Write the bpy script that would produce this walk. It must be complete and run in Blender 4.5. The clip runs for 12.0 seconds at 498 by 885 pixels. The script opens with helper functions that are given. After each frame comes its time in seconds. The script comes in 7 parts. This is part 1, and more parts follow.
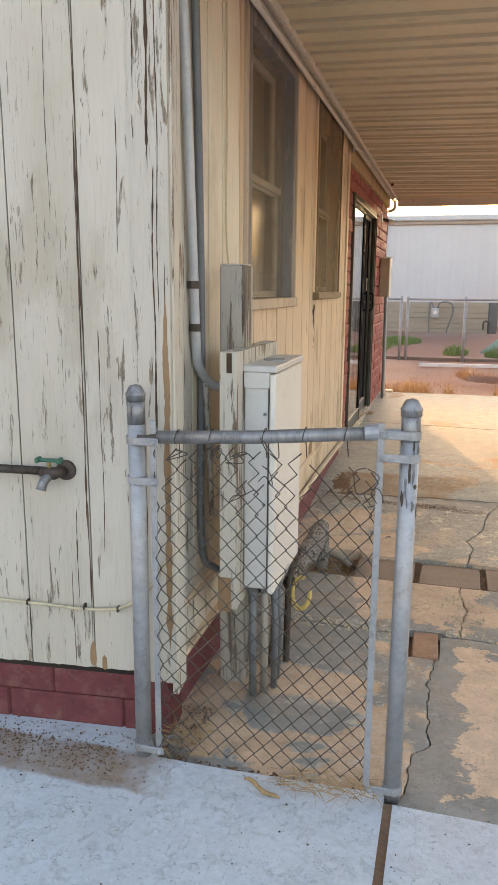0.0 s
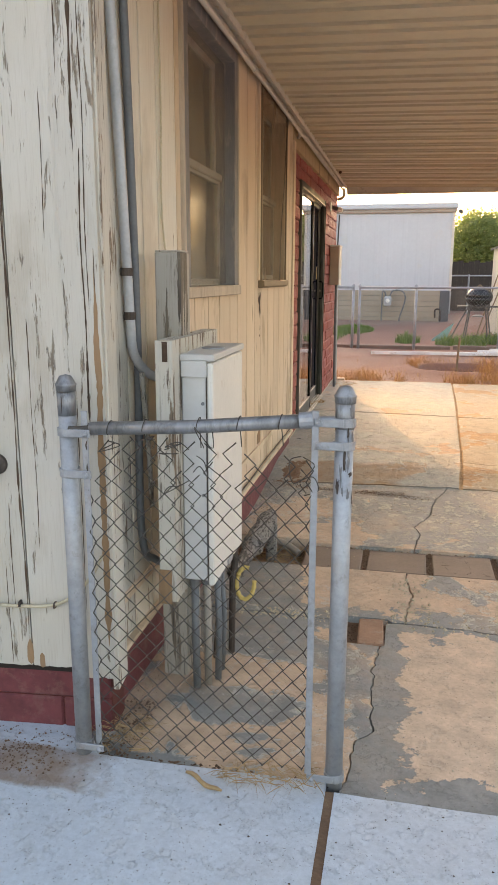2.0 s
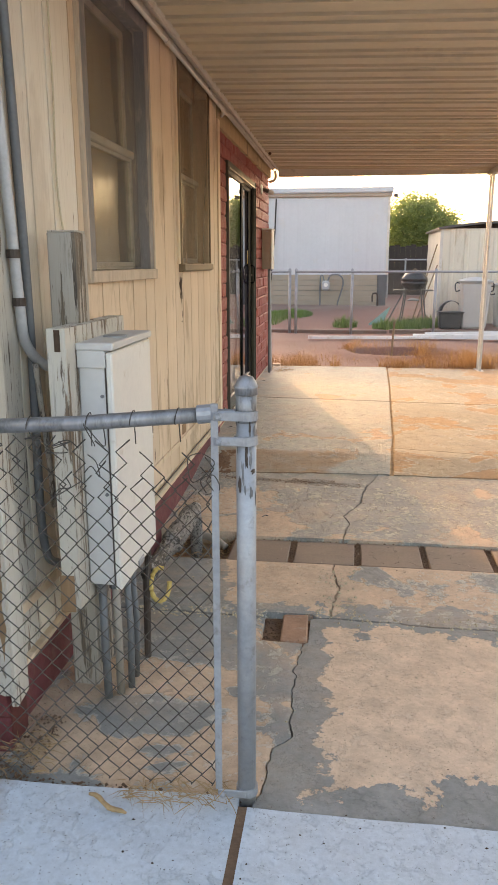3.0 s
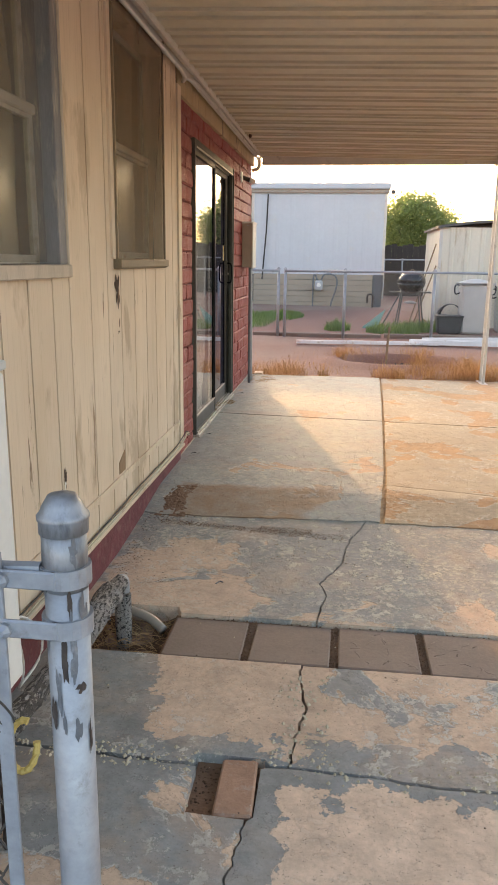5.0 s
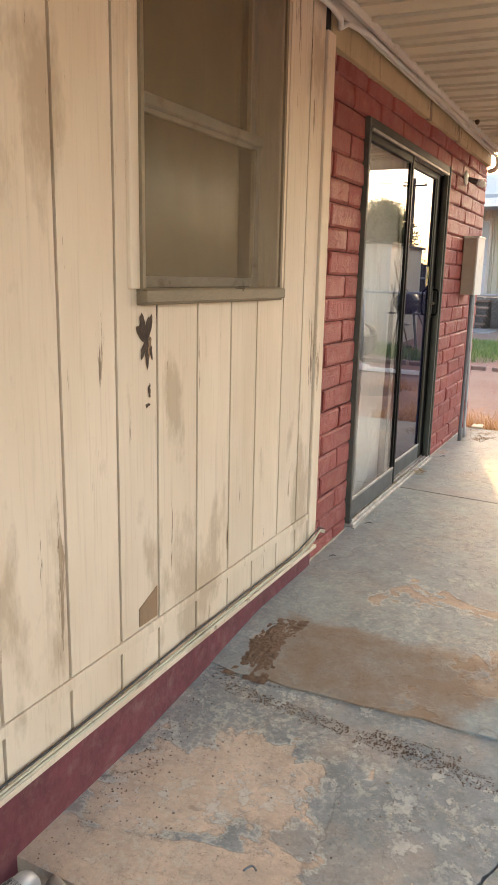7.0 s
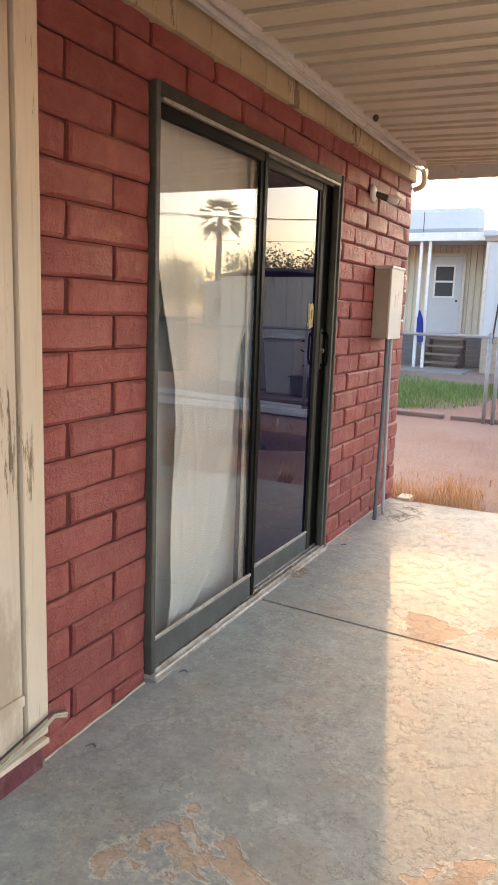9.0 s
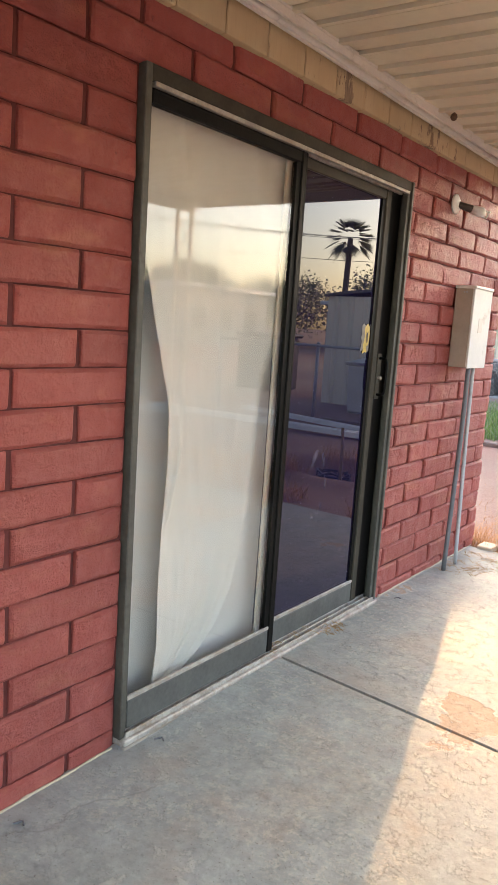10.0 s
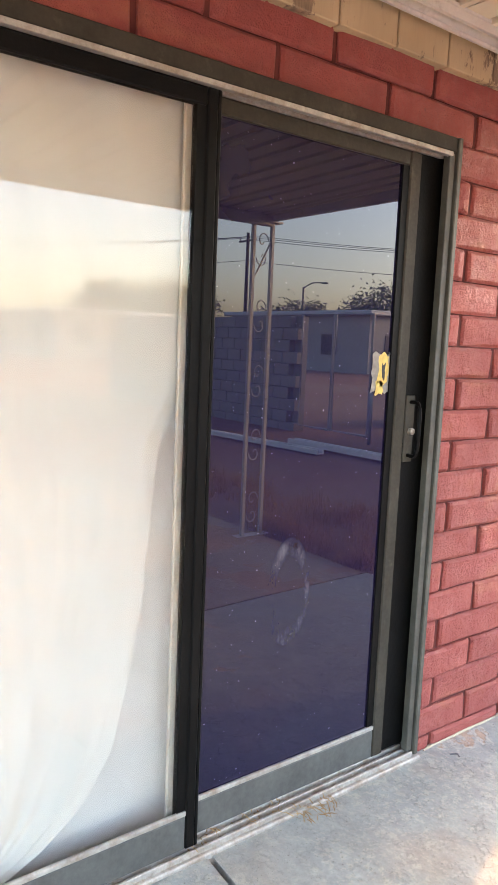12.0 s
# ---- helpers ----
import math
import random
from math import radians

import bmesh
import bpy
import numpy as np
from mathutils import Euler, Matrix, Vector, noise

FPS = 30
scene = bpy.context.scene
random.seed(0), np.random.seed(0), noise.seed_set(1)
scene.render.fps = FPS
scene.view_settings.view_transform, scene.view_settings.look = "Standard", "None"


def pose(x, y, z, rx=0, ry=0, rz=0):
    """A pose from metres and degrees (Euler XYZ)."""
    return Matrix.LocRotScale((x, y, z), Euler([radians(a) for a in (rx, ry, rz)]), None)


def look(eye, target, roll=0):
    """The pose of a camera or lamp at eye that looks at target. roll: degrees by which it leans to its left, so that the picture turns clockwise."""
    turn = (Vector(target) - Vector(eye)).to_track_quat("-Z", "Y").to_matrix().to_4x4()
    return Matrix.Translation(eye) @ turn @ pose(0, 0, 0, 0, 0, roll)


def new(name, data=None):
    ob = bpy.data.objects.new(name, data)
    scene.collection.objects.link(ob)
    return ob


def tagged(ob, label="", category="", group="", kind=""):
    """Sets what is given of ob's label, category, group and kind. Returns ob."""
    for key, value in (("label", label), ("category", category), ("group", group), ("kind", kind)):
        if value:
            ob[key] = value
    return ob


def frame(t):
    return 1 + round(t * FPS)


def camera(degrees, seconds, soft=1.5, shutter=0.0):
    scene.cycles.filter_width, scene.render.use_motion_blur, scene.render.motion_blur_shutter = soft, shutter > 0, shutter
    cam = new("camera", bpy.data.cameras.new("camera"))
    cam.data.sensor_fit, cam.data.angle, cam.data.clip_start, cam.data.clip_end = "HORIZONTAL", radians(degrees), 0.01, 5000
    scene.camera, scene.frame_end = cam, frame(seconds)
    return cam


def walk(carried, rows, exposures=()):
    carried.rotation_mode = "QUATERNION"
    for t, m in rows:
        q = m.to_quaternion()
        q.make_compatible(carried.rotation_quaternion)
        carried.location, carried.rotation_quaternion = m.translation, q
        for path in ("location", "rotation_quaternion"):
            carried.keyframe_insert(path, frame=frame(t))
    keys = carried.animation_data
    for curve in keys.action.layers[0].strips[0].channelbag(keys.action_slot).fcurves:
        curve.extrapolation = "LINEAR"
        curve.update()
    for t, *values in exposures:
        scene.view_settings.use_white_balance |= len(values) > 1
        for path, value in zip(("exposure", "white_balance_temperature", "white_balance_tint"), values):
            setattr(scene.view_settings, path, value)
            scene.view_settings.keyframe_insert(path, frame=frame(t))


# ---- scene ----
cam = camera(37.4, 12.0, 0.9)
METRES, EYE, TILT, LEAN, TURN = 6.46, 1.41, 0.0, 0.0, 15.2
ROWS = [
    (0.0, 0.0, 0.0, 0.0, 0.09, -11.83, -0.41),
    (0.5, 0.0007, 0.0017, -0.0008, -0.63, -11.83, -0.22),
    (1.0, 0.0009, 0.0012, -0.0008, -1.12, -11.89, -0.13),
    (1.5, 0.0016, 0.0014, -0.0014, -2.01, -12.17, -0.16),
    (2.0, 0.01, 0.0046, -0.0012, -3.28, -12.6, -0.15),
    (2.5, 0.0262, 0.0115, -0.0006, -5.22, -13.1, -0.04),
    (3.0, 0.03, 0.0255, -0.0026, -7.7, -13.7, 0.09),
    (3.5, 0.0231, 0.0543, -0.002, -10.55, -14.29, 0.27),
    (5.5, 0.107, 0.2139, -0.0039, -4.36, -13.69, -2.09),
    (6.0, 0.1335, 0.2711, -0.0007, 3.26, -14.0, -2.2),
    (6.5, 0.152, 0.3368, 0.0016, 8.82, -13.34, -1.3),
    (8.5, 0.2359, 0.5639, 0.0069, 14.77, -11.43, -1.89),
    (9.0, 0.2635, 0.6196, 0.0099, 11.52, -10.17, -1.91),
    (9.5, 0.2922, 0.6562, 0.0126, 16.08, -9.8, -2.92),
    (10.0, 0.3101, 0.6964, 0.0123, 21.55, -9.16, -3.76),
    (10.5, 0.3259, 0.7454, 0.0144, 22.97, -8.42, -3.38),
    (11.0, 0.3435, 0.7987, 0.0166, 28.87, -8.23, -2.25),
    (11.5, 0.3497, 0.8564, 0.0179, 32.79, -7.72, -2.1),
    (12.0, 0.3601, 0.9055, 0.0194, 37.66, -7.68, -2.33),
]
EXPOSURES = [(0.0, 2.47, 8600, 21), (2.5, 2.42, 8400, 21), (5.5, 2.38, 7500, 18), (6.5, 2.86, 7500, 18), (8.5, 2.92, 7000, 17), (9.0, 2.80, 7000, 18), (9.5, 2.76, 7000, 18), (10.0, 3.12, 6750, 17), (10.5, 3.20, 6450, 17), (12.0, 3.84, 6450, 19)]
walk(cam, [(t, pose(0, 0, EYE, TILT, LEAN, TURN) @ pose(METRES * x, METRES * y, METRES * z, 90 + pitch, roll, yaw)) for t, x, y, z, yaw, pitch, roll in ROWS], EXPOSURES)

# ---- light ----
SUN_DIR = Vector((-0.27, 0.96, 0.0)).normalized()
SUN_ELEVATION = radians(14.0)
world = bpy.data.worlds.new("world")
scene.world = world
world.use_nodes = True
sky = world.node_tree.nodes.new("ShaderNodeTexSky")
sky.sky_type, sky.sun_disc = "NISHITA", False
sky.sun_elevation, sky.sun_rotation = SUN_ELEVATION, math.atan2(SUN_DIR.x, SUN_DIR.y)
sky.air_density, sky.dust_density = 1.0, 3.0
background = world.node_tree.nodes["Background"]
world.node_tree.links.new(sky.outputs[0], background.inputs[0])
background.inputs[1].default_value = 0.15
sun = new("sun", bpy.data.lights.new("sun", "SUN"))
sun.data.energy, sun.data.angle, sun.data.color = 0.82, radians(0.5), (1.0, 0.61, 0.285)
sun_way = Vector((SUN_DIR.x * math.cos(SUN_ELEVATION), SUN_DIR.y * math.cos(SUN_ELEVATION), math.sin(SUN_ELEVATION)))
sun.matrix_world = look(sun_way * 50, (0, 0, 0))


# ---- materials ----
class Nodes:
    """A small shorthand for node trees."""

    def __init__(self, name):
        self.mat = bpy.data.materials.new(name)
        self.mat.use_nodes = True
        self.tree = self.mat.node_tree
        self.bsdf = self.tree.nodes["Principled BSDF"]
        self.out = self.tree.nodes["Material Output"]
        self.place = self.tree.nodes.new("ShaderNodeNewGeometry").outputs["Position"]

    def add(self, kind):
        return self.tree.nodes.new(kind)

    def link(self, a, b):
        self.tree.links.new(a, b)

    def noise(self, scale, detail=6.0, rough=0.6, stretch=(1, 1, 1), shift=0.0, distort=0.0):
        m = self.add("ShaderNodeMapping")
        m.inputs["Scale"].default_value = stretch
        m.inputs["Location"].default_value = (shift, shift * 0.7, shift * 0.3)
        self.link(self.place, m.inputs["Vector"])
        n = self.add("ShaderNodeTexNoise")
        n.inputs["Scale"].default_value, n.inputs["Detail"].default_value = scale, detail
        n.inputs["Roughness"].default_value, n.inputs["Distortion"].default_value = rough, distort
        self.link(m.outputs[0], n.inputs["Vector"])
        return n.outputs["Fac"]

    def ramp(self, fac, stops):
        r = self.add("ShaderNodeValToRGB")
        el = r.color_ramp.elements
        while len(el) < len(stops):
            el.new(0.5)
        for e, (p, c) in zip(el, stops):
            e.position = p
            e.color = (c, c, c, 1) if isinstance(c, (int, float)) else (*c, 1)
        self.link(fac, r.inputs["Fac"])
        return r.outputs["Color"]

    def mix(self, fac, a, b, blend="MIX"):
        m = self.add("ShaderNodeMix")
        m.data_type, m.blend_type = "RGBA", blend
        for value, slot in ((fac, m.inputs[0]), (a, m.inputs[6]), (b, m.inputs[7])):
            if isinstance(value, (int, float)):
                slot.default_value = value
            elif isinstance(value, tuple):
                slot.default_value = (*value, 1)
            else:
                self.link(value, slot)
        return m.outputs[2]

    def math(self, op, a, b):
        m = self.add("ShaderNodeMath")
        m.operation = op
        for value, slot in ((a, m.inputs[0]), (b, m.inputs[1])):
            if isinstance(value, (int, float)):
                slot.default_value = value
            else:
                self.link(value, slot)
        return m.outputs[0]

    def vary(self, colour, amount):
        """Each piece a little lighter or darker than the next."""
        info = self.add("ShaderNodeObjectInfo")
        hsv = self.add("ShaderNodeHueSaturation")
        rng = self.add("ShaderNodeMapRange")
        rng.inputs["To Min"].default_value, rng.inputs["To Max"].default_value = 1 - amount, 1 + amount
        self.link(info.outputs["Random"], rng.inputs["Value"])
        self.link(rng.outputs[0], hsv.inputs["Value"])
        self.link(colour, hsv.inputs["Color"])
        return hsv.outputs[0]

    def finish(self, colour, rough=0.8, metal=0.0, height=None, strength=0.3, distance=0.01, spec=0.5):
        if isinstance(colour, tuple):
            self.bsdf.inputs["Base Color"].default_value = (*colour, 1)
        else:
            self.link(colour, self.bsdf.inputs["Base Color"])
        if isinstance(rough, (int, float)):
            self.bsdf.inputs["Roughness"].default_value = rough
        else:
            self.link(rough, self.bsdf.inputs["Roughness"])
        self.bsdf.inputs["Metallic"].default_value = metal
        self.bsdf.inputs["Specular IOR Level"].default_value = spec
        if height is not None:
            b = self.add("ShaderNodeBump")
            b.inputs["Strength"].default_value, b.inputs["Distance"].default_value = strength, distance
            self.link(height, b.inputs["Height"])
            self.link(b.outputs[0], self.bsdf.inputs["Normal"])
        return self.mat


def plain(name, colour, rough=0.7, metal=0.0, scale=6.0, spread=0.25, grain=90.0, strength=0.2, stretch=(1, 1, 1), dirt=None, dirt_amount=0.5, vary=0.0, spec=0.5):
    """A surface of one paint or stuff, with cloudy variation, fine grain and, if given, patches of dirt."""
    n = Nodes(name)
    lo = tuple(c * (1 - spread) for c in colour)
    hi = tuple(min(c * (1 + spread), 0.95) for c in colour)
    big = n.noise(scale, stretch=stretch)
    fine = n.noise(grain, 4, stretch=stretch)
    col = n.mix(0.35, n.ramp(big, [(0.3, lo), (0.7, hi)]), n.ramp(fine, [(0.3, lo), (0.7, hi)]))
    if dirt:
        col = n.mix(n.ramp(n.noise(scale * 1.7, 8, 0.7, stretch, 5.0), [(0.62 - 0.25 * dirt_amount, 0.0), (0.75, 1.0)]), col, dirt)
    if vary:
        col = n.vary(col, vary)
    return n.finish(col, rough, metal, fine, strength, 0.004, spec)


def peeling(name, paint, paint_dark, wood, wood_dark, cover, scale, stretch, rough=0.75, strength=0.5, stain=0.0):
    """Old paint that has flaked off weathered wood along the grain."""
    n = Nodes(name)
    big = n.noise(1.3, 4, 0.6, (1, 1, 0.5), 3.0)
    flakes = n.noise(scale, 10, 0.72, stretch, 1.0, 0.2)
    grain = n.noise(scale * 4, 6, 0.6, (stretch[0] * 1.5, stretch[1] * 1.5, stretch[2] * 0.4), 9.0)
    worn = n.math("ADD", flakes, n.math("MULTIPLY", n.math("SUBTRACT", big, 0.5), 0.35))
    mask = n.ramp(worn, [(cover, 0.0), (cover + 0.03, 1.0)])
    col = n.mix(n.ramp(n.noise(3.0, 6, 0.6, (1, 1, 0.35), 12.0), [(0.35, 0.0), (0.7, 1.0)]), paint, paint_dark)
    col = n.mix(n.ramp(grain, [(0.25, 0.34), (0.47, 0.0)]), col, wood)
    if stain:
        col = n.mix(n.ramp(n.noise(2.1, 6, 0.6, (1.6, 1.6, 0.7), 31.0), [(0.555, 0.0), (0.63, stain)]), col, tuple(c * 0.9 for c in wood))
    under = n.mix(n.ramp(grain, [(0.35, 0.0), (0.65, 1.0)]), wood_dark, wood)
    fleck = n.ramp(n.noise(scale * 3.2, 5, 0.7, (stretch[0] * 1.3, stretch[1] * 1.3, stretch[2] * 0.8), 41.0), [(cover + 0.025, 0.0), (cover + 0.05, 1.0)])
    zone = n.ramp(n.noise(2.4, 4, 0.6, (1.8, 1.8, 0.5), 51.0), [(0.45, 0.0), (0.6, 0.9)])
    col = n.mix(n.math("MULTIPLY", fleck, zone), col, wood_dark)
    col = n.mix(mask, col, under)
    height = n.math("SUBTRACT", n.math("MULTIPLY", grain, 0.35), mask)
    return n.finish(n.vary(col, 0.05), rough, 0.0, height, strength, 0.003)


def floor_paint(name, cover, shift, scale=1.6, tan=(0.54, 0.395, 0.28), grey=(0.235, 0.245, 0.235), pale=0.6, rim=None, mud=None, worn=1.0, hairs=1.0, speckle=0.0):
    """Concrete under worn blue-grey paint: tan where the paint is gone, pale flakes at its edges."""
    n = Nodes(name)
    big = n.noise(scale, 9, 0.62, (1, 1, 1), shift, 0.3)
    mask = n.ramp(big, [(cover - 0.005, 0.0), (cover + 0.005, 1.0)])
    if rim or mud:
        sep = n.add("ShaderNodeSeparateXYZ")
        n.link(n.place, sep.inputs[0])
        px, py = sep.outputs[0], sep.outputs[1]
    if rim:
        # old paint still holds along two edges of the slab
        near = n.math("MINIMUM", n.math("SUBTRACT", px, rim[0]), n.math("SUBTRACT", py, rim[1]))
        near = n.math("MINIMUM", near, n.math("SUBTRACT", rim[2], py))
        near = n.math("ADD", near, n.math("MULTIPLY", n.math("SUBTRACT", n.noise(5.5, 9, 0.65, (1, 1, 1), shift), 0.5), 0.55))
        mask = n.mix(n.ramp(near, [(0.123, 0.0), (0.127, 1.0)]), (0.0, 0.0, 0.0), mask)
    fine = n.noise(55, 8, 0.7, (1, 1, 1), shift)
    mid = n.noise(9, 8, 0.66, (1, 1, 1), shift + 3)
    tan_col = n.mix(n.ramp(mid, [(0.3, 0.0), (0.72, 1.0)]), tuple(c * 0.78 for c in tan), tuple(min(c * 1.22, 1) for c in tan))
    mottle = 1.0 if worn > 0.3 else 0.35
    grey_col = n.mix(n.ramp(mid, [(0.3, 0.0), (0.7, 1.0)]), tuple(c * (1 - 0.25 * mottle) for c in grey), tuple(c * (1 + 0.2 * mottle) for c in grey))
    grey_col = n.mix(n.ramp(n.noise(3.1, 8, 0.65, (1, 1, 1), shift + 6), [(0.5, 0.0), (0.66, 0.5 * worn)]), grey_col, tuple(c * 0.85 for c in tan))
    col = n.mix(mask, grey_col, tan_col)
    # a pale crust and a dark lip where the paint lets go
    broken = n.ramp(n.noise(19, 7, 0.7, (1, 1, 1), shift + 4), [(0.42, 0.0), (0.52, 0.75)])
    crust = n.ramp(big, [(cover - 0.020, 0.0), (cover - 0.006, 1.0), (cover + 0.004, 0.0)])
    col = n.mix(n.math("MULTIPLY", n.math("MULTIPLY", crust, broken), min(1.0, 1.3 * worn)), col, (0.56, 0.53, 0.46))
    lip = n.ramp(big, [(cover - 0.001, 0.0), (cover + 0.006, 1.0), (cover + 0.016, 0.0)])
    col = n.mix(n.math("MULTIPLY", n.math("MULTIPLY", lip, broken), 0.6 * worn), col, (0.17, 0.12, 0.085))
    chips = n.ramp(n.noise(16, 10, 0.75, (1, 1, 1), shift + 8), [(0.55, 0.0), (0.565, 1.0)])
    chip_zone = n.ramp(n.noise(1.9, 6, 0.65, (1, 1, 1), shift + 11), [(0.44, 0.0), (0.56, pale)])
    col = n.mix(n.math("MULTIPLY", chips, chip_zone), col, (0.56, 0.53, 0.46))
    if speckle:
        # trowel marks scuffed pale
        scuff = n.ramp(n.noise(38, 9, 0.78, (1, 1, 1), shift + 15), [(0.52, 0.0), (0.545, 1.0)])
        scuff_zone = n.ramp(n.noise(1.25, 7, 0.66, (1, 1, 1), shift + 17), [(0.40, 0.0), (0.58, speckle)])
        col = n.mix(n.math("MULTIPLY", scuff, scuff_zone), col, (0.56, 0.51, 0.40))
    scale_off = n.ramp(n.noise(24, 9, 0.76, (1, 1, 1), shift + 25), [(0.335, 0.8), (0.36, 0.0)])
    col = n.mix(n.math("MULTIPLY", scale_off, n.math("MULTIPLY", n.ramp(n.noise(2.3, 5, 0.6, (1, 1, 1), shift + 29), [(0.45, 0.0), (0.6, 1.0)]), worn)), col, (0.15, 0.105, 0.075))
    pits = n.ramp(n.noise(140, 3, 0.5, (1, 1, 1), shift), [(0.27, 1.0), (0.36, 0.0)])
    col = n.mix(n.math("MULTIPLY", pits, 0.6), col, (0.10, 0.075, 0.055))
    warp = n.add("ShaderNodeMixRGB")
    warp.blend_type = "ADD"
    warp.inputs[0].default_value = 0.35
    wn = n.add("ShaderNodeTexNoise")
    wn.inputs["Scale"].default_value, wn.inputs["Detail"].default_value = 3.5, 6
    n.link(n.place, wn.inputs["Vector"])
    n.link(n.place, warp.inputs[1])
    n.link(wn.outputs["Color"], warp.inputs[2])
    vor = n.add("ShaderNodeTexVoronoi")
    vor.feature = "DISTANCE_TO_EDGE"
    vor.inputs["Scale"].default_value = 0.62
    n.link(warp.outputs[0], vor.inputs["Vector"])
    hair = n.math("MULTIPLY", n.ramp(vor.outputs["Distance"], [(0.0, 1.0), (0.0035, 0.0)]), n.ramp(n.noise(0.8, 3, 0.5, (1, 1, 1), shift + 33), [(0.52, 0.0), (0.58, 0.8 * worn * hairs)]))
    col = n.mix(hair, col, (0.07, 0.05, 0.038))
    col = n.mix(1.0, col, n.ramp(fine, [(0.3, 0.88), (0.7, 1.08)]), "MULTIPLY")
    dust = n.ramp(n.noise(0.9, 7, 0.62, (1, 1, 1), shift + 20), [(0.52, 0.0), (0.75, 0.45 * worn)])
    col = n.mix(dust, col, (0.36, 0.29, 0.22))
    if mud:
        # a dried sheet of mud
        d = n.math("MAXIMUM", n.math("DIVIDE", n.math("ABSOLUTE", n.math("SUBTRACT", px, mud[0]), 0.0), mud[2]), n.math("DIVIDE", n.math("ABSOLUTE", n.math("SUBTRACT", py, mud[1]), 0.0), mud[3]))
        d = n.math("ADD", d, n.math("MULTIPLY", n.math("SUBTRACT", n.noise(4.5, 8, 0.65, (1, 1, 1), 2.0), 0.5), 0.9))
        wet = n.math("MULTIPLY", n.ramp(d, [(0.82, 1.0), (1.02, 0.0)]), n.ramp(n.noise(7, 7, 0.65, (1, 1, 1), 5.0), [(0.25, 0.30), (0.6, 0.85)]))
        col = n.mix(wet, col, (0.235, 0.145, 0.085))
    trowel = n.noise(46, 5, 0.65, (0.8, 1.2, 1), shift + 40)
    height = n.math("ADD", n.math("ADD", n.math("MULTIPLY", fine, 0.5), n.math("MULTIPLY", trowel, 0.22 * worn)), n.math("SUBTRACT", n.math("MULTIPLY", chips, 0.4), n.math("ADD", n.math("MULTIPLY", mask, 0.5), n.math("MULTIPLY", scale_off, 0.4))))
    rough = n.mix(mask, n.ramp(mid, [(0.3, 0.58), (0.7, 0.78)]), n.ramp(mid, [(0.3, 0.75), (0.7, 0.95)]))
    return n.finish(col, rough, 0.0, height, 0.7, 0.006, 0.28)


def glass(name, tint=(1, 1, 1), gain=1.0, power=4.0, rough=0.004):
    n = Nodes(name)
    lw = n.add("ShaderNodeLayerWeight")
    lw.inputs["Blend"].default_value = 0.5
    share = n.math("ADD", n.math("MULTIPLY", n.math("POWER", lw.outputs["Facing"], power), 1.0), 0.045 * gain)
    clear, gloss, mixed = n.add("ShaderNodeBsdfTransparent"), n.add("ShaderNodeBsdfGlossy"), n.add("ShaderNodeMixShader")
    clear.inputs[0].default_value = (*tint, 1)
    gloss.inputs["Roughness"].default_value = rough
    n.link(share, mixed.inputs[0])
    n.link(clear.outputs[0], mixed.inputs[1])
    n.link(gloss.outputs[0], mixed.inputs[2])
    n.link(mixed.outputs[0], n.out.inputs["Surface"])
    return n.mat


def film_glass(name):
    """Clear glass with dark navy film behind: mirror-smooth, specked with dust, one hand-wide smear."""
    n = Nodes(name)
    sep = n.add("ShaderNodeSeparateXYZ")
    n.link(n.place, sep.inputs[0])
    dy = n.math("DIVIDE", n.math("SUBTRACT", sep.outputs[1], 7.66), 0.085)
    dz = n.math("DIVIDE", n.math("SUBTRACT", sep.outputs[2], 0.80), 0.17)
    ring = n.math("SQRT", n.math("ADD", n.math("MULTIPLY", dy, dy), n.math("MULTIPLY", dz, dz)), 0.0)
    smear = n.math("MULTIPLY", n.ramp(ring, [(0.62, 0.0), (0.80, 1.0), (0.92, 0.6), (1.05, 0.0)]), n.ramp(n.noise(9, 6, 0.7, (1, 1, 0.5)), [(0.45, 0.0), (0.62, 0.22)]))
    specks = n.ramp(n.noise(120, 2, 0.5), [(0.735, 0.0), (0.76, 0.5)])
    haze = n.ramp(n.noise(2.2, 5, 0.6), [(0.35, 0.0), (0.75, 0.012)])
    col = n.mix(n.math("ADD", n.math("ADD", smear, specks), haze), (0.008, 0.006, 0.026), (0.42, 0.40, 0.42))
    n.bsdf.inputs["IOR"].default_value = 1.52
    return n.finish(col, 0.006)


def mesh_cloth(name, colour, open_part):
    """Fine insect screen: partly see-through."""
    n = Nodes(name)
    n.bsdf.inputs["Base Color"].default_value = (*colour, 1)
    n.bsdf.inputs["Roughness"].default_value = 0.8
    weave = n.noise(3.0, 5, 0.6, (1, 1, 0.6))
    clear, mixed = n.add("ShaderNodeBsdfTransparent"), n.add("ShaderNodeMixShader")
    n.link(n.ramp(weave, [(0.3, open_part - 0.08), (0.7, open_part + 0.08)]), mixed.inputs[0])
    n.link(n.bsdf.outputs[0], mixed.inputs[1])
    n.link(clear.outputs[0], mixed.inputs[2])
    n.link(mixed.outputs[0], n.out.inputs["Surface"])
    return n.mat


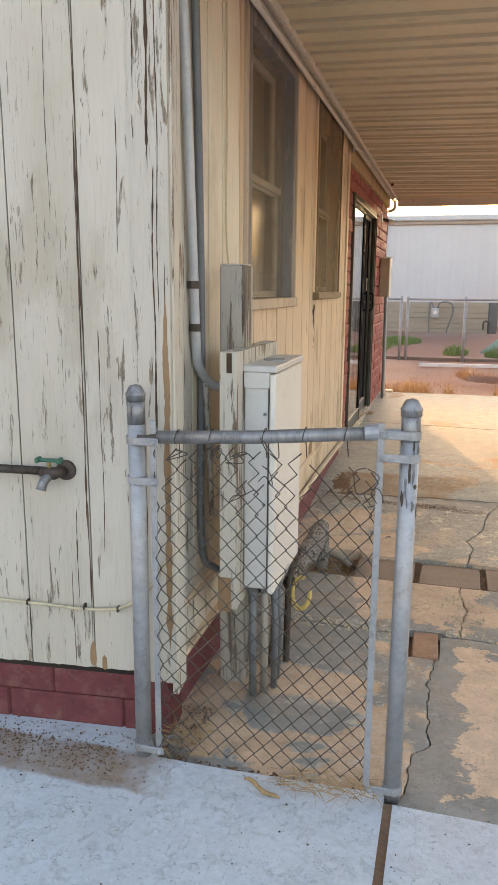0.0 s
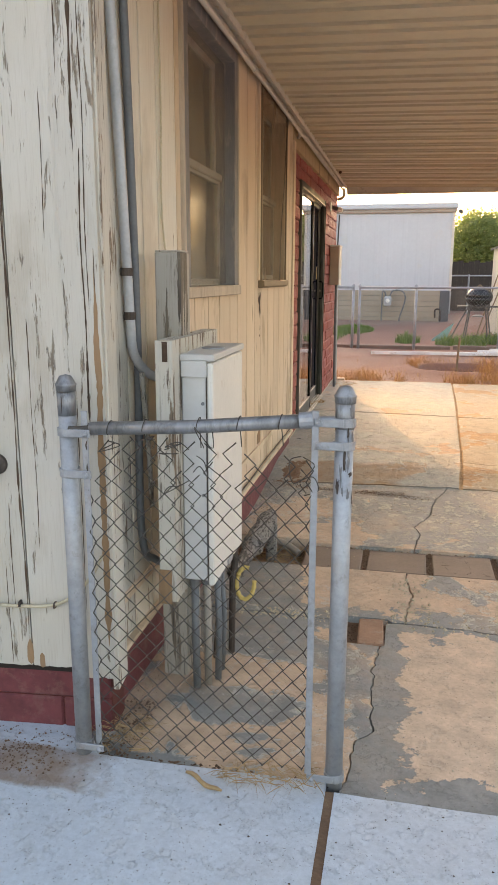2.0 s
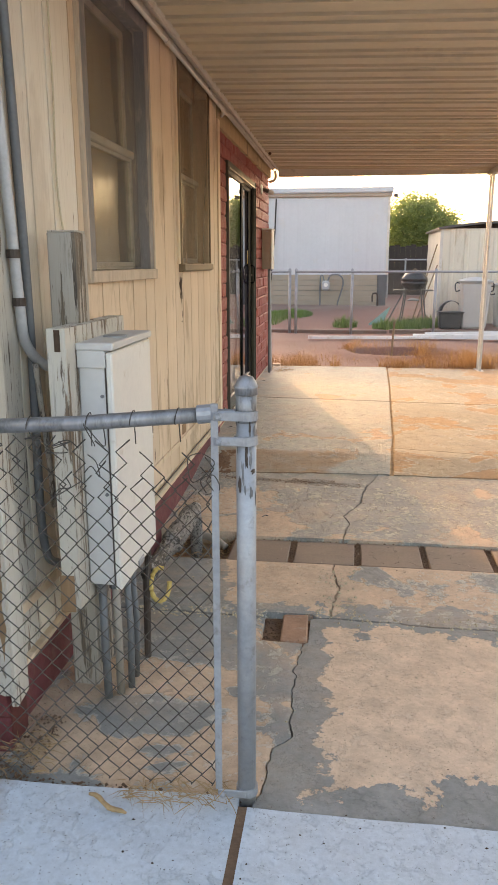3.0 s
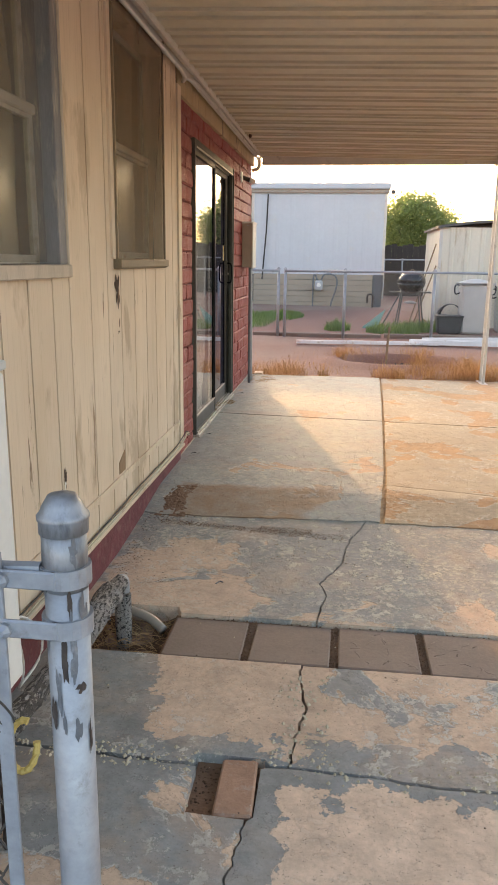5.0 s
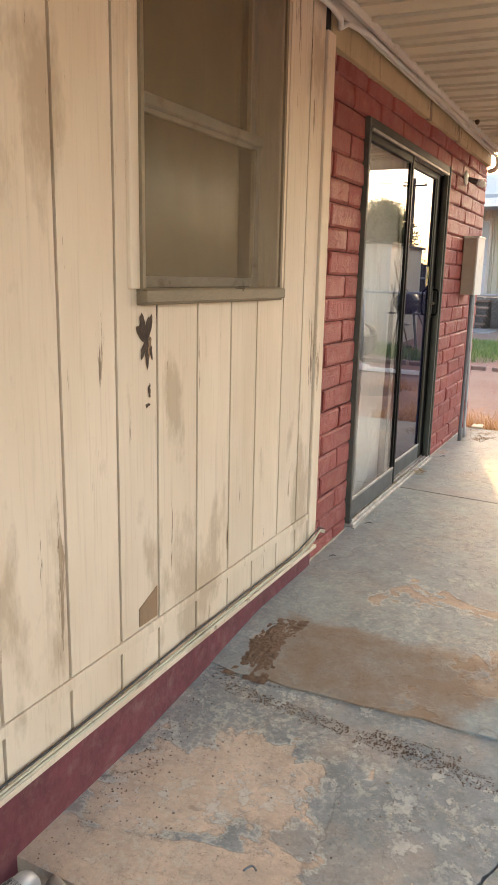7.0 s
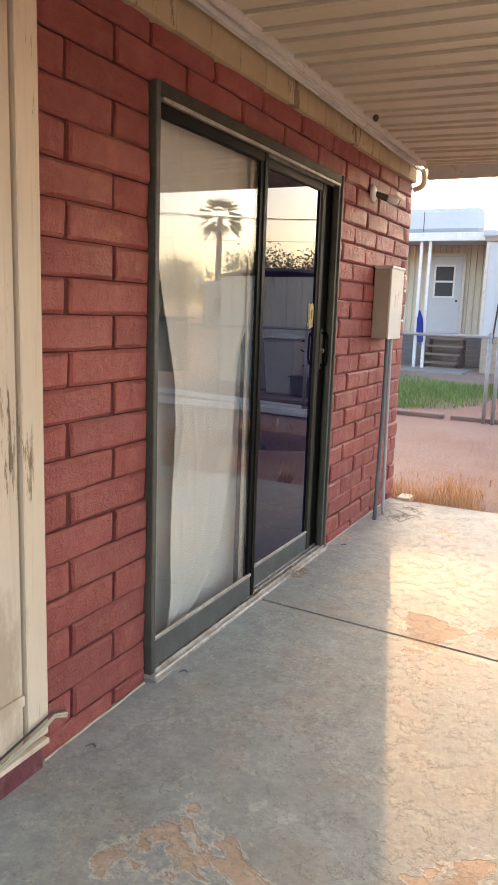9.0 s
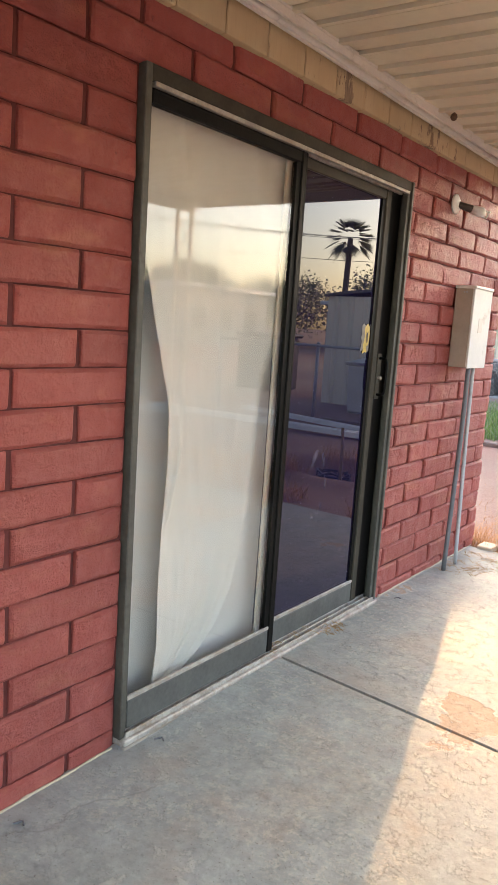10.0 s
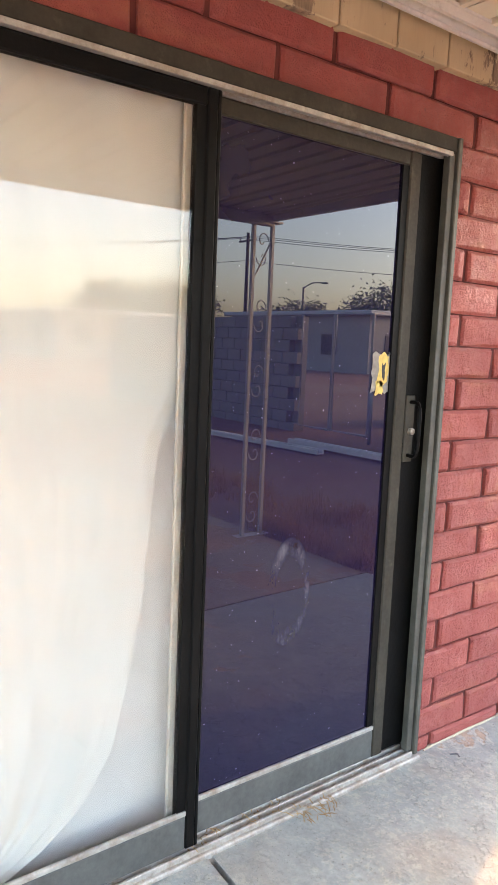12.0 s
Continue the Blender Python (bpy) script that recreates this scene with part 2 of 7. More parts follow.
def leafy(name, colour, back, thin_share=0.45):
    n = Nodes(name)
    v = n.add("ShaderNodeNewGeometry").outputs["Random Per Island"]
    col = n.ramp(v, [(0.0, tuple(c * 0.75 for c in colour)), (0.6, colour), (1.0, back)])
    thin, both = n.add("ShaderNodeBsdfTranslucent"), n.add("ShaderNodeAddShader")
    n.link(col, n.bsdf.inputs["Base Color"])
    n.link(n.mix(1.0, col, (thin_share, thin_share, thin_share * 0.8), "MULTIPLY"), thin.inputs[0])
    n.bsdf.inputs["Roughness"].default_value = 0.7
    n.link(n.bsdf.outputs[0], both.inputs[0])
    n.link(thin.outputs[0], both.inputs[1])
    n.link(both.outputs[0], n.out.inputs["Surface"])
    return n.mat


def painted_block(name):
    """Rough slump block under maroon masonry paint, chalky and pale where worn."""
    n = Nodes(name)
    big = n.noise(1.4, 5, 0.6)
    fine = n.noise(70, 6, 0.65)
    mid = n.noise(13, 9, 0.7, (1, 1, 1), 4)
    col = n.ramp(big, [(0.3, (0.265, 0.050, 0.037)), (0.7, (0.365, 0.078, 0.060))])
    col = n.mix(n.ramp(mid, [(0.48, 0.0), (0.72, 0.5)]), col, (0.45, 0.135, 0.107))
    col = n.mix(n.ramp(n.noise(23, 9, 0.74, (1, 1, 1), 14), [(0.30, 0.7), (0.375, 0.0)]), col, (0.115, 0.022, 0.016))
    col = n.mix(n.ramp(n.noise(46, 8, 0.75, (1, 1, 1), 7), [(0.685, 0.0), (0.735, 0.6)]), col, (0.54, 0.34, 0.27))
    # ochre dust where the wall meets the eaves
    col = n.mix(n.ramp(n.noise(3.1, 7, 0.66, (1, 1, 2.6), 21), [(0.56, 0.0), (0.68, 0.35)]), col, (0.43, 0.155, 0.075))
    sheen = n.ramp(n.noise(9, 6, 0.65, (1, 1, 1), 27), [(0.3, 0.45), (0.7, 0.68)])
    return n.finish(n.vary(col, 0.08), sheen, 0.0, n.math("ADD", n.math("MULTIPLY", fine, 0.25), n.math("MULTIPLY", mid, 1.4)), 0.8, 0.026, 0.5)


M = {
    "white_siding": peeling("peeling_white_paint", (0.52, 0.485, 0.425), (0.42, 0.385, 0.315), (0.31, 0.25, 0.18), (0.11, 0.083, 0.064), 0.588, 17.0, (2.2, 2.2, 0.26), 0.75, 0.7, 0.3),
    # the white board paint, lightened to carry sky light from the open front
    "pale_siding": peeling("sky_lit_cream_white_paint", (0.74, 0.68, 0.58), (0.65, 0.57, 0.45), (0.38, 0.28, 0.18), (0.13, 0.09, 0.06), 0.635, 11.0, (2.2, 2.2, 0.24), 0.75, 0.5, 0.3),
    "cream_siding": peeling("cream_paint_on_board", (0.715, 0.565, 0.41), (0.62, 0.47, 0.32), (0.40, 0.27, 0.16), (0.17, 0.11, 0.068), 0.65, 8.0, (2.4, 2.4, 0.22), 0.7, 0.4, 0.6),
    "grey_board": peeling("flaking_grey_white_board", (0.56, 0.53, 0.46), (0.45, 0.41, 0.34), (0.27, 0.19, 0.12), (0.08, 0.055, 0.04), 0.55, 8.0, (2.4, 2.4, 0.28)),
    "old_wood": peeling("weathered_grey_wood", (0.43, 0.40, 0.35), (0.35, 0.315, 0.26), (0.22, 0.175, 0.125), (0.05, 0.04, 0.032), 0.53, 10.0, (2.8, 2.8, 0.22)),
    "fascia": peeling("tan_fascia_paint", (0.50, 0.38, 0.22), (0.41, 0.30, 0.165), (0.32, 0.22, 0.13), (0.14, 0.095, 0.06), 0.61, 9.0, (1.4, 1.4, 0.6)),
    "rot": plain("rotten_wood", (0.075, 0.045, 0.028), 0.95, grain=60, strength=0.8, spread=0.5),
    "raw_wood": plain("bare_brown_wood", (0.27, 0.16, 0.085), 0.85, grain=60, strength=0.5, stretch=(2, 2, 0.3)),
    # sheathing coloured near black so the grooves between boards look shaded
    "wall_core": plain("groove_shade_sheathing", (0.022, 0.015, 0.011), 0.9),
    "block": painted_block("maroon_block_paint"),
    # same maroon paint as the blocks, darkened to hold the shade in the joints
    "block_dark": plain("maroon_paint_joint_shade", (0.11, 0.022, 0.017), 0.8, spread=0.3, grain=60, strength=0.4),
    "base_block": plain("maroon_footing_paint", (0.145, 0.034, 0.037), 0.8, spread=0.35, scale=9, grain=32, strength=1.0, dirt=(0.21, 0.10, 0.08), dirt_amount=0.45),
    "roof_metal": plain("cream_roof_metal", (0.64, 0.545, 0.385), 0.4, 0.0, scale=1.2, spread=0.10, grain=25, strength=0.06, dirt=(0.42, 0.36, 0.28), dirt_amount=0.05),
    "trim_metal": plain("cream_trim_metal", (0.60, 0.55, 0.48), 0.4, scale=5, spread=0.12, strength=0.1, dirt=(0.33, 0.27, 0.20), dirt_amount=0.2),
    "bronze": plain("bronze_aluminium", (0.047, 0.041, 0.031), 0.5, 0.0, spec=0.12, scale=7, spread=0.35, grain=80, strength=0.12, dirt=(0.09, 0.08, 0.06), dirt_amount=0.2),
    "bronze_olive": plain("chalked_olive_bronze", (0.078, 0.073, 0.057), 0.55, 0.1, scale=9, spread=0.35, grain=60, strength=0.15, dirt=(0.05, 0.045, 0.035), dirt_amount=0.3),
    "bronze_pale": plain("weathered_bronze", (0.098, 0.098, 0.088), 0.55, 0.2, scale=9, spread=0.35, grain=60, strength=0.15),
    "black": plain("black_trim_and_recess_shade", (0.006, 0.0055, 0.005), 0.45, spread=0.4, spec=0.08),
    "sill": plain("bare_aluminium_sill", (0.40, 0.37, 0.32), 0.5, 0.3, scale=12, spread=0.35, dirt=(0.22, 0.155, 0.10), dirt_amount=0.7),
    "zinc": plain("galvanised_steel", (0.33, 0.345, 0.36), 0.5, 0.5, scale=14, spread=0.22, grain=70, strength=0.15, dirt=(0.20, 0.19, 0.18), dirt_amount=0.25),
    "zinc_dark": plain("stained_galvanised_steel", (0.17, 0.175, 0.18), 0.5, 0.6, scale=16, spread=0.4, grain=60, strength=0.2, dirt=(0.36, 0.36, 0.36), dirt_amount=0.3),
    "zinc_worn": plain("scuffed_galvanised_steel", (0.25, 0.255, 0.26), 0.45, 0.6, scale=22, spread=0.35, grain=60, strength=0.2, dirt=(0.10, 0.10, 0.10), dirt_amount=0.5, stretch=(1, 1, 0.35)),
    "wire": plain("dull_fence_wire", (0.06, 0.052, 0.043), 0.6, 0.2, spread=0.3),
    "far_wire": plain("far_fence_wire", (0.36, 0.35, 0.33), 0.55, 0.5, spread=0.2),
    "conduit": plain("grey_painted_conduit", (0.42, 0.43, 0.43), 0.5, 0.1, scale=5, spread=0.2, strength=0.1, dirt=(0.25, 0.22, 0.18), dirt_amount=0.2),
    "conduit_dark": plain("dark_grey_conduit", (0.13, 0.14, 0.145), 0.55, 0.1, scale=5, spread=0.25),
    "box_paint": plain("pale_grey_box_enamel", (0.52, 0.52, 0.50), 0.45, 0.1, scale=3, spread=0.08, grain=40, strength=0.06, dirt=(0.36, 0.32, 0.26), dirt_amount=0.12),
    "cabinet_white": plain("chalky_white_enamel", (0.66, 0.64, 0.58), 0.5, 0.0, scale=5, spread=0.08, grain=50, strength=0.06, dirt=(0.45, 0.37, 0.28), dirt_amount=0.15),
    "cabinet_tan": plain("tan_enamel", (0.34, 0.27, 0.21), 0.5, 0.0, scale=8, spread=0.15),
    "window_frame": plain("dull_bronze_window_frame", (0.50, 0.46, 0.39), 0.5, 0.2, scale=7, spread=0.2, dirt=(0.16, 0.12, 0.08), dirt_amount=0.3),
    "casing": plain("grey_brown_casing_paint", (0.185, 0.172, 0.168), 0.65, scale=7, spread=0.25, stretch=(2, 2, 0.4), dirt=(0.42, 0.36, 0.28), dirt_amount=0.3),
    "casing_tan": plain("tan_grey_casing_paint", (0.46, 0.375, 0.285), 0.65, scale=7, spread=0.2, stretch=(2, 2, 0.4), dirt=(0.27, 0.22, 0.17), dirt_amount=0.3),
    "brown_paint": plain("brown_screen_frame", (0.20, 0.145, 0.085), 0.6, spread=0.25, stretch=(2, 0.5, 2)),
    "blind": plain("drab_window_blind", (0.50, 0.42, 0.30), 0.8, spread=0.12, scale=2),
    "screen": mesh_cloth("brown_insect_screen", (0.175, 0.118, 0.062), 0.38),
    "grey_screen": mesh_cloth("drab_insect_screen", (0.25, 0.205, 0.15), 0.62),
    "curtain": plain("white_sheet_cloth", (0.65, 0.64, 0.615), 0.9, scale=2.5, spread=0.06, grain=200, strength=0.1),
    "curtain_grey": plain("greyed_cloth", (0.69, 0.685, 0.68), 0.9, scale=3, spread=0.12),
    "dark_drape": plain("navy_purple_film", (0.022, 0.017, 0.045), 0.6, scale=1.5, spread=0.3),
    "glass": glass("window_glass", (0.9, 0.88, 0.82), 0.8, 4.5, 0.16),
    "tinted": film_glass("film_backed_door_glass"),
    "door_glass": glass("door_glass", (0.96, 0.95, 0.92), 1.2, 3.8),
    "interior": plain("dim_plaster", (0.35, 0.32, 0.28), 0.9),
    "paver": plain("brown_grey_paver", (0.235, 0.175, 0.135), 0.85, scale=5, spread=0.18, grain=80, strength=0.4, vary=0.08),
    "red_brick": plain("loose_red_brick", (0.33, 0.19, 0.12), 0.9, scale=12, spread=0.25, grain=60, strength=0.7, dirt=(0.40, 0.33, 0.27), dirt_amount=0.3),
    "dirt": plain("brown_soil", (0.165, 0.095, 0.055), 0.95, scale=9, spread=0.4, grain=70, strength=0.9),
    "crumbs": plain("dark_soil_crumbs", (0.12, 0.068, 0.038), 0.95, scale=30, spread=0.5, grain=120, strength=1.0),
    "straw": plain("dry_straw", (0.36, 0.235, 0.115), 0.85, scale=20, spread=0.35),
    "weed": leafy("dry_weed", (0.30, 0.15, 0.06), (0.42, 0.24, 0.105)),
    "grass": leafy("green_grass", (0.075, 0.14, 0.025), (0.17, 0.24, 0.05)),
    "leaf": leafy("tree_leaf", (0.075, 0.095, 0.032), (0.115, 0.13, 0.05), 2.6),
    "leaf_far": leafy("far_tree_leaf", (0.055, 0.065, 0.035), (0.10, 0.105, 0.05)),
    "bark": plain("bark", (0.10, 0.07, 0.05), 0.95, scale=6, spread=0.4, strength=0.8),
    "trailer_wall": plain("pale_trailer_siding", (0.53, 0.545, 0.565), 0.5, scale=0.8, spread=0.07, grain=12, strength=0.05, dirt=(0.55, 0.52, 0.48), dirt_amount=0.1),
    "trailer_cream": plain("cream_trailer_siding", (0.60, 0.54, 0.42), 0.55, scale=0.8, spread=0.08),
    "skirt": plain("tan_skirting", (0.34, 0.285, 0.215), 0.65, scale=2, spread=0.15, stretch=(1, 1, 3)),
    "skirt_dark": plain("dark_grey_skirting", (0.10, 0.105, 0.11), 0.7, scale=2, spread=0.2),
    "shed_wall": plain("rust_streaked_shed_paint", (0.66, 0.59, 0.47), 0.6, scale=2.5, spread=0.12, stretch=(1, 1, 0.2), dirt=(0.42, 0.30, 0.17), dirt_amount=0.25),
    "dark_metal": plain("dark_roof_metal", (0.10, 0.09, 0.08), 0.6, 0.2, spread=0.3),
    "white_metal": plain("white_metal_channel", (0.70, 0.70, 0.70), 0.45, 0.1, scale=5, spread=0.12, dirt=(0.40, 0.33, 0.27), dirt_amount=0.15),
    "bin_grey": plain("pale_grey_plastic", (0.46, 0.45, 0.42), 0.55, spread=0.1),
    "bin_dark": plain("dark_green_plastic", (0.030, 0.034, 0.036), 0.5, spread=0.3),
    "black_plastic": plain("black_plastic_sheet", (0.014, 0.014, 0.015), 0.35, spread=0.4, grain=30, strength=0.5),
    "enamel": plain("black_enamel", (0.012, 0.012, 0.013), 0.22, spread=0.2),
    "wood_dark": plain("dark_fence_wood", (0.055, 0.042, 0.034), 0.85, spread=0.35, stretch=(2, 2, 0.3)),
    "tool_wood": plain("tool_handle_wood", (0.25, 0.17, 0.10), 0.7, spread=0.2),
    "blue": plain("blue_cloth", (0.012, 0.028, 0.22), 0.8, spread=0.3),
    "teal": plain("faded_teal_plastic", (0.20, 0.36, 0.30), 0.6, spread=0.2),
    "timber": plain("grey_brown_timber", (0.20, 0.14, 0.11), 0.85, spread=0.3, stretch=(0.3, 2, 2)),
    "wrap": peeling("tattered_grey_wrap", (0.27, 0.26, 0.24), (0.17, 0.16, 0.15), (0.05, 0.045, 0.04), (0.010, 0.009, 0.008), 0.50, 62.0, (1.5, 0.55, 1.5), 0.7, 1.0),
    "pvc": plain("dirty_pvc", (0.27, 0.24, 0.20), 0.5, spread=0.12, dirt=(0.22, 0.17, 0.12), dirt_amount=0.3),
    "yellow": plain("yellow_hose", (0.55, 0.40, 0.12), 0.5, spread=0.15),
    "green": plain("green_valve_paint", (0.02, 0.12, 0.075), 0.45, spread=0.3),
    "iron": plain("rusty_iron", (0.075, 0.058, 0.048), 0.6, 0.5, scale=30, spread=0.5, strength=0.4),
    "cable": plain("cream_cable", (0.50, 0.43, 0.30), 0.6, spread=0.15, dirt=(0.25, 0.19, 0.12), dirt_amount=0.3),
    "dark_cable": plain("dark_cable", (0.03, 0.028, 0.026), 0.6, spread=0.3),
    "lamp_white": plain("white_ceramic", (0.75, 0.73, 0.67), 0.3, spread=0.06),
    "brass": plain("aged_brass", (0.33, 0.24, 0.10), 0.4, 0.7, spread=0.2),
    "sticker_yellow": plain("torn_yellow_sticker", (0.60, 0.43, 0.09), 0.5, scale=25, spread=0.3),
    "sticker_dark": plain("torn_sticker_backing", (0.21, 0.19, 0.16), 0.6, scale=30, spread=0.4),
    "ink": plain("black_print", (0.015, 0.014, 0.013), 0.6),
    "cinder": plain("grey_cinder_block", (0.27, 0.25, 0.235), 0.9, scale=3, spread=0.15, grain=50, strength=0.5, vary=0.08),
    "far_wall": plain("far_house_wall", (0.38, 0.36, 0.34), 0.8, spread=0.15, scale=0.5),
    "front_slab": floor_paint("blue_grey_drive_paint", 0.735, 2.0, 2.2, grey=(0.475, 0.54, 0.585), pale=0.10, worn=0.12, mud=(-1.20, 1.79, 0.50, 0.10)),
    "slab_a": floor_paint("worn_paint_near_gate", 0.50, 7.3, 2.6, pale=0.5, hairs=0.0),
    "slab_b": floor_paint("worn_paint_tan", 0.34, 4.1, 1.2, tan=(0.64, 0.48, 0.35), pale=0.12, rim=(0.0, 1.86, 3.025), hairs=0.0, worn=0.5),
    "slab_c": floor_paint("worn_paint_strip", 0.46, 11.7, tan=(0.56, 0.415, 0.30), pale=0.8, rim=(-0.50, 2.975, 9.0), hairs=0.0, speckle=0.35),
    "slab_d": floor_paint("worn_paint_mid", 0.53, 15.2, tan=(0.56, 0.42, 0.31), pale=0.7, hairs=0.6, speckle=0.55),
    "slab_e": floor_paint("worn_paint_grey", 0.615, 21.4, tan=(0.43, 0.325, 0.235), grey=(0.285, 0.305, 0.285), pale=0.22, hairs=0.5, mud=(-0.29, 5.07, 0.42, 0.29), speckle=0.28, worn=0.7),
    "slab_f": floor_paint("worn_paint_sunny", 0.50, 27.9, tan=(0.345, 0.215, 0.12), grey=(0.285, 0.24, 0.175), pale=0.25, hairs=0.3, speckle=0.28, worn=0.5),
    "joint_sand": plain("packed_joint_sand", (0.40, 0.27, 0.15), 0.95, scale=14, spread=0.35, grain=110, strength=1.0),
}


def red_earth():
    n = Nodes("red_gravel_earth")
    big = n.noise(0.7, 8, 0.6)
    fine = n.noise(45, 6, 0.7)
    col = n.ramp(big, [(0.3, (0.215, 0.098, 0.068)), (0.7, (0.305, 0.15, 0.108))])
    col = n.mix(n.ramp(n.noise(0.11, 5, 0.6, (1, 1, 1), 3), [(0.45, 0.0), (0.6, 0.8)]), col, (0.34, 0.265, 0.21))
    col = n.mix(n.ramp(fine, [(0.35, 0.5), (0.6, 0.0)]), col, (0.15, 0.085, 0.06))
    col = n.mix(n.ramp(n.noise(60, 3, 0.5, (1, 1, 1), 8), [(0.66, 0.0), (0.7, 0.7)]), col, (0.45, 0.34, 0.28))
    return n.finish(col, 0.95, 0.0, fine, 0.8, 0.02)


M["earth"] = red_earth()


# ---- building blocks ----
def part(name, bm, material, parent=None, label="", smooth=False):
    """One bmesh as one mesh object under a thing or a part."""
    me = bpy.data.meshes.new(name)
    bmesh.ops.recalc_face_normals(bm, faces=bm.faces)
    bm.to_mesh(me)
    bm.free()
    if smooth:
        me.shade_smooth()
    me.materials.append(M[material])
    ob = new(name, me)
    if parent:
        ob.parent = parent
    if label:
        ob["label"] = label
    return ob


def thing(name, label, category, group="", kind=""):
    return tagged(new(name), label, category, group, kind)


def structure(name, bm, material, label="", smooth=False):
    return tagged(part(name, bm, material, None, "", smooth), label, "", "", "structure")


def box(bm, x0, x1, y0, y1, z0, z1, bevel=0.0, m=None):
    r = bmesh.ops.create_cube(bm, size=1)
    vs = r["verts"]
    for v in vs:
        v.co = ((x0 + x1) / 2 + v.co.x * (x1 - x0), (y0 + y1) / 2 + v.co.y * (y1 - y0), (z0 + z1) / 2 + v.co.z * (z1 - z0))
        if m:
            v.co = m @ v.co
    if bevel:
        es = {e for v in vs for e in v.link_edges}
        bmesh.ops.bevel(bm, geom=list(es), offset=bevel, segments=1, affect="EDGES")
    return bm


def B(*a, **k):
    return box(bmesh.new(), *a, **k)


def tube(bm, pts, r, sides=8, caps=True, wobble=0.0):
    """A round bar along points; r may be one radius or one for each point."""
    pts = [Vector(p) for p in pts]
    rings = []
    for i, p in enumerate(pts):
        d = (pts[min(i + 1, len(pts) - 1)] - pts[max(i - 1, 0)]).normalized()
        a = d.orthogonal() if abs(d.z) > 0.95 else d.cross(Vector((0, 0, 1)))
        a = Vector((1, 0, 0)) - d * d.x if abs(d.z) > 0.95 else a
        a.normalize()
        b = d.cross(a)
        rad = r[i] if isinstance(r, (list, tuple)) else r
        rings.append([bm.verts.new(p + (a * math.cos(t) + b * math.sin(t)) * (rad * (1 + wobble * random.uniform(-1, 1)))) for t in [k * math.tau / sides for k in range(sides)]])
    for q, w in zip(rings, rings[1:]):
        for k in range(sides):
            bm.faces.new((q[k], q[(k + 1) % sides], w[(k + 1) % sides], w[k]))
    if caps:
        bm.faces.new(rings[0][::-1])
        bm.faces.new(rings[-1])
    return bm


def T(pts, r, sides=8, **k):
    return tube(bmesh.new(), pts, r, sides, **k)


def lathe(bm, centre, profile, sides=20, axis="z"):
    """A turned shape: profile of (radius, height)."""
    cx, cy, cz = centre
    rings = []
    for rad, h in profile:
        ring = []
        for k in range(sides):
            a = k * math.tau / sides
            u, w = max(rad, 1e-4) * math.cos(a), max(rad, 1e-4) * math.sin(a)
            ring.append(bm.verts.new({"z": (cx + u, cy + w, cz + h), "x": (cx + h, cy + u, cz + w), "y": (cx + u, cy + h, cz + w)}[axis]))
        rings.append(ring)
    for q, w in zip(rings, rings[1:]):
        for k in range(sides):
            bm.faces.new((q[k], q[(k + 1) % sides], w[(k + 1) % sides], w[k]))
    bm.faces.new(rings[0][::-1])
    bm.faces.new(rings[-1])
    return bm


def bend(points, steps=6):
    """A smooth line through points."""
    p = [Vector(q) for q in points]
    out = []
    for i in range(len(p) - 1):
        a, b, c, d = p[max(i - 1, 0)], p[i], p[i + 1], p[min(i + 2, len(p) - 1)]
        for k in range(steps):
            t = k / steps
            out.append(0.5 * ((2 * b) + (c - a) * t + (2 * a - 5 * b + 4 * c - d) * t * t + (3 * b - a - 3 * c + d) * t ** 3))
    return out + [p[-1]]


def grid(bm, nu, nv, f, close_down=0.0):
    """A sheet of nu x nv cells whose points are f(u, v); close_down adds a skirt of that depth and a bottom."""
    vs = [[bm.verts.new(f(i / nu, j / nv)) for i in range(nu + 1)] for j in range(nv + 1)]
    for j in range(nv):
        for i in range(nu):
            bm.faces.new((vs[j][i], vs[j][i + 1], vs[j + 1][i + 1], vs[j + 1][i]))
    if close_down:
        rim = [vs[0][i] for i in range(nu)] + [vs[j][nu] for j in range(nv)] + [vs[nv][i] for i in range(nu, 0, -1)] + [vs[j][0] for j in range(nv, 0, -1)]
        low = [bm.verts.new((v.co.x, v.co.y, v.co.z - close_down)) for v in rim]
        for k in range(len(rim)):
            q = (k + 1) % len(rim)
            bm.faces.new((rim[q], rim[k], low[k], low[q]))
    return bm


def wob(x, y, z=0.0, scale=1.0):
    return noise.noise(Vector((x * scale, y * scale, z * scale)))


def leaves(bm, centre, radius, count, size, seed, gaps=0.35, droop=0.0):
    """Many small leaf cards in clumps, with an uneven outline and gaps."""
    rnd = random.Random(seed)
    clumps = []
    while len(clumps) < max(8, count // 40):
        v = Vector((rnd.uniform(-1, 1), rnd.uniform(-1, 1), rnd.uniform(-1, 1)))
        if 0.25 < v.length < 1 and noise.noise(v * 2.3 + Vector((seed, 0, 0))) > -gaps:
            clumps.append(v)
    for _ in range(count):
        c = rnd.choice(clumps)
        p = Vector((c.x * radius[0], c.y * radius[1], c.z * radius[2])) + Vector((rnd.gauss(0, 1), rnd.gauss(0, 1), rnd.gauss(0, 1))) * (sum(radius) / 3 * 0.13)
        p += Vector(centre)
        d = Vector((rnd.gauss(0, 1), rnd.gauss(0, 1), rnd.gauss(0, 0.7) - droop)).normalized()
        s = d.orthogonal().normalized()
        L, W = size * rnd.uniform(0.6, 1.4), size * rnd.uniform(0.25, 0.5)
        q = [p - d * L * 0.5, p + s * W, p + d * L * 0.5, p - s * W]
        bm.faces.new([bm.verts.new(v) for v in q])
    return bm


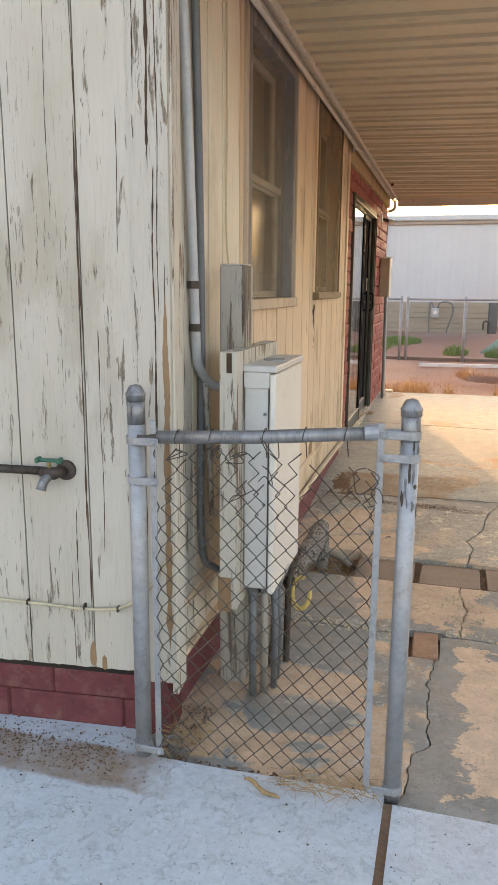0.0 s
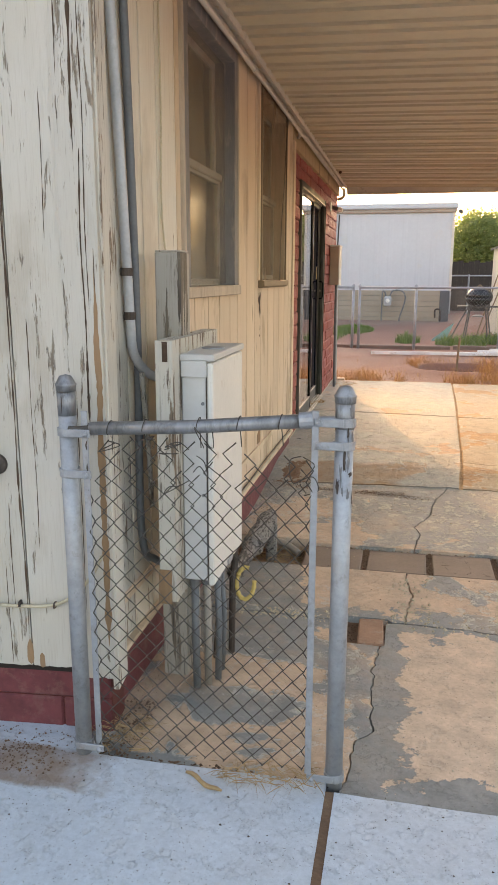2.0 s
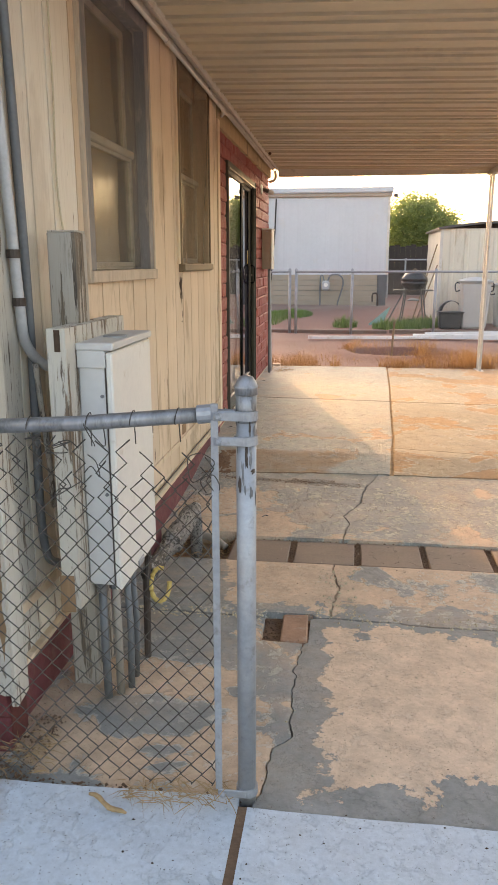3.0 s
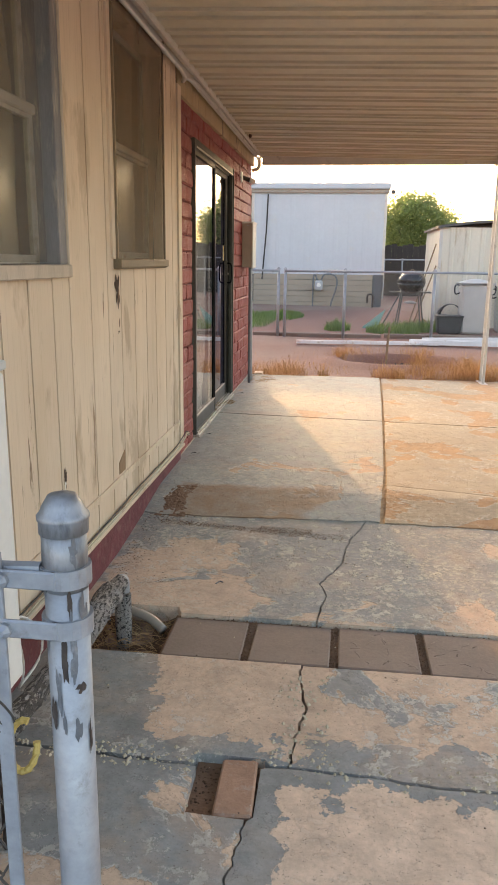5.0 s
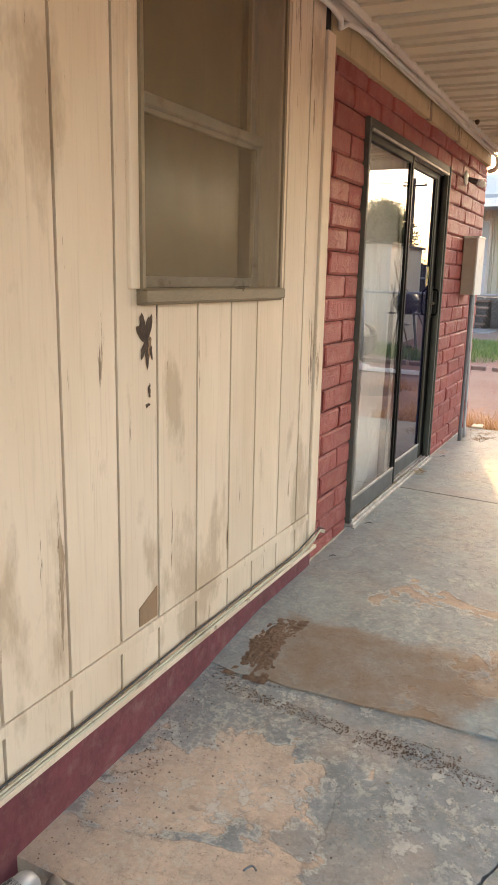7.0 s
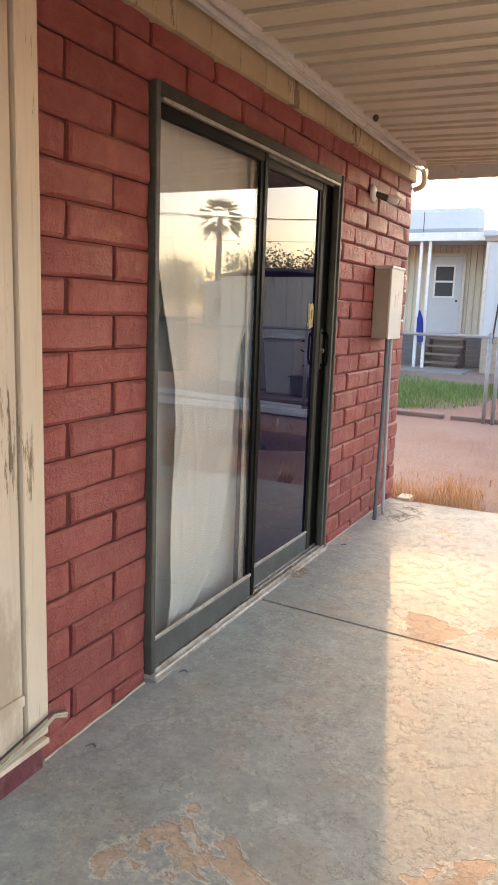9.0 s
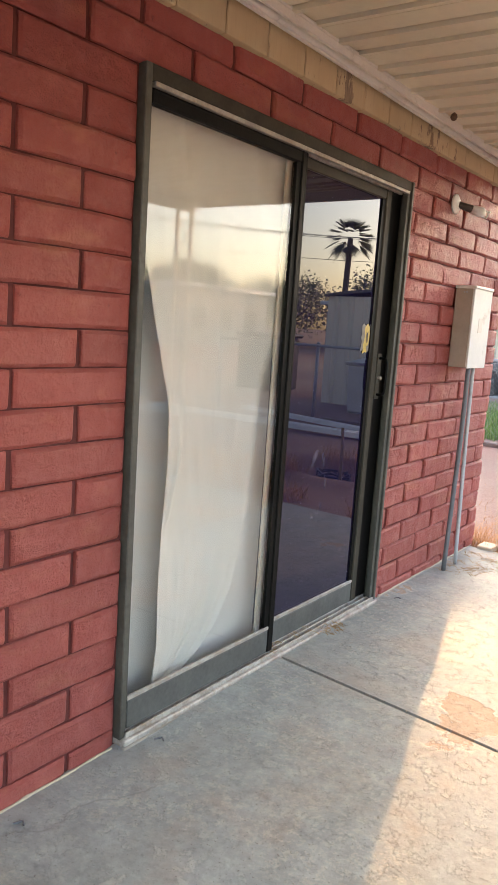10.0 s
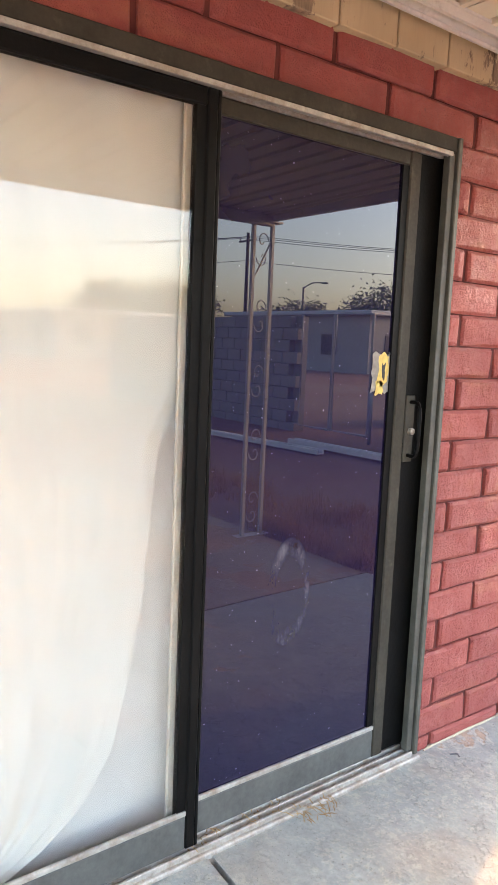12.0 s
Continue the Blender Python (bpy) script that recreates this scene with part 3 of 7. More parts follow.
def floor_z(x, y):
    """The patio's uneven height."""
    ys = (-30, 1.86, 2.6, 3.3, 3.9, 4.45, 4.9, 5.3, 6.2, 7.2, 9.6, 60)
    zs = (0.0, -0.015, -0.028, -0.025, -0.02, -0.008, 0.03, 0.078, 0.088, 0.104, 0.1, 0.1)
    return float(np.interp(y, ys, zs)) + 0.004 * wob(x, y, 0, 1.3)


# ---- the ground ----
def ground_z(x, y):
    z = 0.085 + 0.02 * wob(x, y, 3, 0.5) + 0.010 * wob(x, y, 1, 3)
    z += 0.11 * min(max((y - 15) / 8, 0), 1)
    if y < 9.62 and -1.2 < x < 4.8:
        z = floor_z(x, y) - 0.085
    elif y < 9.8:
        z = min(z, 0.06) if y > 2.3 or abs(x) > 12 else -0.09
    d = math.hypot((x - 1.0) / 0.75, (y - 11.25) / 0.5)
    z -= 0.26 * max(0.0, 1 - d) ** 0.5 if d < 1 else 0.0
    z += 0.06 * math.exp(-((d - 1.2) / 0.25) ** 2)
    return z


def axis_steps(spans):
    out = []
    for a, b, s in spans:
        out += list(np.arange(a, b, s))
    return out + [spans[-1][1]]


gx = axis_steps([(-800, -60, 148), (-60, -8, 4), (-8, -1.2, 0.4), (-1.2, 4.8, 0.1), (4.8, 12, 0.4), (12, 60, 4), (60, 800, 148)])
gy = axis_steps([(-800, -60, 148), (-60, -4, 4), (-4, 3.4, 0.3), (3.4, 4.1, 0.07), (4.1, 9.3, 0.3), (9.3, 13, 0.1), (13, 26, 0.4), (26, 80, 4), (80, 800, 120)])
verts = [(x, y, ground_z(x, y)) for y in gy for x in gx]
w = len(gx)
faces = [(j * w + i, j * w + i + 1, (j + 1) * w + i + 1, (j + 1) * w + i) for j in range(len(gy) - 1) for i in range(w - 1)]
me = bpy.data.meshes.new("ground")
me.from_pydata(verts, [], faces)
me.materials.append(M["earth"])
me.shade_smooth()
tagged(new("ground", me), "reddish bare earth with gravel and dust", "", "", "structure")

# ---- the patio: slabs with chipped, cracked edges ----
patio = tagged(new("floor"), "cracked concrete patio with worn blue-grey paint", "", "", "structure")
pavement = tagged(new("pavement"), "smooth concrete drive painted pale blue-grey", "", "", "structure")


def jag(amount, scale, seed, line=0.0):
    """A cracked edge: how far it strays at s."""
    return lambda s: amount * (wob(s, seed, 0, scale) + 0.5 * wob(s, seed, 5, scale * 2.7) + 0.25 * wob(s, seed, 9, scale * 7)) + line


def slab(name, material, parent, xl, xr, yb, yt, nu, nv, lift=0.0):
    """xl, xr: edges as functions of y; yb, yt: edges as functions of x."""
    ya, yz = yb((xl(0) + xr(0)) / 2), yt((xl(0) + xr(0)) / 2)

    def f(u, v):
        y0 = ya + (yz - ya) * v
        for _ in range(4):
            x = xl(y0) + (xr(y0) - xl(y0)) * u
            y = y0 = yb(x) + (yt(x) - yb(x)) * v
        edge = min(u * (xr(y0) - xl(y0)), (1 - u) * (xr(y0) - xl(y0)), v * (yz - ya), (1 - v) * (yz - ya))
        worn = 0.0015 if edge < 1e-6 else 0.0
        return (x, y, floor_z(x, y) + lift - worn)

    return part(name, grid(bmesh.new(), nu, nv, f, 0.075), material, parent, "", False)


def line(points):
    """A jagged crack: x at y, through points (y, x)."""
    ys, xs = [p[0] for p in points], [p[1] for p in points]
    return lambda y: float(np.interp(y, ys, xs)) + 0.010 * wob(y, xs[0], 0, 9) + 0.010 * wob(y, xs[0], 4, 24) + 0.006 * wob(y, xs[0], 7, 61)


const = lambda c: (lambda s: c)
SIDE = -0.87
crack_1 = line([(1.9, -0.062), (2.0, -0.048), (2.125, -0.038), (2.187, 0.012), (2.478, -0.005), (2.78, 0.008)])
crack_2 = line([(3.0, 0.105), (3.135, 0.122), (3.287, 0.142), (3.4, 0.125), (3.56, 0.118)])
crack_3 = line([(3.88, 0.158), (4.07, 0.182), (4.246, 0.172), (4.449, 0.252), (4.708, 0.282), (4.95, 0.38)])
front_edge = jag(0.012, 2.5, 3.0, 1.855)
seam = jag(0.024, 2.6, 7.0, 2.985)
heave = lambda x: 4.93 + 0.05 * wob(x, 2.0, 0, 1.4) + 0.016 * wob(x, 4.0, 0, 9) + 0.02 * x
cross_joint = lambda x: 7.35 - 0.075 * (x + 0.8)
right_crack = lambda x: 5.42 + 0.05 * wob(x, 9.0, 0, 3) - 0.18 * (x - 0.9)
gap = 0.0055


def long_joint(y):
    """The left side of the sand-filled joint between the far slabs."""
    return float(np.interp(y, (4.9, 5.745, 6.73, 8.1, 9.6), (0.448, 0.509, 0.549, 0.605, 0.650)))


def ragged_gap(x):
    """How far the seam's crack opens."""
    return gap + 0.016 * max(0.0, wob(x, 3, 0, 2.2)) + 0.006 * abs(wob(x, 3, 4, 15))


# the drive before the gate
slab("concrete_slab", "front_slab", pavement, const(-6.0), const(-0.105), const(-6.0), lambda x: front_edge(x) + 0.035 - gap if x > -0.8 else 1.98 + 0.1 * (x + 0.82) + 0.05, 60, 40, 0.012)
slab("concrete_slab", "front_slab", pavement, const(-0.08), const(6.0), const(-6.0), lambda x: front_edge(x) - gap, 60, 40, 0.012)
part("joint_fill", B(-0.11, -0.075, -6, 1.86, -0.03, -0.008), "dirt", pavement, "joint packed with rusty soil")
# the patio inside it
slab("concrete_slab", "slab_a", patio, const(SIDE), lambda y: -0.155 if y > 2.78 else crack_1(y) - 0.002 - 0.004 * abs(wob(y, 1, 0, 11)), lambda x: front_edge(x) + gap + 0.035, lambda x: seam(x) - ragged_gap(x), 60, 110)
slab("concrete_slab", "slab_b", patio, lambda y: 0.032 if y > 2.78 else crack_1(y) + 0.002 + 0.004 * abs(wob(y, 4, 0, 13)), const(4.6), front_edge, lambda x: seam(x) - ragged_gap(x), 260, 100)
slab("concrete_slab", "slab_c", patio, const(SIDE), lambda y: crack_2(y) - 0.003 - 0.006 * abs(wob(y, 1, 0, 11)), lambda x: max(seam(x), 3.02 if -0.17 < x < 0.05 else 0) + gap + 0.003 * abs(wob(x, 8, 0, 7)), const(3.555), 40, 30)
slab("concrete_slab", "slab_c", patio, lambda y: crack_2(y) + 0.003 + 0.006 * abs(wob(y, 4, 0, 13)), const(4.6), lambda x: max(seam(x), 3.02 if -0.17 < x < 0.05 else 0) + gap + 0.003 * abs(wob(x, 8, 0, 7)), const(3.55), 220, 30)
slab("concrete_slab", "slab_d", patio, const(SIDE), lambda y: crack_3(y) - 0.003 - 0.006 * abs(wob(y, 1, 0, 11)), lambda x: 3.885 if x > -0.40 else 3.93, heave, 50, 60)
slab("concrete_slab", "slab_d", patio, lambda y: crack_3(y) + 0.003 + 0.006 * abs(wob(y, 4, 0, 13)), const(4.6), const(3.88), lambda x: heave(x) - 0.003, 60, 60)
slab("concrete_slab", "slab_e", patio, const(SIDE), long_joint, lambda x: heave(x) + 0.002, lambda x: cross_joint(x) - 0.010, 50, 60, 0.006)
slab("concrete_slab", "slab_e", patio, const(SIDE), long_joint, lambda x: cross_joint(x) + 0.008, const(9.67), 50, 50, 0.006)
part("joint_fill", grid(bmesh.new(), 3, 160, lambda u, v: (long_joint(4.95 + 4.6 * v) - 0.003 + 0.036 * u, 4.95 + 4.6 * v, floor_z(0.5, 4.95 + 4.6 * v) - 0.006 + 0.008 * wob(v * 90, u * 3, 3, 1.5))), "joint_sand", patio, "joint packed with brown sand")
slab("concrete_slab", "slab_f", patio, lambda y: long_joint(y) + 0.018 + 0.005 * abs(wob(y, 3, 0, 9)) + 0.010 * max(0.0, 1 - (y - 4.95) / 1.2), const(4.6), lambda x: heave(x) + 0.002, right_crack, 60, 16, 0.004)
slab("concrete_slab", "slab_f", patio, lambda y: long_joint(y) + 0.018 + 0.005 * abs(wob(y, 3, 0, 9)) + 0.010 * max(0.0, 1 - (y - 4.95) / 1.2), const(4.6), lambda x: right_crack(x) + 0.004, lambda x: cross_joint(x) - 0.010, 60, 40, 0.004)
slab("concrete_slab", "slab_f", patio, lambda y: long_joint(y) + 0.018 + 0.005 * abs(wob(y, 3, 0, 9)) + 0.010 * max(0.0, 1 - (y - 4.95) / 1.2), const(4.6), lambda x: cross_joint(x) + 0.008, const(9.66), 60, 40, 0.004)

# ---- the house ----
BRICK, SIDING = -0.855, -0.822
END_Y = 9.77
WIN_A, WIN_B, DOOR = (2.985, 3.80, 1.365, 2.42), (4.475, 5.345, 1.39, 2.44), (6.447, 8.25, 0.115, 2.205)


def pierced(x0, x1, y0, y1, z0, z1, holes):
    """A wall along y with openings through it."""
    bm = bmesh.new()
    at = y0
    for a, b, lo, hi in sorted(holes):
        box(bm, x0, x1, at, a, z0, z1)
        if lo > z0:
            box(bm, x0, x1, a, b, z0, lo)
        box(bm, x0, x1, a, b, hi, z1)
        at = b
    return box(bm, x0, x1, at, y1, z0, z1)


wall_side = structure("wall_side", pierced(-0.98, SIDING - 0.018, 2.02, 5.862, 0.19, 2.62, [WIN_A, WIN_B]), "wall_core", "cream painted board siding with dark grooves")
wall_brick = structure("wall_brick", pierced(-1.02, BRICK - 0.022, 5.862, END_Y - 0.03, -0.1, 2.62, [DOOR]), "block_dark", "maroon painted slump block wall")
front = tagged(new("wall_front"), "white painted plank siding, peeling and split", "", "", "structure")
front.matrix_world = pose(-0.793, 1.985, 0, 0, 0, 5.7)
part("sheathing", B(-6.0, -0.10, 0.018, 0.16, 0.19, 3.0), "wall_core", front)
part("footing", B(-6.0, -0.005, 0.034, 0.16, -0.1, 0.215), "block_dark", front, "maroon painted block footing")
for r_, (lo, hi) in enumerate(((-0.08, 0.092), (0.096, 0.212))):
    for k in range(15):
        xa = -0.008 - 0.40 * k - 0.16 * (1 - r_)
        part("footing_block", B(xa - 0.396, xa, 0.026, 0.05, lo, hi, bevel=0.006), "base_block", front)
part("footing_block", B(-0.164, -0.008, 0.026, 0.05, -0.08, 0.092, bevel=0.006), "base_block", front)
structure("footing", B(-0.98, SIDING - 0.012, 2.13, 5.858, -0.1, 0.19, bevel=0.004), "base_block", "maroon painted block footing with flaking paint")


def ragged_board(x0, x1, z0, z1, thick, ragged, seed, along="x"):
    """A board with a grooved edge and a rotten, uneven lower end."""
    n = max(4, int((x1 - x0) / 0.012))
    bm = bmesh.new()
    rows = []
    for side in (0.0, thick):
        low, high = [], []
        for i in range(n + 1):
            s = x0 + (x1 - x0) * i / n
            z = z0 + ragged * (wob(s, seed, 0, 30) + 0.6 * wob(s, seed, 2, 80))
            p = (lambda q, h: (q, side, h)) if along == "x" else (lambda q, h: (-side, q, h))
            low.append(bm.verts.new(p(s, z)))
            high.append(bm.verts.new(p(s, z1)))
        rows.append((low, high))
    (la, ha), (lb, hb) = rows
    for i in range(n):
        bm.faces.new((la[i], la[i + 1], ha[i + 1], ha[i]))
        bm.faces.new((lb[i + 1], lb[i], hb[i], hb[i + 1]))
        bm.faces.new((lb[i], lb[i + 1], la[i + 1], la[i]))
        bm.faces.new((ha[i], ha[i + 1], hb[i + 1], hb[i]))
    bm.faces.new((la[0], ha[0], hb[0], lb[0]))
    bm.faces.new((ha[n], la[n], lb[n], hb[n]))
    return bm


# front boards, wide planks with a groove between
edges = [-0.085, -0.245, -0.46] + [-0.46 - 0.212 * k for k in range(1, 26)]
for k, (b, a) in enumerate(zip(edges, edges[1:])):
    part("board", ragged_board(a + 0.0022, b - 0.0022, 0.215, 2.98, 0.017, 0.006, k + 1.3), "white_siding", front)
corner = part("corner_board", ragged_board(-0.088, 0.02, 0.19, 2.98, 0.024, 0.01, 4.0), "white_siding", front, "split and flaking corner board")
corner.location = (0, -0.008, 0)
part("corner_board", B(0.006, 0.026, 0.012, 0.11, 0.14, 2.98, bevel=0.003), "grey_board", front, "flaking corner board, bare wood at its foot")


def bare_patch(x0, x1, z0, z1, depth, seed, label):
    """A tongue of bare brown wood where the paint has come away, torn along the grain."""
    bm = bmesh.new()
    prev = None
    for i in range(71):
        z = z0 + (z1 - z0) * i / 70
        taper = min(1.0, i / 6, (70 - i) / 14)
        c = (x0 + x1) / 2 + 0.006 * wob(z, seed, 0, 6)
        half = (x1 - x0) / 2 * taper * (0.75 + 0.5 * wob(z, seed, 3, 14) + 0.35 * wob(z, seed, 8, 43))
        pair = [bm.verts.new((c - max(half, 0.0004), depth, z)), bm.verts.new((c + max(half, 0.0004), depth, z))]
        if prev:
            bm.faces.new((prev[0], prev[1], pair[1], pair[0]))
        prev = pair
    return part("bare_patch", bm, "raw_wood", front, label)


bare_patch(-0.006, 0.018, 0.30, 1.42, -0.0094, 2.0, "bare brown wood along the corner")
bare_patch(-0.262, -0.238, 0.22, 0.31, -0.0010, 11.0, "bare brown wood at the board's foot")
bare_patch(-0.225, -0.205, 0.21, 0.262, -0.0010, 14.0, "bare brown wood at the board's foot")


def split(x, z0, z1, width, seed, parent):
    """A dark crack along the grain, with torn edges."""
    n_ = 60
    bm = bmesh.new()
    prev = None
    for i in range(n_ + 1):
        z = z0 + (z1 - z0) * i / n_
        c = x + 0.006 * wob(z, seed, 0, 3)
        w_ = 0.75 * width * (0.2 + abs(wob(z, seed, 4, 9)) + 0.6 * abs(wob(z, seed, 7, 23))) * min(1, i / 4, (n_ - i) / 4)
        pair = [bm.verts.new((c - w_, -0.0092, z)), bm.verts.new((c + w_, -0.0092, z))]
        if prev and w_ > 0:
            bm.faces.new((prev[0], prev[1], pair[1], pair[0]))
        prev = pair
    return part("split", bm, "rot", parent, "dark split along the grain")


for x, z0, z1, w_, s in ((-0.036, 1.72, 2.97, 0.012, 1), (-0.024, 0.95, 1.75, 0.006, 2), (-0.012, 1.3, 2.4, 0.004, 3), (-0.060, 0.4, 1.1, 0.003, 4), (-0.075, 1.9, 2.5, 0.003, 5), (0.006, 0.3, 1.5, 0.005, 6)):
    split(x, z0, z1, w_, s, front)
for x, z0, z1, w_, s in ((-0.252, 0.30, 1.9, 0.006, 11), (-0.247, 1.2, 2.6, 0.0045, 12), (-0.20, 0.6, 1.3, 0.003, 13), (-0.29, 0.4, 0.75, 0.0035, 14), (-0.13, 1.5, 1.9, 0.003, 15), (-0.33, 1.6, 2.2, 0.0025, 16), (-0.31, 0.22, 0.55, 0.003, 17)):
    o = split(x, z0, z1, w_, s, front)
    o.location = (0, 0.0085, 0)

# side boards between grooves, cut round the windows
grooves = [2.115, 2.30, 2.478, 2.638, 2.859, 3.09, 3.31, 3.52, 3.732, 3.899, 4.141, 4.364, 4.559, 4.786, 5.01, 5.209, 5.436, 5.632, 5.77]


def side_boards(z0, z1, gap_half):
    for a, b in zip(grooves, grooves[1:]):
        bm = bmesh.new()
        cuts = sorted({a + gap_half, b - gap_half, *[c for w in (WIN_A, WIN_B) for c in w[:2] if a + gap_half < c < b - gap_half]})
        for p, q in zip(cuts, cuts[1:]):
            hole = [w for w in (WIN_A, WIN_B) if w[0] - 0.001 < (p + q) / 2 < w[1] + 0.001]
            spans = [(z0, z1)] if not hole or z1 < hole[0][2] else [(z0, hole[0][2]), (hole[0][3], z1)]
            for lo, hi in spans:
                box(bm, SIDING - 0.018, SIDING, p, q, lo, hi)
        # corner boards greyed for lost paint and shade, the next lightened for sky light
        part("board", bm, "grey_board" if b < 2.4 else "pale_siding" if b < 3.0 else "cream_siding", wall_side)


side_boards(0.375, 2.56, 0.0054)
side_boards(0.205, 0.338, 0.0054)
part("batten", B(SIDING - 0.018, SIDING + 0.006, 2.1, 5.77, 0.340, 0.373, bevel=0.002), "cream_siding", wall_side, "cream horizontal batten")
part("corner_board", B(SIDING - 0.03, SIDING + 0.010, 5.778, 5.860, 0.21, 2.40, bevel=0.003), "cream_siding", wall_side, "cream corner board")
part("ledge", B(SIDING - 0.03, SIDING + 0.022, 2.12, 5.85, 0.186, 0.203, bevel=0.002), "cream_siding", wall_side, "thin cream ledge at the wall's foot")
# rot and damage in the boards
def torn_hole(y, z, wd, ht, mat, seed, label):
    """A ragged hole, with splintered edges along the grain."""
    bm = bmesh.new()
    c = bm.verts.new((SIDING + 0.0024, y, z))
    ring = []
    for k in range(48):
        a = k / 48 * math.tau
        r = 0.62 + 0.55 * wob(math.cos(a) * 1.5, math.sin(a) * 1.5, seed, 1.4) + 0.22 * wob(math.cos(a) * 5, math.sin(a) * 2, seed + 4, 2.2)
        ring.append(bm.verts.new((SIDING + 0.0022, y + wd * max(r, 0.12) * math.cos(a), z + ht * max(r, 0.12) * math.sin(a))))
    for k in range(48):
        bm.faces.new((c, ring[k], ring[(k + 1) % 48]))
    return part("hole", bm, mat, wall_side, label)


torn_hole(4.505, 1.245, 0.055, 0.105, "rot", 1, "dark rotted hole")
torn_hole(4.515, 1.235, 0.014, 0.05, "raw_wood", 2, "bare splinter in the hole")
torn_hole(4.515, 1.10, 0.012, 0.03, "rot", 3, "small rotted hole")
torn_hole(4.505, 1.06, 0.018, 0.012, "rot", 4, "small rotted hole")
torn_hole(3.765, 0.575, 0.020, 0.055, "rot", 5, "small split hole")
torn_hole(3.762, 0.545, 0.014, 0.025, "lamp_white", 6, "white filler in the hole")
torn_hole(3.80, 0.43, 0.008, 0.05, "rot", 7, "split in the board")
torn_hole(5.0, 0.50, 0.006, 0.07, "rot", 8, "split in the board")
bm = B(SIDING - 0.012, SIDING + 0.0022, 4.452, 4.548, 0.385, 0.455)
for v in bm.verts:
    if v.co.z > 0.44:
        v.co.z += 0.03 if v.co.y > 4.5 else -0.012
part("hole", bm, "raw_wood", wall_side, "broken board showing brown wood")

# tan fascia over the block wall, in short lengths
for k in range(17):
    y = 5.862 + 0.228 * k
    part("fascia_board", B(BRICK - 0.03, BRICK + 0.022, y + 0.003, min(y + 0.225, END_Y), 2.375 + 0.03 * k / 17, 2.53, bevel=0.003), "fascia", wall_brick)

# the house closes behind its walls
structure("house_roof", B(-7.0, -0.86, 2.05, END_Y + 0.1, 2.62, 2.78), "dark_metal", "flat house roof")
structure("wall_back", B(-6.9, -6.75, 2.0, END_Y, -0.1, 2.62), "interior", "plain inner wall")
structure("wall_end", B(-6.8, -0.97, END_Y - 0.15, END_Y, -0.1, 2.62), "block", "maroon end wall")
structure("ceiling", B(-6.75, -0.98, 2.2, END_Y - 0.15, 2.48, 2.55), "interior", "dim white ceiling")
structure("floor_inside", B(-6.75, -1.03, 2.2, END_Y - 0.15, 0.0, 0.11), "wood_dark", "dark inner floor")
structure("wall_inner", B(-3.6, -3.5, 2.2, END_Y - 0.15, 0.11, 2.48), "interior", "plain inner wall")

# ---- the patio roof: ribbed metal pans on a beam ----
ROOF_X, ROOF_Y0, ROOF_Y1 = 1.80, 2.0, 9.66


def roof_z(x):
    return 2.505 - 0.055 * (x + 0.75) / 2.5


def pan_profile():
    out = []
    y = ROOF_Y0
    while y < ROOF_Y1 - 0.3:
        for d, h in ((0.0, 0.012), (0.098, 0.012), (0.0985, 0.065), (0.112, 0.065), (0.1125, 0.0), (0.134, 0.0), (0.1345, 0.065), (0.148, 0.065), (0.1485, 0.020), (0.252, 0.020), (0.2525, 0.050), (0.262, 0.050), (0.2625, 0.008), (0.284, 0.008), (0.2845, 0.050), (0.296, 0.050), (0.2965, 0.012)):
            out.append((y + d, h))
        y += 0.305
    out.append((y, 0.0))
    out.append((ROOF_Y1, 0.0))
    return out


bm = bmesh.new()
cols = []
for x in (-0.86, 0.2, 1.0, ROOF_X):
    cols.append([[bm.verts.new((x, y, roof_z(x) + h + t)) for y, h in pan_profile()] for t in (0.0, 0.004)])
for (a, ta), (b, tb) in zip(cols, cols[1:]):
    for i in range(len(a) - 1):
        bm.faces.new((a[i], a[i + 1], b[i + 1], b[i]))
        bm.faces.new((ta[i], tb[i], tb[i + 1], ta[i + 1]))
structure("ceiling_patio", bm, "roof_metal", "cream ribbed metal patio roof seen from below")
structure("trim_wall_channel", box(box(B(-0.80, -0.74, 2.0, ROOF_Y1, 2.508, 2.522, bevel=0.003), -0.80, -0.79, 2.0, ROOF_Y1, 2.470, 2.508), -0.752, -0.740, 2.0, ROOF_Y1, 2.480, 2.506), "trim_metal", "cream metal channel where the roof meets the wall")
bm = B(-0.74, ROOF_X + 0.02, ROOF_Y1 - 0.012, ROOF_Y1 + 0.03, 2.412, 2.56, bevel=0.004)
structure("trim_far", bm, "trim_metal", "cream metal edge trim of the patio roof")
structure("trim_beam", box(B(ROOF_X - 0.05, ROOF_X, ROOF_Y0, ROOF_Y1, 2.375, 2.445, bevel=0.004), ROOF_X, ROOF_X + 0.05, ROOF_Y0, ROOF_Y1, 2.40, 2.53), "trim_metal", "cream metal gutter beam of the patio roof")
structure("trim_near", B(-0.80, ROOF_X + 0.02, ROOF_Y0 - 0.03, ROOF_Y0, 2.42, 2.56), "trim_metal", "cream metal edge trim of the patio roof")


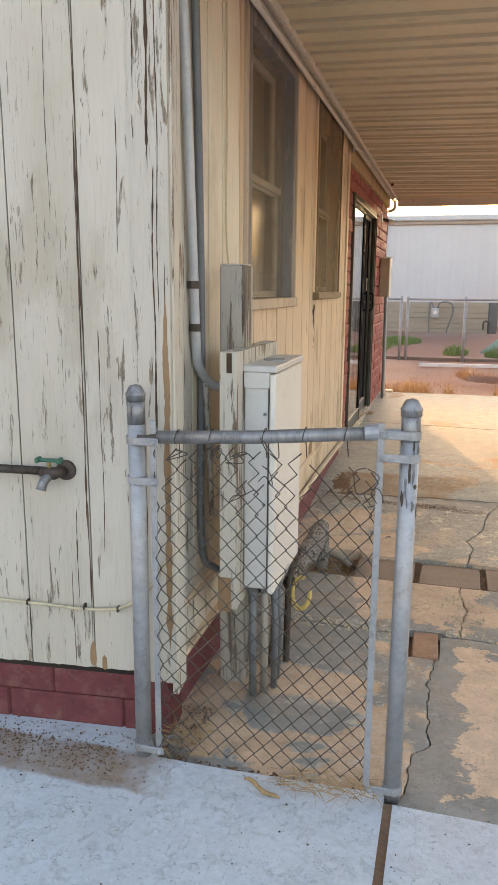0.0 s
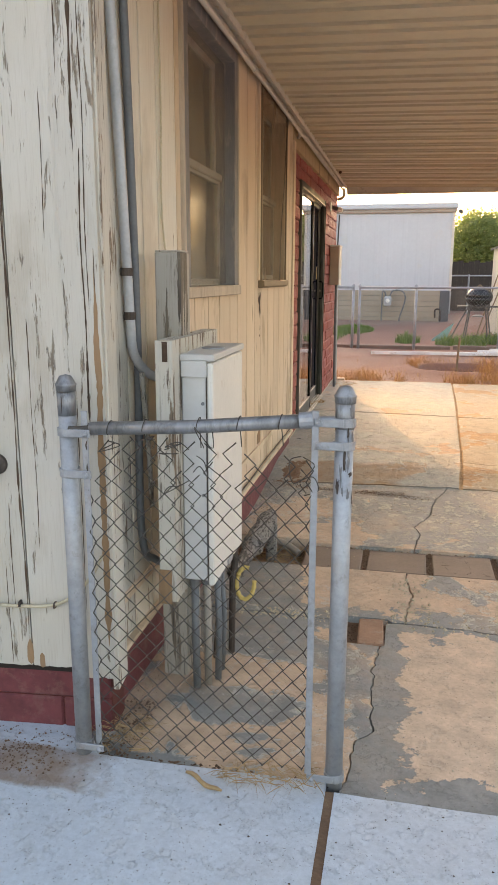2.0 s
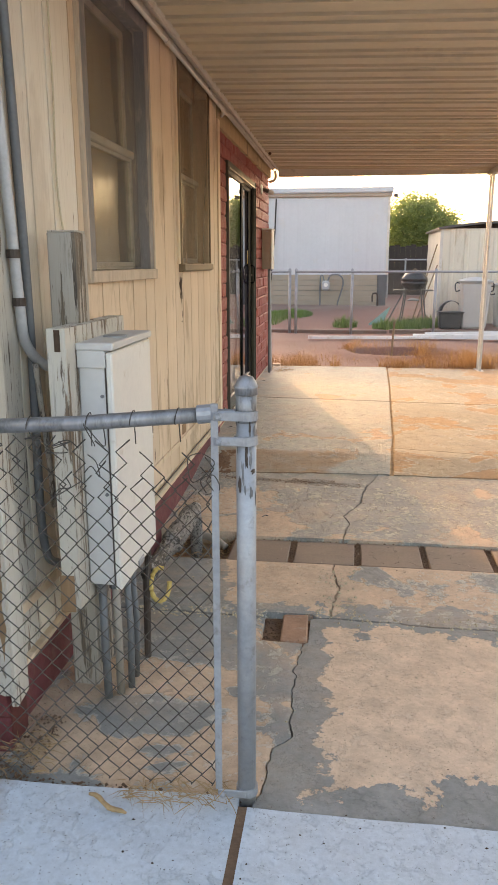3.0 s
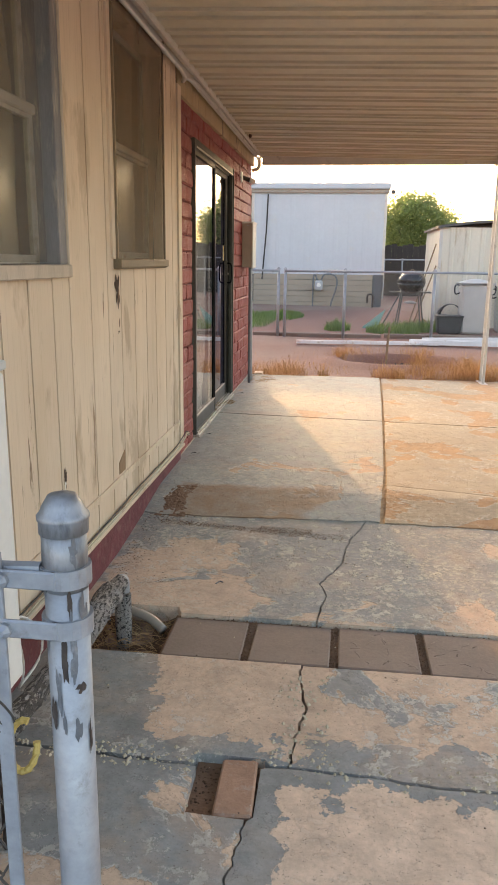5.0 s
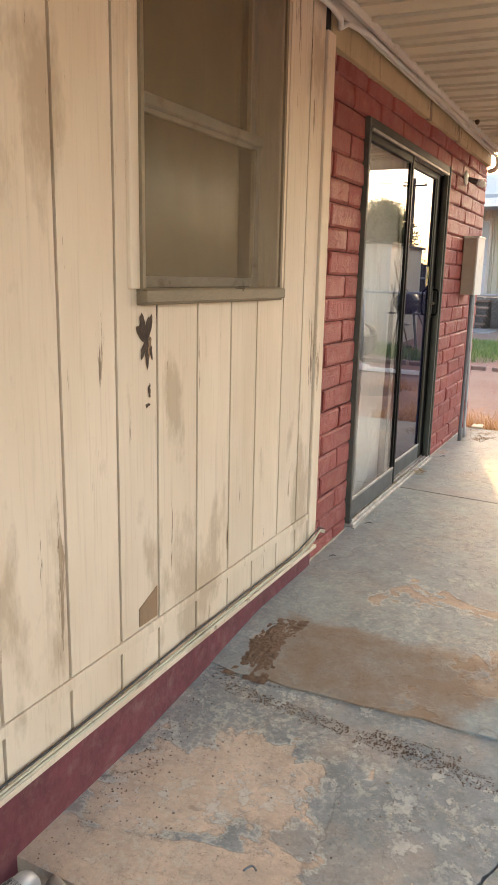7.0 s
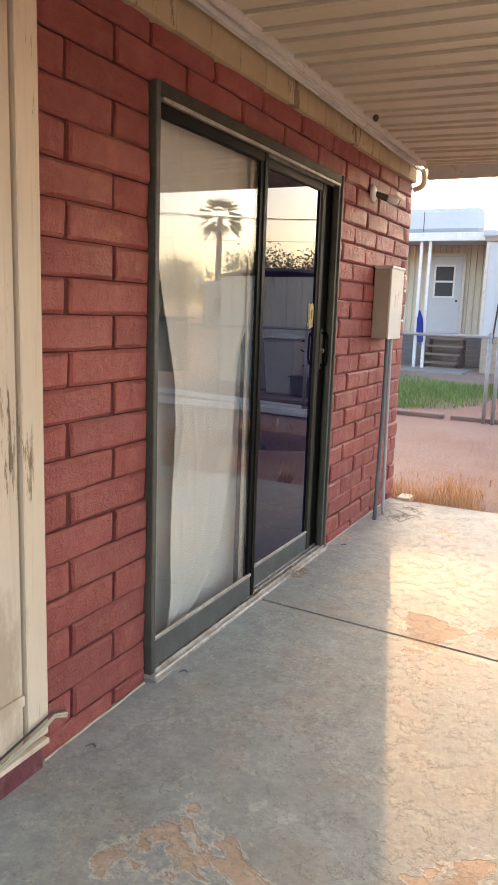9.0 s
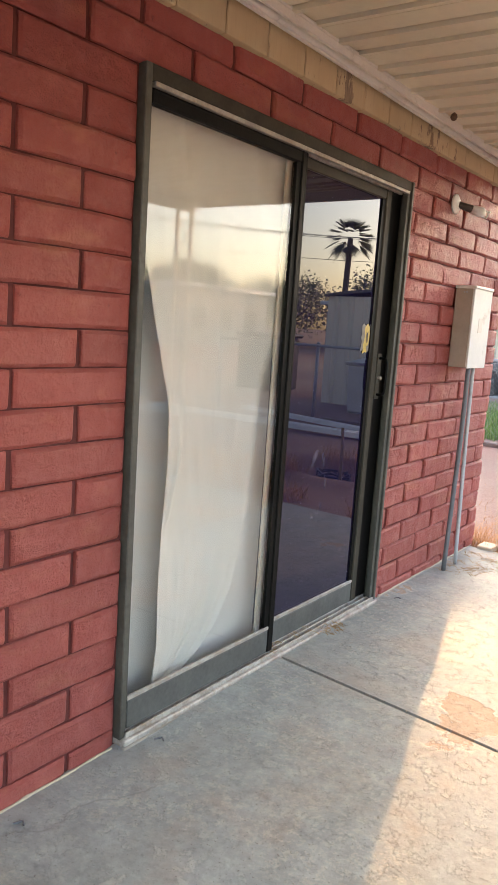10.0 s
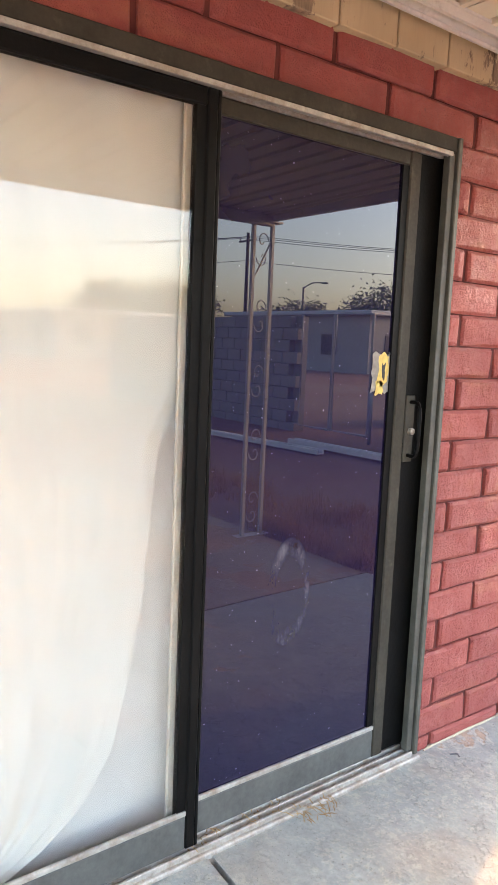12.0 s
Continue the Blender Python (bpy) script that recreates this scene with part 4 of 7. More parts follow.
def iron_post(name, x, y):
    """Ornamental post: two square bars with scrolls between."""
    e = thing(name, "white-painted wrought-iron patio post with scrolls, holding the roof", "post", "ornamental patio posts")
    z0, z1 = floor_z(x, y) - 0.002, roof_z(x) - 0.02
    for dy in (-0.085, 0.085):
        part("bar", B(x - 0.014, x + 0.014, y + dy - 0.014, y + dy + 0.014, z0, z1 - 0.03, bevel=0.003), "trim_metal", e)
    for k in range(5):
        zc = z0 + 0.22 + k * (z1 - z0 - 0.3) / 4.3
        for sgn in (1, -1):
            pts = []
            for i in range(22):
                a = i / 21 * 3.6 * math.pi / 2
                r = 0.075 * (1 - i / 26)
                pts.append((x, y + sgn * r * math.cos(a) * 0.7, zc + sgn * (0.06 + r * math.sin(a) * 0.9)))
            part("scroll", T(pts, 0.0045, 5), "trim_metal", e)
    part("strut", T([(x, y - 0.08, z1 - 0.45), (x, y + 0.08, z1 - 0.15)], 0.006, 6), "trim_metal", e)
    part("foot_plate", B(x - 0.04, x + 0.04, y - 0.15, y + 0.15, z0, z0 + 0.008), "trim_metal", e)
    part("head_plate", B(x - 0.04, x + 0.04, y - 0.15, y + 0.15, z1 - 0.03, z1 - 0.018), "trim_metal", e)
    return e


iron_post("patio_post", 1.78, 9.59)
iron_post("patio_post", 1.76, 5.6)


# ---- windows ----
def window_unit(name, label, w, casing_mat, screen):
    y0, y1, z0, z1 = w
    e = tagged(new(name), label, "window", "", "structure")
    x = SIDING
    part("casing", B(x - 0.10, x + 0.014, y0 - 0.055, y0 + 0.012, z0 - 0.0, z1 + 0.05, bevel=0.003), casing_mat, e)
    part("casing", B(x - 0.10, x + 0.014, y1 - 0.012, y1 + 0.055, z0 - 0.0, z1 + 0.05, bevel=0.003), casing_mat, e)
    part("casing", B(x - 0.10, x + 0.016, y0 + 0.012, y1 - 0.012, z1 - 0.01, z1 + 0.05, bevel=0.003), casing_mat, e)
    reach = 0.015 if screen else 0.065
    part("window_sill", B(x - 0.10, x + 0.030, y0 - reach, y1 + reach, z0 - 0.045, z0 + 0.002, bevel=0.004), "brown_paint" if screen else "casing_tan", e)
    if not screen:
        for ya, yb in ((y0 - 0.072, y0 - 0.0555), (y1 + 0.0555, y1 + 0.072)):
            part("outer_casing", B(x - 0.015, x + 0.018, ya, yb, z0 - 0.045, z1 + 0.05, bevel=0.003), "casing_tan", e, "tan outer casing strip")
    zm = z0 + (z1 - z0) * 0.49
    fx = x - 0.075
    for lo, hi, dx in ((z0 + 0.004, zm, 0.0), (zm, z1 - 0.012, -0.02)):
        sash = part("sash", box(box(box(B(fx + dx - 0.012, fx + dx + 0.012, y0 + 0.014, y0 + 0.042, lo, hi), fx + dx - 0.012, fx + dx + 0.012, y1 - 0.042, y1 - 0.014, lo, hi), fx + dx - 0.012, fx + dx + 0.012, y0 + 0.042, y1 - 0.042, lo, lo + 0.03), fx + dx - 0.012, fx + dx + 0.012, y0 + 0.042, y1 - 0.042, hi - 0.03, hi), "window_frame", e)
        pane = part("pane", B(fx + dx - 0.003, fx + dx + 0.003, y0 + 0.042, y1 - 0.042, lo + 0.03, hi - 0.03), "glass", sash)
        pane.visible_shadow = False
    part("meeting_rail", B(fx - 0.012, fx + 0.026, y0 + 0.014, y1 - 0.014, zm - 0.016, zm + 0.018, bevel=0.005), "window_frame", e)
    bx = fx - 0.075

    def blind(u, v):
        y = y0 + 0.01 + (y1 - y0 - 0.02) * u
        return (bx + 0.016 * math.sin(u * 34 + 2 * wob(u, v, y0, 3)) + 0.01 * wob(u * 2, v * 2, y0, 2), y, z0 - 0.03 + (z1 - z0 + 0.04) * v)

    part("blind", grid(bmesh.new(), 60, 10, blind), "blind", e, "drab hanging curtain behind the glass", True)
    return e


window_unit("window_1", "old sash window with grey-brown casing and dim glass", WIN_A, "casing", False)
win_b = window_unit("window_2", "sash window behind a slack brown insect screen", WIN_B, "cream_siding", True)


def screen_sheet(u, v):
    y = WIN_B[0] - 0.012 + (WIN_B[1] - WIN_B[0] + 0.024) * u
    z = WIN_B[2] - 0.01 + 1.12 * v
    fold = 0.018 * math.exp(-((u - 0.62 - 0.34 * v) / 0.035) ** 2) + 0.008 * wob(u * 2, v * 2, 7, 2)
    return (SIDING + 0.022 + fold - 0.012 * math.sin(u * math.pi) * math.sin(v * math.pi), y, z)


def screen_a(u, v):
    return (SIDING - 0.035 + 0.004 * wob(u * 3, v * 3, 4, 1.5), WIN_A[0] + 0.02 + (WIN_A[1] - WIN_A[0] - 0.04) * u, WIN_A[2] + 0.01 + (WIN_A[3] - WIN_A[2] - 0.03) * v)


part("insect_screen", grid(bmesh.new(), 20, 24, screen_a), "grey_screen", bpy.data.objects["window_1"], "drab insect screen", True)
screen = part("insect_screen", grid(bmesh.new(), 50, 40, screen_sheet), "screen", win_b, "slack brown mesh with a diagonal fold", True)
for y in (WIN_B[0] - 0.018, WIN_B[1] + 0.004):
    part("screen_rail", B(SIDING + 0.014, SIDING + 0.024, y, y + 0.014, 1.385, 2.50), "brown_paint", win_b)
part("screen_rail", B(SIDING + 0.016, SIDING + 0.040, WIN_B[0] - 0.02, WIN_B[1] + 0.02, 1.352, 1.388, bevel=0.003), "brown_paint", win_b, "brown wooden screen rail")

# ---- the sliding door ----
door = tagged(new("door_1"), "bronze aluminium sliding glass door with a white sheet hung behind one pane", "door", "", "structure")
y0, y1, z0, z1 = DOOR
fx = BRICK + 0.012
ym = 7.312
part("jamb", B(fx - 0.11, fx, y0, y0 + 0.026, z0, z1, bevel=0.003), "bronze_olive", door)
part("jamb", B(fx - 0.11, fx + 0.006, y1 - 0.020, y1, z0, z1, bevel=0.003), "bronze_olive", door)
part("jamb_lip", B(fx - 0.03, fx - 0.004, y1 - 0.050, y1 - 0.024, z0 + 0.02, z1 - 0.05, bevel=0.002), "bronze_olive", door)
# a black strip set in to give the jamb recess its shade
part("jamb_recess_shade", B(fx - 0.10, fx - 0.050, 8.118, y1 - 0.022, z0 + 0.03, z1 - 0.05), "black", door, "black strip standing for the shade in the jamb recess")
part("head", B(fx - 0.11, fx, y0 + 0.022, y1 - 0.022, z1 - 0.045, z1, bevel=0.003), "bronze", door)
part("head_track", B(fx - 0.015, fx + 0.004, y0 + 0.035, y1 - 0.045, z1 - 0.060, z1 - 0.047), "sill", door, "worn bright head track")
part("head_track", B(fx - 0.045, fx - 0.034, ym, y1 - 0.045, z1 - 0.062, z1 - 0.045), "sill", door, "worn bright head track")
for k in range(4):
    part("sill_rib", B(fx - 0.085 + 0.028 * k, fx - 0.076 + 0.028 * k, y0 + 0.02, y1 - 0.03, z0 - 0.004, z0 + 0.022, bevel=0.002), "sill", door)
part("door_sill", B(fx - 0.11, fx + 0.022, y0, y1, z0 - 0.022, z0 + 0.006, bevel=0.004), "sill", door, "dirty bare aluminium sill")
part("grout", B(fx + 0.01, fx + 0.032, y0 - 0.01, y1 + 0.01, z0 - 0.03, z0 - 0.012, bevel=0.004), "pvc", door, "uneven dirty caulk")


def leaf(name, xf, ya, yb, stile_l, stile_r, glass_mat, frame_mat, label):
    """A door leaf: stiles, rails and a pane."""
    p = part(name, B(xf - 0.016, xf + 0.016, ya, ya + stile_l, z0 + 0.024, z1 - 0.062, bevel=0.004), frame_mat, door, label)
    part("stile", B(xf - 0.016, xf + 0.016, yb - stile_r, yb, z0 + 0.024, z1 - 0.062, bevel=0.004), frame_mat, p)
    part("rail", B(xf - 0.014, xf + 0.014, ya + stile_l, yb - stile_r, z0 + 0.024, z0 + 0.125, bevel=0.004), "bronze_pale", p)
    part("rail", B(xf - 0.014, xf + 0.014, ya + stile_l, yb - stile_r, z1 - 0.105, z1 - 0.062, bevel=0.004), frame_mat, p)
    part("glazing_bead", B(xf + 0.004, xf + 0.016, ya + stile_l, yb - stile_r, z0 + 0.126, z0 + 0.140, bevel=0.002), "sill", p, "pale dusty bead")
    part("gasket", B(xf - 0.012, xf + 0.010, yb - stile_r - 0.028, yb - stile_r, z0 + 0.126, z1 - 0.106), "black", p)
    pane = part("pane", B(xf - 0.003, xf + 0.003, ya + stile_l, yb - stile_r, z0 + 0.125, z1 - 0.105), glass_mat, p)
    pane.visible_shadow = False
    return p


leaf("fixed_leaf", fx - 0.022, y0 + 0.022, ym + 0.004, 0.012, 0.030, "door_glass", "black", "fixed leaf with clear glass")
slide = leaf("sliding_leaf", fx - 0.058, ym - 0.012, 8.115, 0.035, 0.050, "tinted", "bronze", "sliding leaf with dark tinted glass")
part("interlock", B(fx - 0.045, fx - 0.010, ym + 0.004, ym + 0.018, z0 + 0.02, z1 - 0.06, bevel=0.004), "black", door, "worn black meeting stile")
part("white_stile", B(fx - 0.058, fx - 0.046, ym - 0.066, ym - 0.026, z0 + 0.06, z1 - 0.08, bevel=0.003), "trim_metal", door, "cream strip behind the glass")
# handle and lock
hy, hz = 8.135, 1.278
handle = part("door_handle", T(bend([(fx - 0.042, hy, hz - 0.088), (fx - 0.004, hy, hz - 0.080), (fx + 0.002, hy, hz), (fx - 0.004, hy, hz + 0.080), (fx - 0.042, hy, hz + 0.088)], 5), 0.007, 8), "black", slide, "black pull handle")
part("latch_plate", B(fx - 0.044, fx - 0.038, hy - 0.022, hy + 0.022, hz - 0.11, hz + 0.11, bevel=0.002), "bronze", slide)
part("lock", lathe(bmesh.new(), (fx - 0.038, hy + 0.004, hz - 0.008), [(0.011, 0), (0.011, 0.012), (0.006, 0.016)], 14, "x"), "sill", slide, "small round lock")
# a torn sticker on the tinted pane
sx = fx - 0.0535


def torn(y, z, wd, ht, seed, lift):
    bm = bmesh.new()
    c = bm.verts.new((sx + lift, y, z))
    ring = []
    for k in range(26):
        a = k / 26 * math.tau
        r = 1 / max(abs(math.cos(a)), abs(math.sin(a))) * (0.78 + 0.32 * wob(math.cos(a), math.sin(a), seed, 2.5))
        ring.append(bm.verts.new((sx + lift, y + wd * r * math.cos(a), z + ht * r * math.sin(a))))
    for k in range(26):
        bm.faces.new((c, ring[k], ring[(k + 1) % 26]))
    return bm


sticker = part("sticker", torn(8.005, 1.458, 0.055, 0.078, 3, 0.0), "sticker_dark", slide, "torn warning sticker, mostly scraped off")
part("scrap", torn(8.008, 1.472, 0.030, 0.062, 8, 0.0012), "sticker_yellow", sticker, "yellow remnant")
part("scrap", torn(7.996, 1.412, 0.022, 0.026, 12, 0.0012), "sticker_yellow", sticker, "yellow remnant")
part("scrap", torn(8.010, 1.462, 0.009, 0.034, 5, 0.002), "ink", sticker, "black printed remnant")
txt = bpy.data.curves.new("sticker_print", "FONT")
txt.body, txt.size, txt.extrude = "ING", 0.022, 0.0003
txt.materials.append(M["ink"])
print_ob = new("print", txt)
print_ob.parent = sticker
print_ob.matrix_world = Matrix(((0, 0, 1, sx + 0.003), (1, 0, 0, 8.022), (0, 1, 0, 1.512), (0, 0, 0, 1)))


# the sheet behind the fixed pane and the dark drape behind the other
def front_sheet(u, v):
    z = z0 + 0.075 + (z1 - z0 - 0.095) * v
    left = float(np.interp(z, (0.2, 0.83, 1.19, 1.49, 1.75, 2.2), (6.640, 6.655, 6.655, 6.575, 6.50, 6.475))) + 0.006 * math.sin(v * 17)
    right = float(np.interp(z, (0.19, 0.245, 0.34, 0.47, 0.85, 1.28, 1.5), (6.74, 6.88, 7.01, 7.09, 7.165, 7.21, ym + 0.03)))
    y = left + (right - left) * u
    roll_edge = 0.020 * math.exp(-u / 0.03)
    d = 0.010 * math.sin(u * 7 + 2 * v) + 0.008 * wob(u * 3, v * 3, 2, 1.6) + roll_edge - 0.022 * abs(wob(u * 2 + v, v * 2 - u, 3, 1.7)) - 0.009 * abs(wob(u * 5, v * 6 + u * 3, 8, 1.6))
    d += 0.022 * math.exp(-((u - 0.30 + 0.35 * (v - 0.75)) / 0.05) ** 2) * max(0.0, v - 0.62) * 3
    d += 0.012 * math.exp(-((u - 0.10 - 0.5 * (v - 0.35)) / 0.02) ** 2) * (1 if 0.3 < v < 0.45 else 0)
    return (fx - 0.070 + d, y, z)


back = lambda u, v: (fx - 0.124 + 0.006 * math.sin(u * 9 + 2.2 * (1 - v)) + 0.005 * wob(u * 2, v, 1, 2.2), y0 + 0.01 + (ym - y0 + 0.02) * u, z0 + 0.03 + (z1 - z0 - 0.05) * v)
tagged(part("hung_sheet", grid(bmesh.new(), 80, 60, front_sheet), "curtain", None, "", True), "white cloth sheet hung behind the door glass", "curtain", "sheets behind the door")
tagged(part("hung_sheet", grid(bmesh.new(), 60, 40, back), "curtain_grey", None, "", True), "greyer cloth hung behind the white sheet", "curtain", "sheets behind the door")


def drape(u, v):
    return (fx - 0.16 + 0.012 * math.sin(u * 22 + wob(u, v, 2, 3)), ym - 0.05 + (y1 - ym + 0.05) * u, z0 + 0.02 + (z1 - z0 - 0.03) * v)


tagged(part("dark_drape", grid(bmesh.new(), 60, 12, drape), "dark_drape", None, "", True), "navy purple drape hung behind tinted glass", "curtain")


# ---- wall fittings on the block wall ----
def utility_cabinet():
    e = thing("utility_cabinet", "white enamel utility cabinet with tan side, fixed to the maroon wall", "electrical box")
    x0, x1, ya, yb, za, zb = BRICK, BRICK + 0.115, 8.945, 9.225, 1.325, 1.765
    part("body", B(x0, x1 - 0.012, ya, yb, za, zb, bevel=0.004), "cabinet_tan", e, "tan enamelled body")
    part("cover", B(x1 - 0.014, x1, ya - 0.003, yb + 0.003, za - 0.003, zb + 0.002, bevel=0.003), "cabinet_white", e, "chalky white cover")
    part("lip", B(x0, x1 + 0.006, ya - 0.006, yb + 0.006, zb, zb + 0.016, bevel=0.003), "cabinet_white", e)
    for y in (ya + 0.04, ya + 0.09):
        part("screw", lathe(bmesh.new(), (x0 + 0.04 + (y - ya) * 0.3, ya - 0.002, zb - 0.02), [(0.005, 0), (0.004, -0.003)], 8, "y"), "zinc", e)
    part("label_plate", B(x1, x1 + 0.0015, ya + 0.10, ya + 0.16, za + 0.2, za + 0.28), "trim_metal", e)
    z = floor_z(-0.8, 9.1)
    part("conduit", T(bend([(-0.79, 9.10, za), (-0.785, 9.09, 0.9), (-0.775, 9.02, z)], 5), 0.014, 10), "conduit_dark", e, "leaning grey conduit", True)
    part("conduit", T(bend([(-0.78, 9.15, za), (-0.775, 9.16, 0.8), (-0.772, 9.20, z)], 5), 0.012, 10), "conduit", e, "pale grey conduit", True)
    return e


utility_cabinet()


def wall_lamp():
    e = thing("wall_lamp", "bare bulb wall fixture with white round base and two lamps", "lamp")
    y, z, x = 8.79, 2.195, BRICK + 0.006
    part("base_plate", lathe(bmesh.new(), (x, y, z), [(0.052, 0), (0.052, 0.008), (0.038, 0.016), (0.02, 0.02)], 22, "x"), "lamp_white", e, "", True)
    for dy, kind in ((0.02, 0), (0.09, 1)):
        a, b = Vector((x + 0.015, y + 0.01, z)), Vector((x + 0.07, y + 0.04 + dy, z - 0.018))
        part("socket", T([a, b], [0.017, 0.021], 12), "iron", e)
        d = (b - a).normalized()
        if kind == 0:
            part("bulb", T([b, b + d * 0.03, b + d * 0.055, b + d * 0.075, b + d * 0.085], [0.02, 0.026, 0.028, 0.02, 0.004], 14), "lamp_white", e, "short white bulb", True)
        else:
            s, q = d.orthogonal().normalized(), d.cross(d.orthogonal().normalized())
            pts = [b + d * (0.012 + 0.075 * i / 60) + (s * math.cos(i * 0.42) + q * math.sin(i * 0.42)) * 0.019 for i in range(61)]
            part("bulb", T(pts, 0.0055, 6), "lamp_white", e, "spiral white bulb", True)
    return e


wall_lamp()
tagged(part("downspout", T(bend([(-0.785, 9.70, 2.50), (-0.775, 9.72, 2.43), (-0.80, 9.75, 2.385), (-0.86, 9.775, 2.37)], 5), 0.022, 10), "trim_metal", None, "", True), "short cream gutter elbow at the roof corner", "gutter")
tagged(part("wood_offcut", B(-0.80, -0.70, 9.66, 9.80, 0.08, 0.125, bevel=0.006), "cream_siding"), "pale scrap of wood lying at the wall's end", "scrap wood")

# ---- pipes and cables on the siding ----
cx = SIDING + 0.022
def wall_conduit(name, label, pts, r, mat, clamps=()):
    e = thing(name, label, "conduit")
    part("pipe", T(bend(pts, 6), r, 12), mat, e, "", True)
    for p in clamps:
        part("clamp", lathe(bmesh.new(), p, [(r + 0.004, -0.012), (r + 0.004, 0.012)], 12), "iron" if p[2] < 1.6 else mat, e, "rusty clamp" if p[2] < 1.6 else "")
    return e


wall_conduit("wall_conduit", "thick grey conduit on the wall, bent into the wooden post", [(cx, 2.14, 2.60), (cx, 2.20, 2.1), (cx, 2.255, 1.5), (cx, 2.275, 1.27), (cx, 2.30, 1.16), (-0.77, 2.36, 1.09), (-0.72, 2.42, 1.07)], 0.0155, "conduit", [(cx, 2.258, 1.42), (cx, 2.274, 1.285)])
wall_conduit("wall_conduit", "dark grey conduit running down the siding", [(cx - 0.004, 2.285, 2.60), (cx - 0.004, 2.325, 1.9), (cx - 0.004, 2.345, 1.2), (cx - 0.004, 2.33, 0.55), (-0.78, 2.40, 0.42), (-0.72, 2.44, 0.40)], 0.0135, "conduit_dark")
ring_ = [(cx + 0.012, 2.150 + 0.026 * math.cos(k * math.tau / 16), 2.535 + 0.026 * math.sin(k * math.tau / 16)) for k in range(15)]
tagged(part("wall_hook", T(ring_, 0.005, 6), "zinc_dark", None, "", True), "round steel screw hook fixed beside the conduit", "hook")
wall_conduit("wall_conduit", "thin weathered wooden and metal rod beside the conduit", [(cx + 0.02, 2.31, 1.10), (cx + 0.02, 2.36, 0.80), (cx + 0.01, 2.40, 0.62)], 0.009, "old_wood")
tagged(part("cable", T(bend([(SIDING + 0.008, 2.655, 2.5), (SIDING + 0.008, 2.67, 2.0), (SIDING + 0.008, 2.66, 1.6), (SIDING + 0.008, 2.78, 1.30), (SIDING + 0.008, 2.85, 1.22)], 6), 0.0035, 6), "cable"), "thin tan cable stapled down the siding", "cable")
for k, (dx, dz, r, m_) in enumerate(((0.030, 0.010, 0.005, "cable"), (0.034, 0.022, 0.004, "cable"), (0.026, 0.036, 0.0035, "dark_cable"))):
    pts = [(SIDING + dx - 0.014 + 0.005 * wob(y, k, 0, 2), y, 0.203 + dz - 0.006 + 0.010 * wob(y, k + 5, 0, 1.6)) for y in np.arange(2.9, 5.75, 0.12)]
    pts += [(SIDING + dx, 5.80, 0.235 + dz), (SIDING + dx, 5.86, 0.26 + dz * 0.6), (SIDING + dx + 0.004, 5.91, 0.245 + 0.01 * k)]
    tagged(part("cable", T(pts, r, 6), m_), "loose cable lying along the ledge at the wall's foot", "cable", "cables along the wall's foot")
loop = [(SIDING + 0.03 + 0.05 * math.sin(a) ** 2, 3.22 + 0.075 * math.sin(a), 0.14 + 0.12 * math.cos(a)) for a in [k * 0.3 for k in range(24)]]
tagged(part("cable", T(loop, 0.0045, 6), "lamp_white"), "loop of white cable hanging at the wall's foot", "cable", "cables along the wall's foot")
bm = T([(-0.772, 2.05, 2.44), (-0.772, 4.0, 2.452), (-0.772, 5.70, 2.452), (-0.775, 5.80, 2.44), (-0.80, 5.87, 2.43), (-0.80, 5.96, 2.470), (-0.785, 6.2, 2.488), (-0.785, 9.5, 2.492)], 0.0125, 10)
pipe_run = tagged(part("eave_conduit", bm, "trim_metal", None, "", True), "cream painted conduit run under the roof channel", "conduit")
for y in (2.9, 4.1, 5.3, 7.0, 8.4):
    part("coupling", T([(-0.772 if y < 5.8 else -0.785, y - 0.03, 2.4515 if y < 5.8 else 2.490), (-0.772 if y < 5.8 else -0.785, y + 0.03, 2.4515 if y < 5.8 else 2.490)], 0.0155, 10), "trim_metal", pipe_run)
for y in (2.75, 8.3):
    tagged(part("paper_nest", lathe(bmesh.new(), (-0.70, y, 2.475), [(0.004, 0.045), (0.014, 0.036), (0.017, 0.024), (0.011, 0.012), (0.004, 0.008)], 9), "crumbs"), "small brown mud nest under the roof pans", "nest", "nests under the roof")


# ---- the corner by the gate ----
def wooden_post():
    e = tagged(part("wooden_post", B(-0.758, -0.668, 2.40, 2.495, -0.05, 1.485, bevel=0.004), "old_wood"), "weathered grey wooden post standing by the wall", "post")
    part("top_edge", B(-0.757, -0.669, 2.401, 2.494, 1.485, 1.490, bevel=0.002), "grey_board", e)
    return e


wooden_post()
bm = ragged_board(2.20, 2.76, 0.36, 1.215, 0.055, 0.02, 6.0, "y")
bmesh.ops.translate(bm, verts=bm.verts, vec=(-0.640, 0, 0))
plank = tagged(part("backing_plank", bm, "grey_board"), "thick flaking plank fixed to the post, rotten at its foot", "plank")
part("rot_patch", B(-0.701, -0.655, 2.197, 2.2, 0.35, 0.47, bevel=0.002), "raw_wood", plank, "bare brown rotten end")
part("rot_patch", B(-0.672, -0.655, 2.1975, 2.2, 1.15, 1.212), "rot", plank, "dark rotten notch")
part("brace", B(-0.70, -0.64, 2.42, 2.48, 0.05, 0.36), "old_wood", plank)


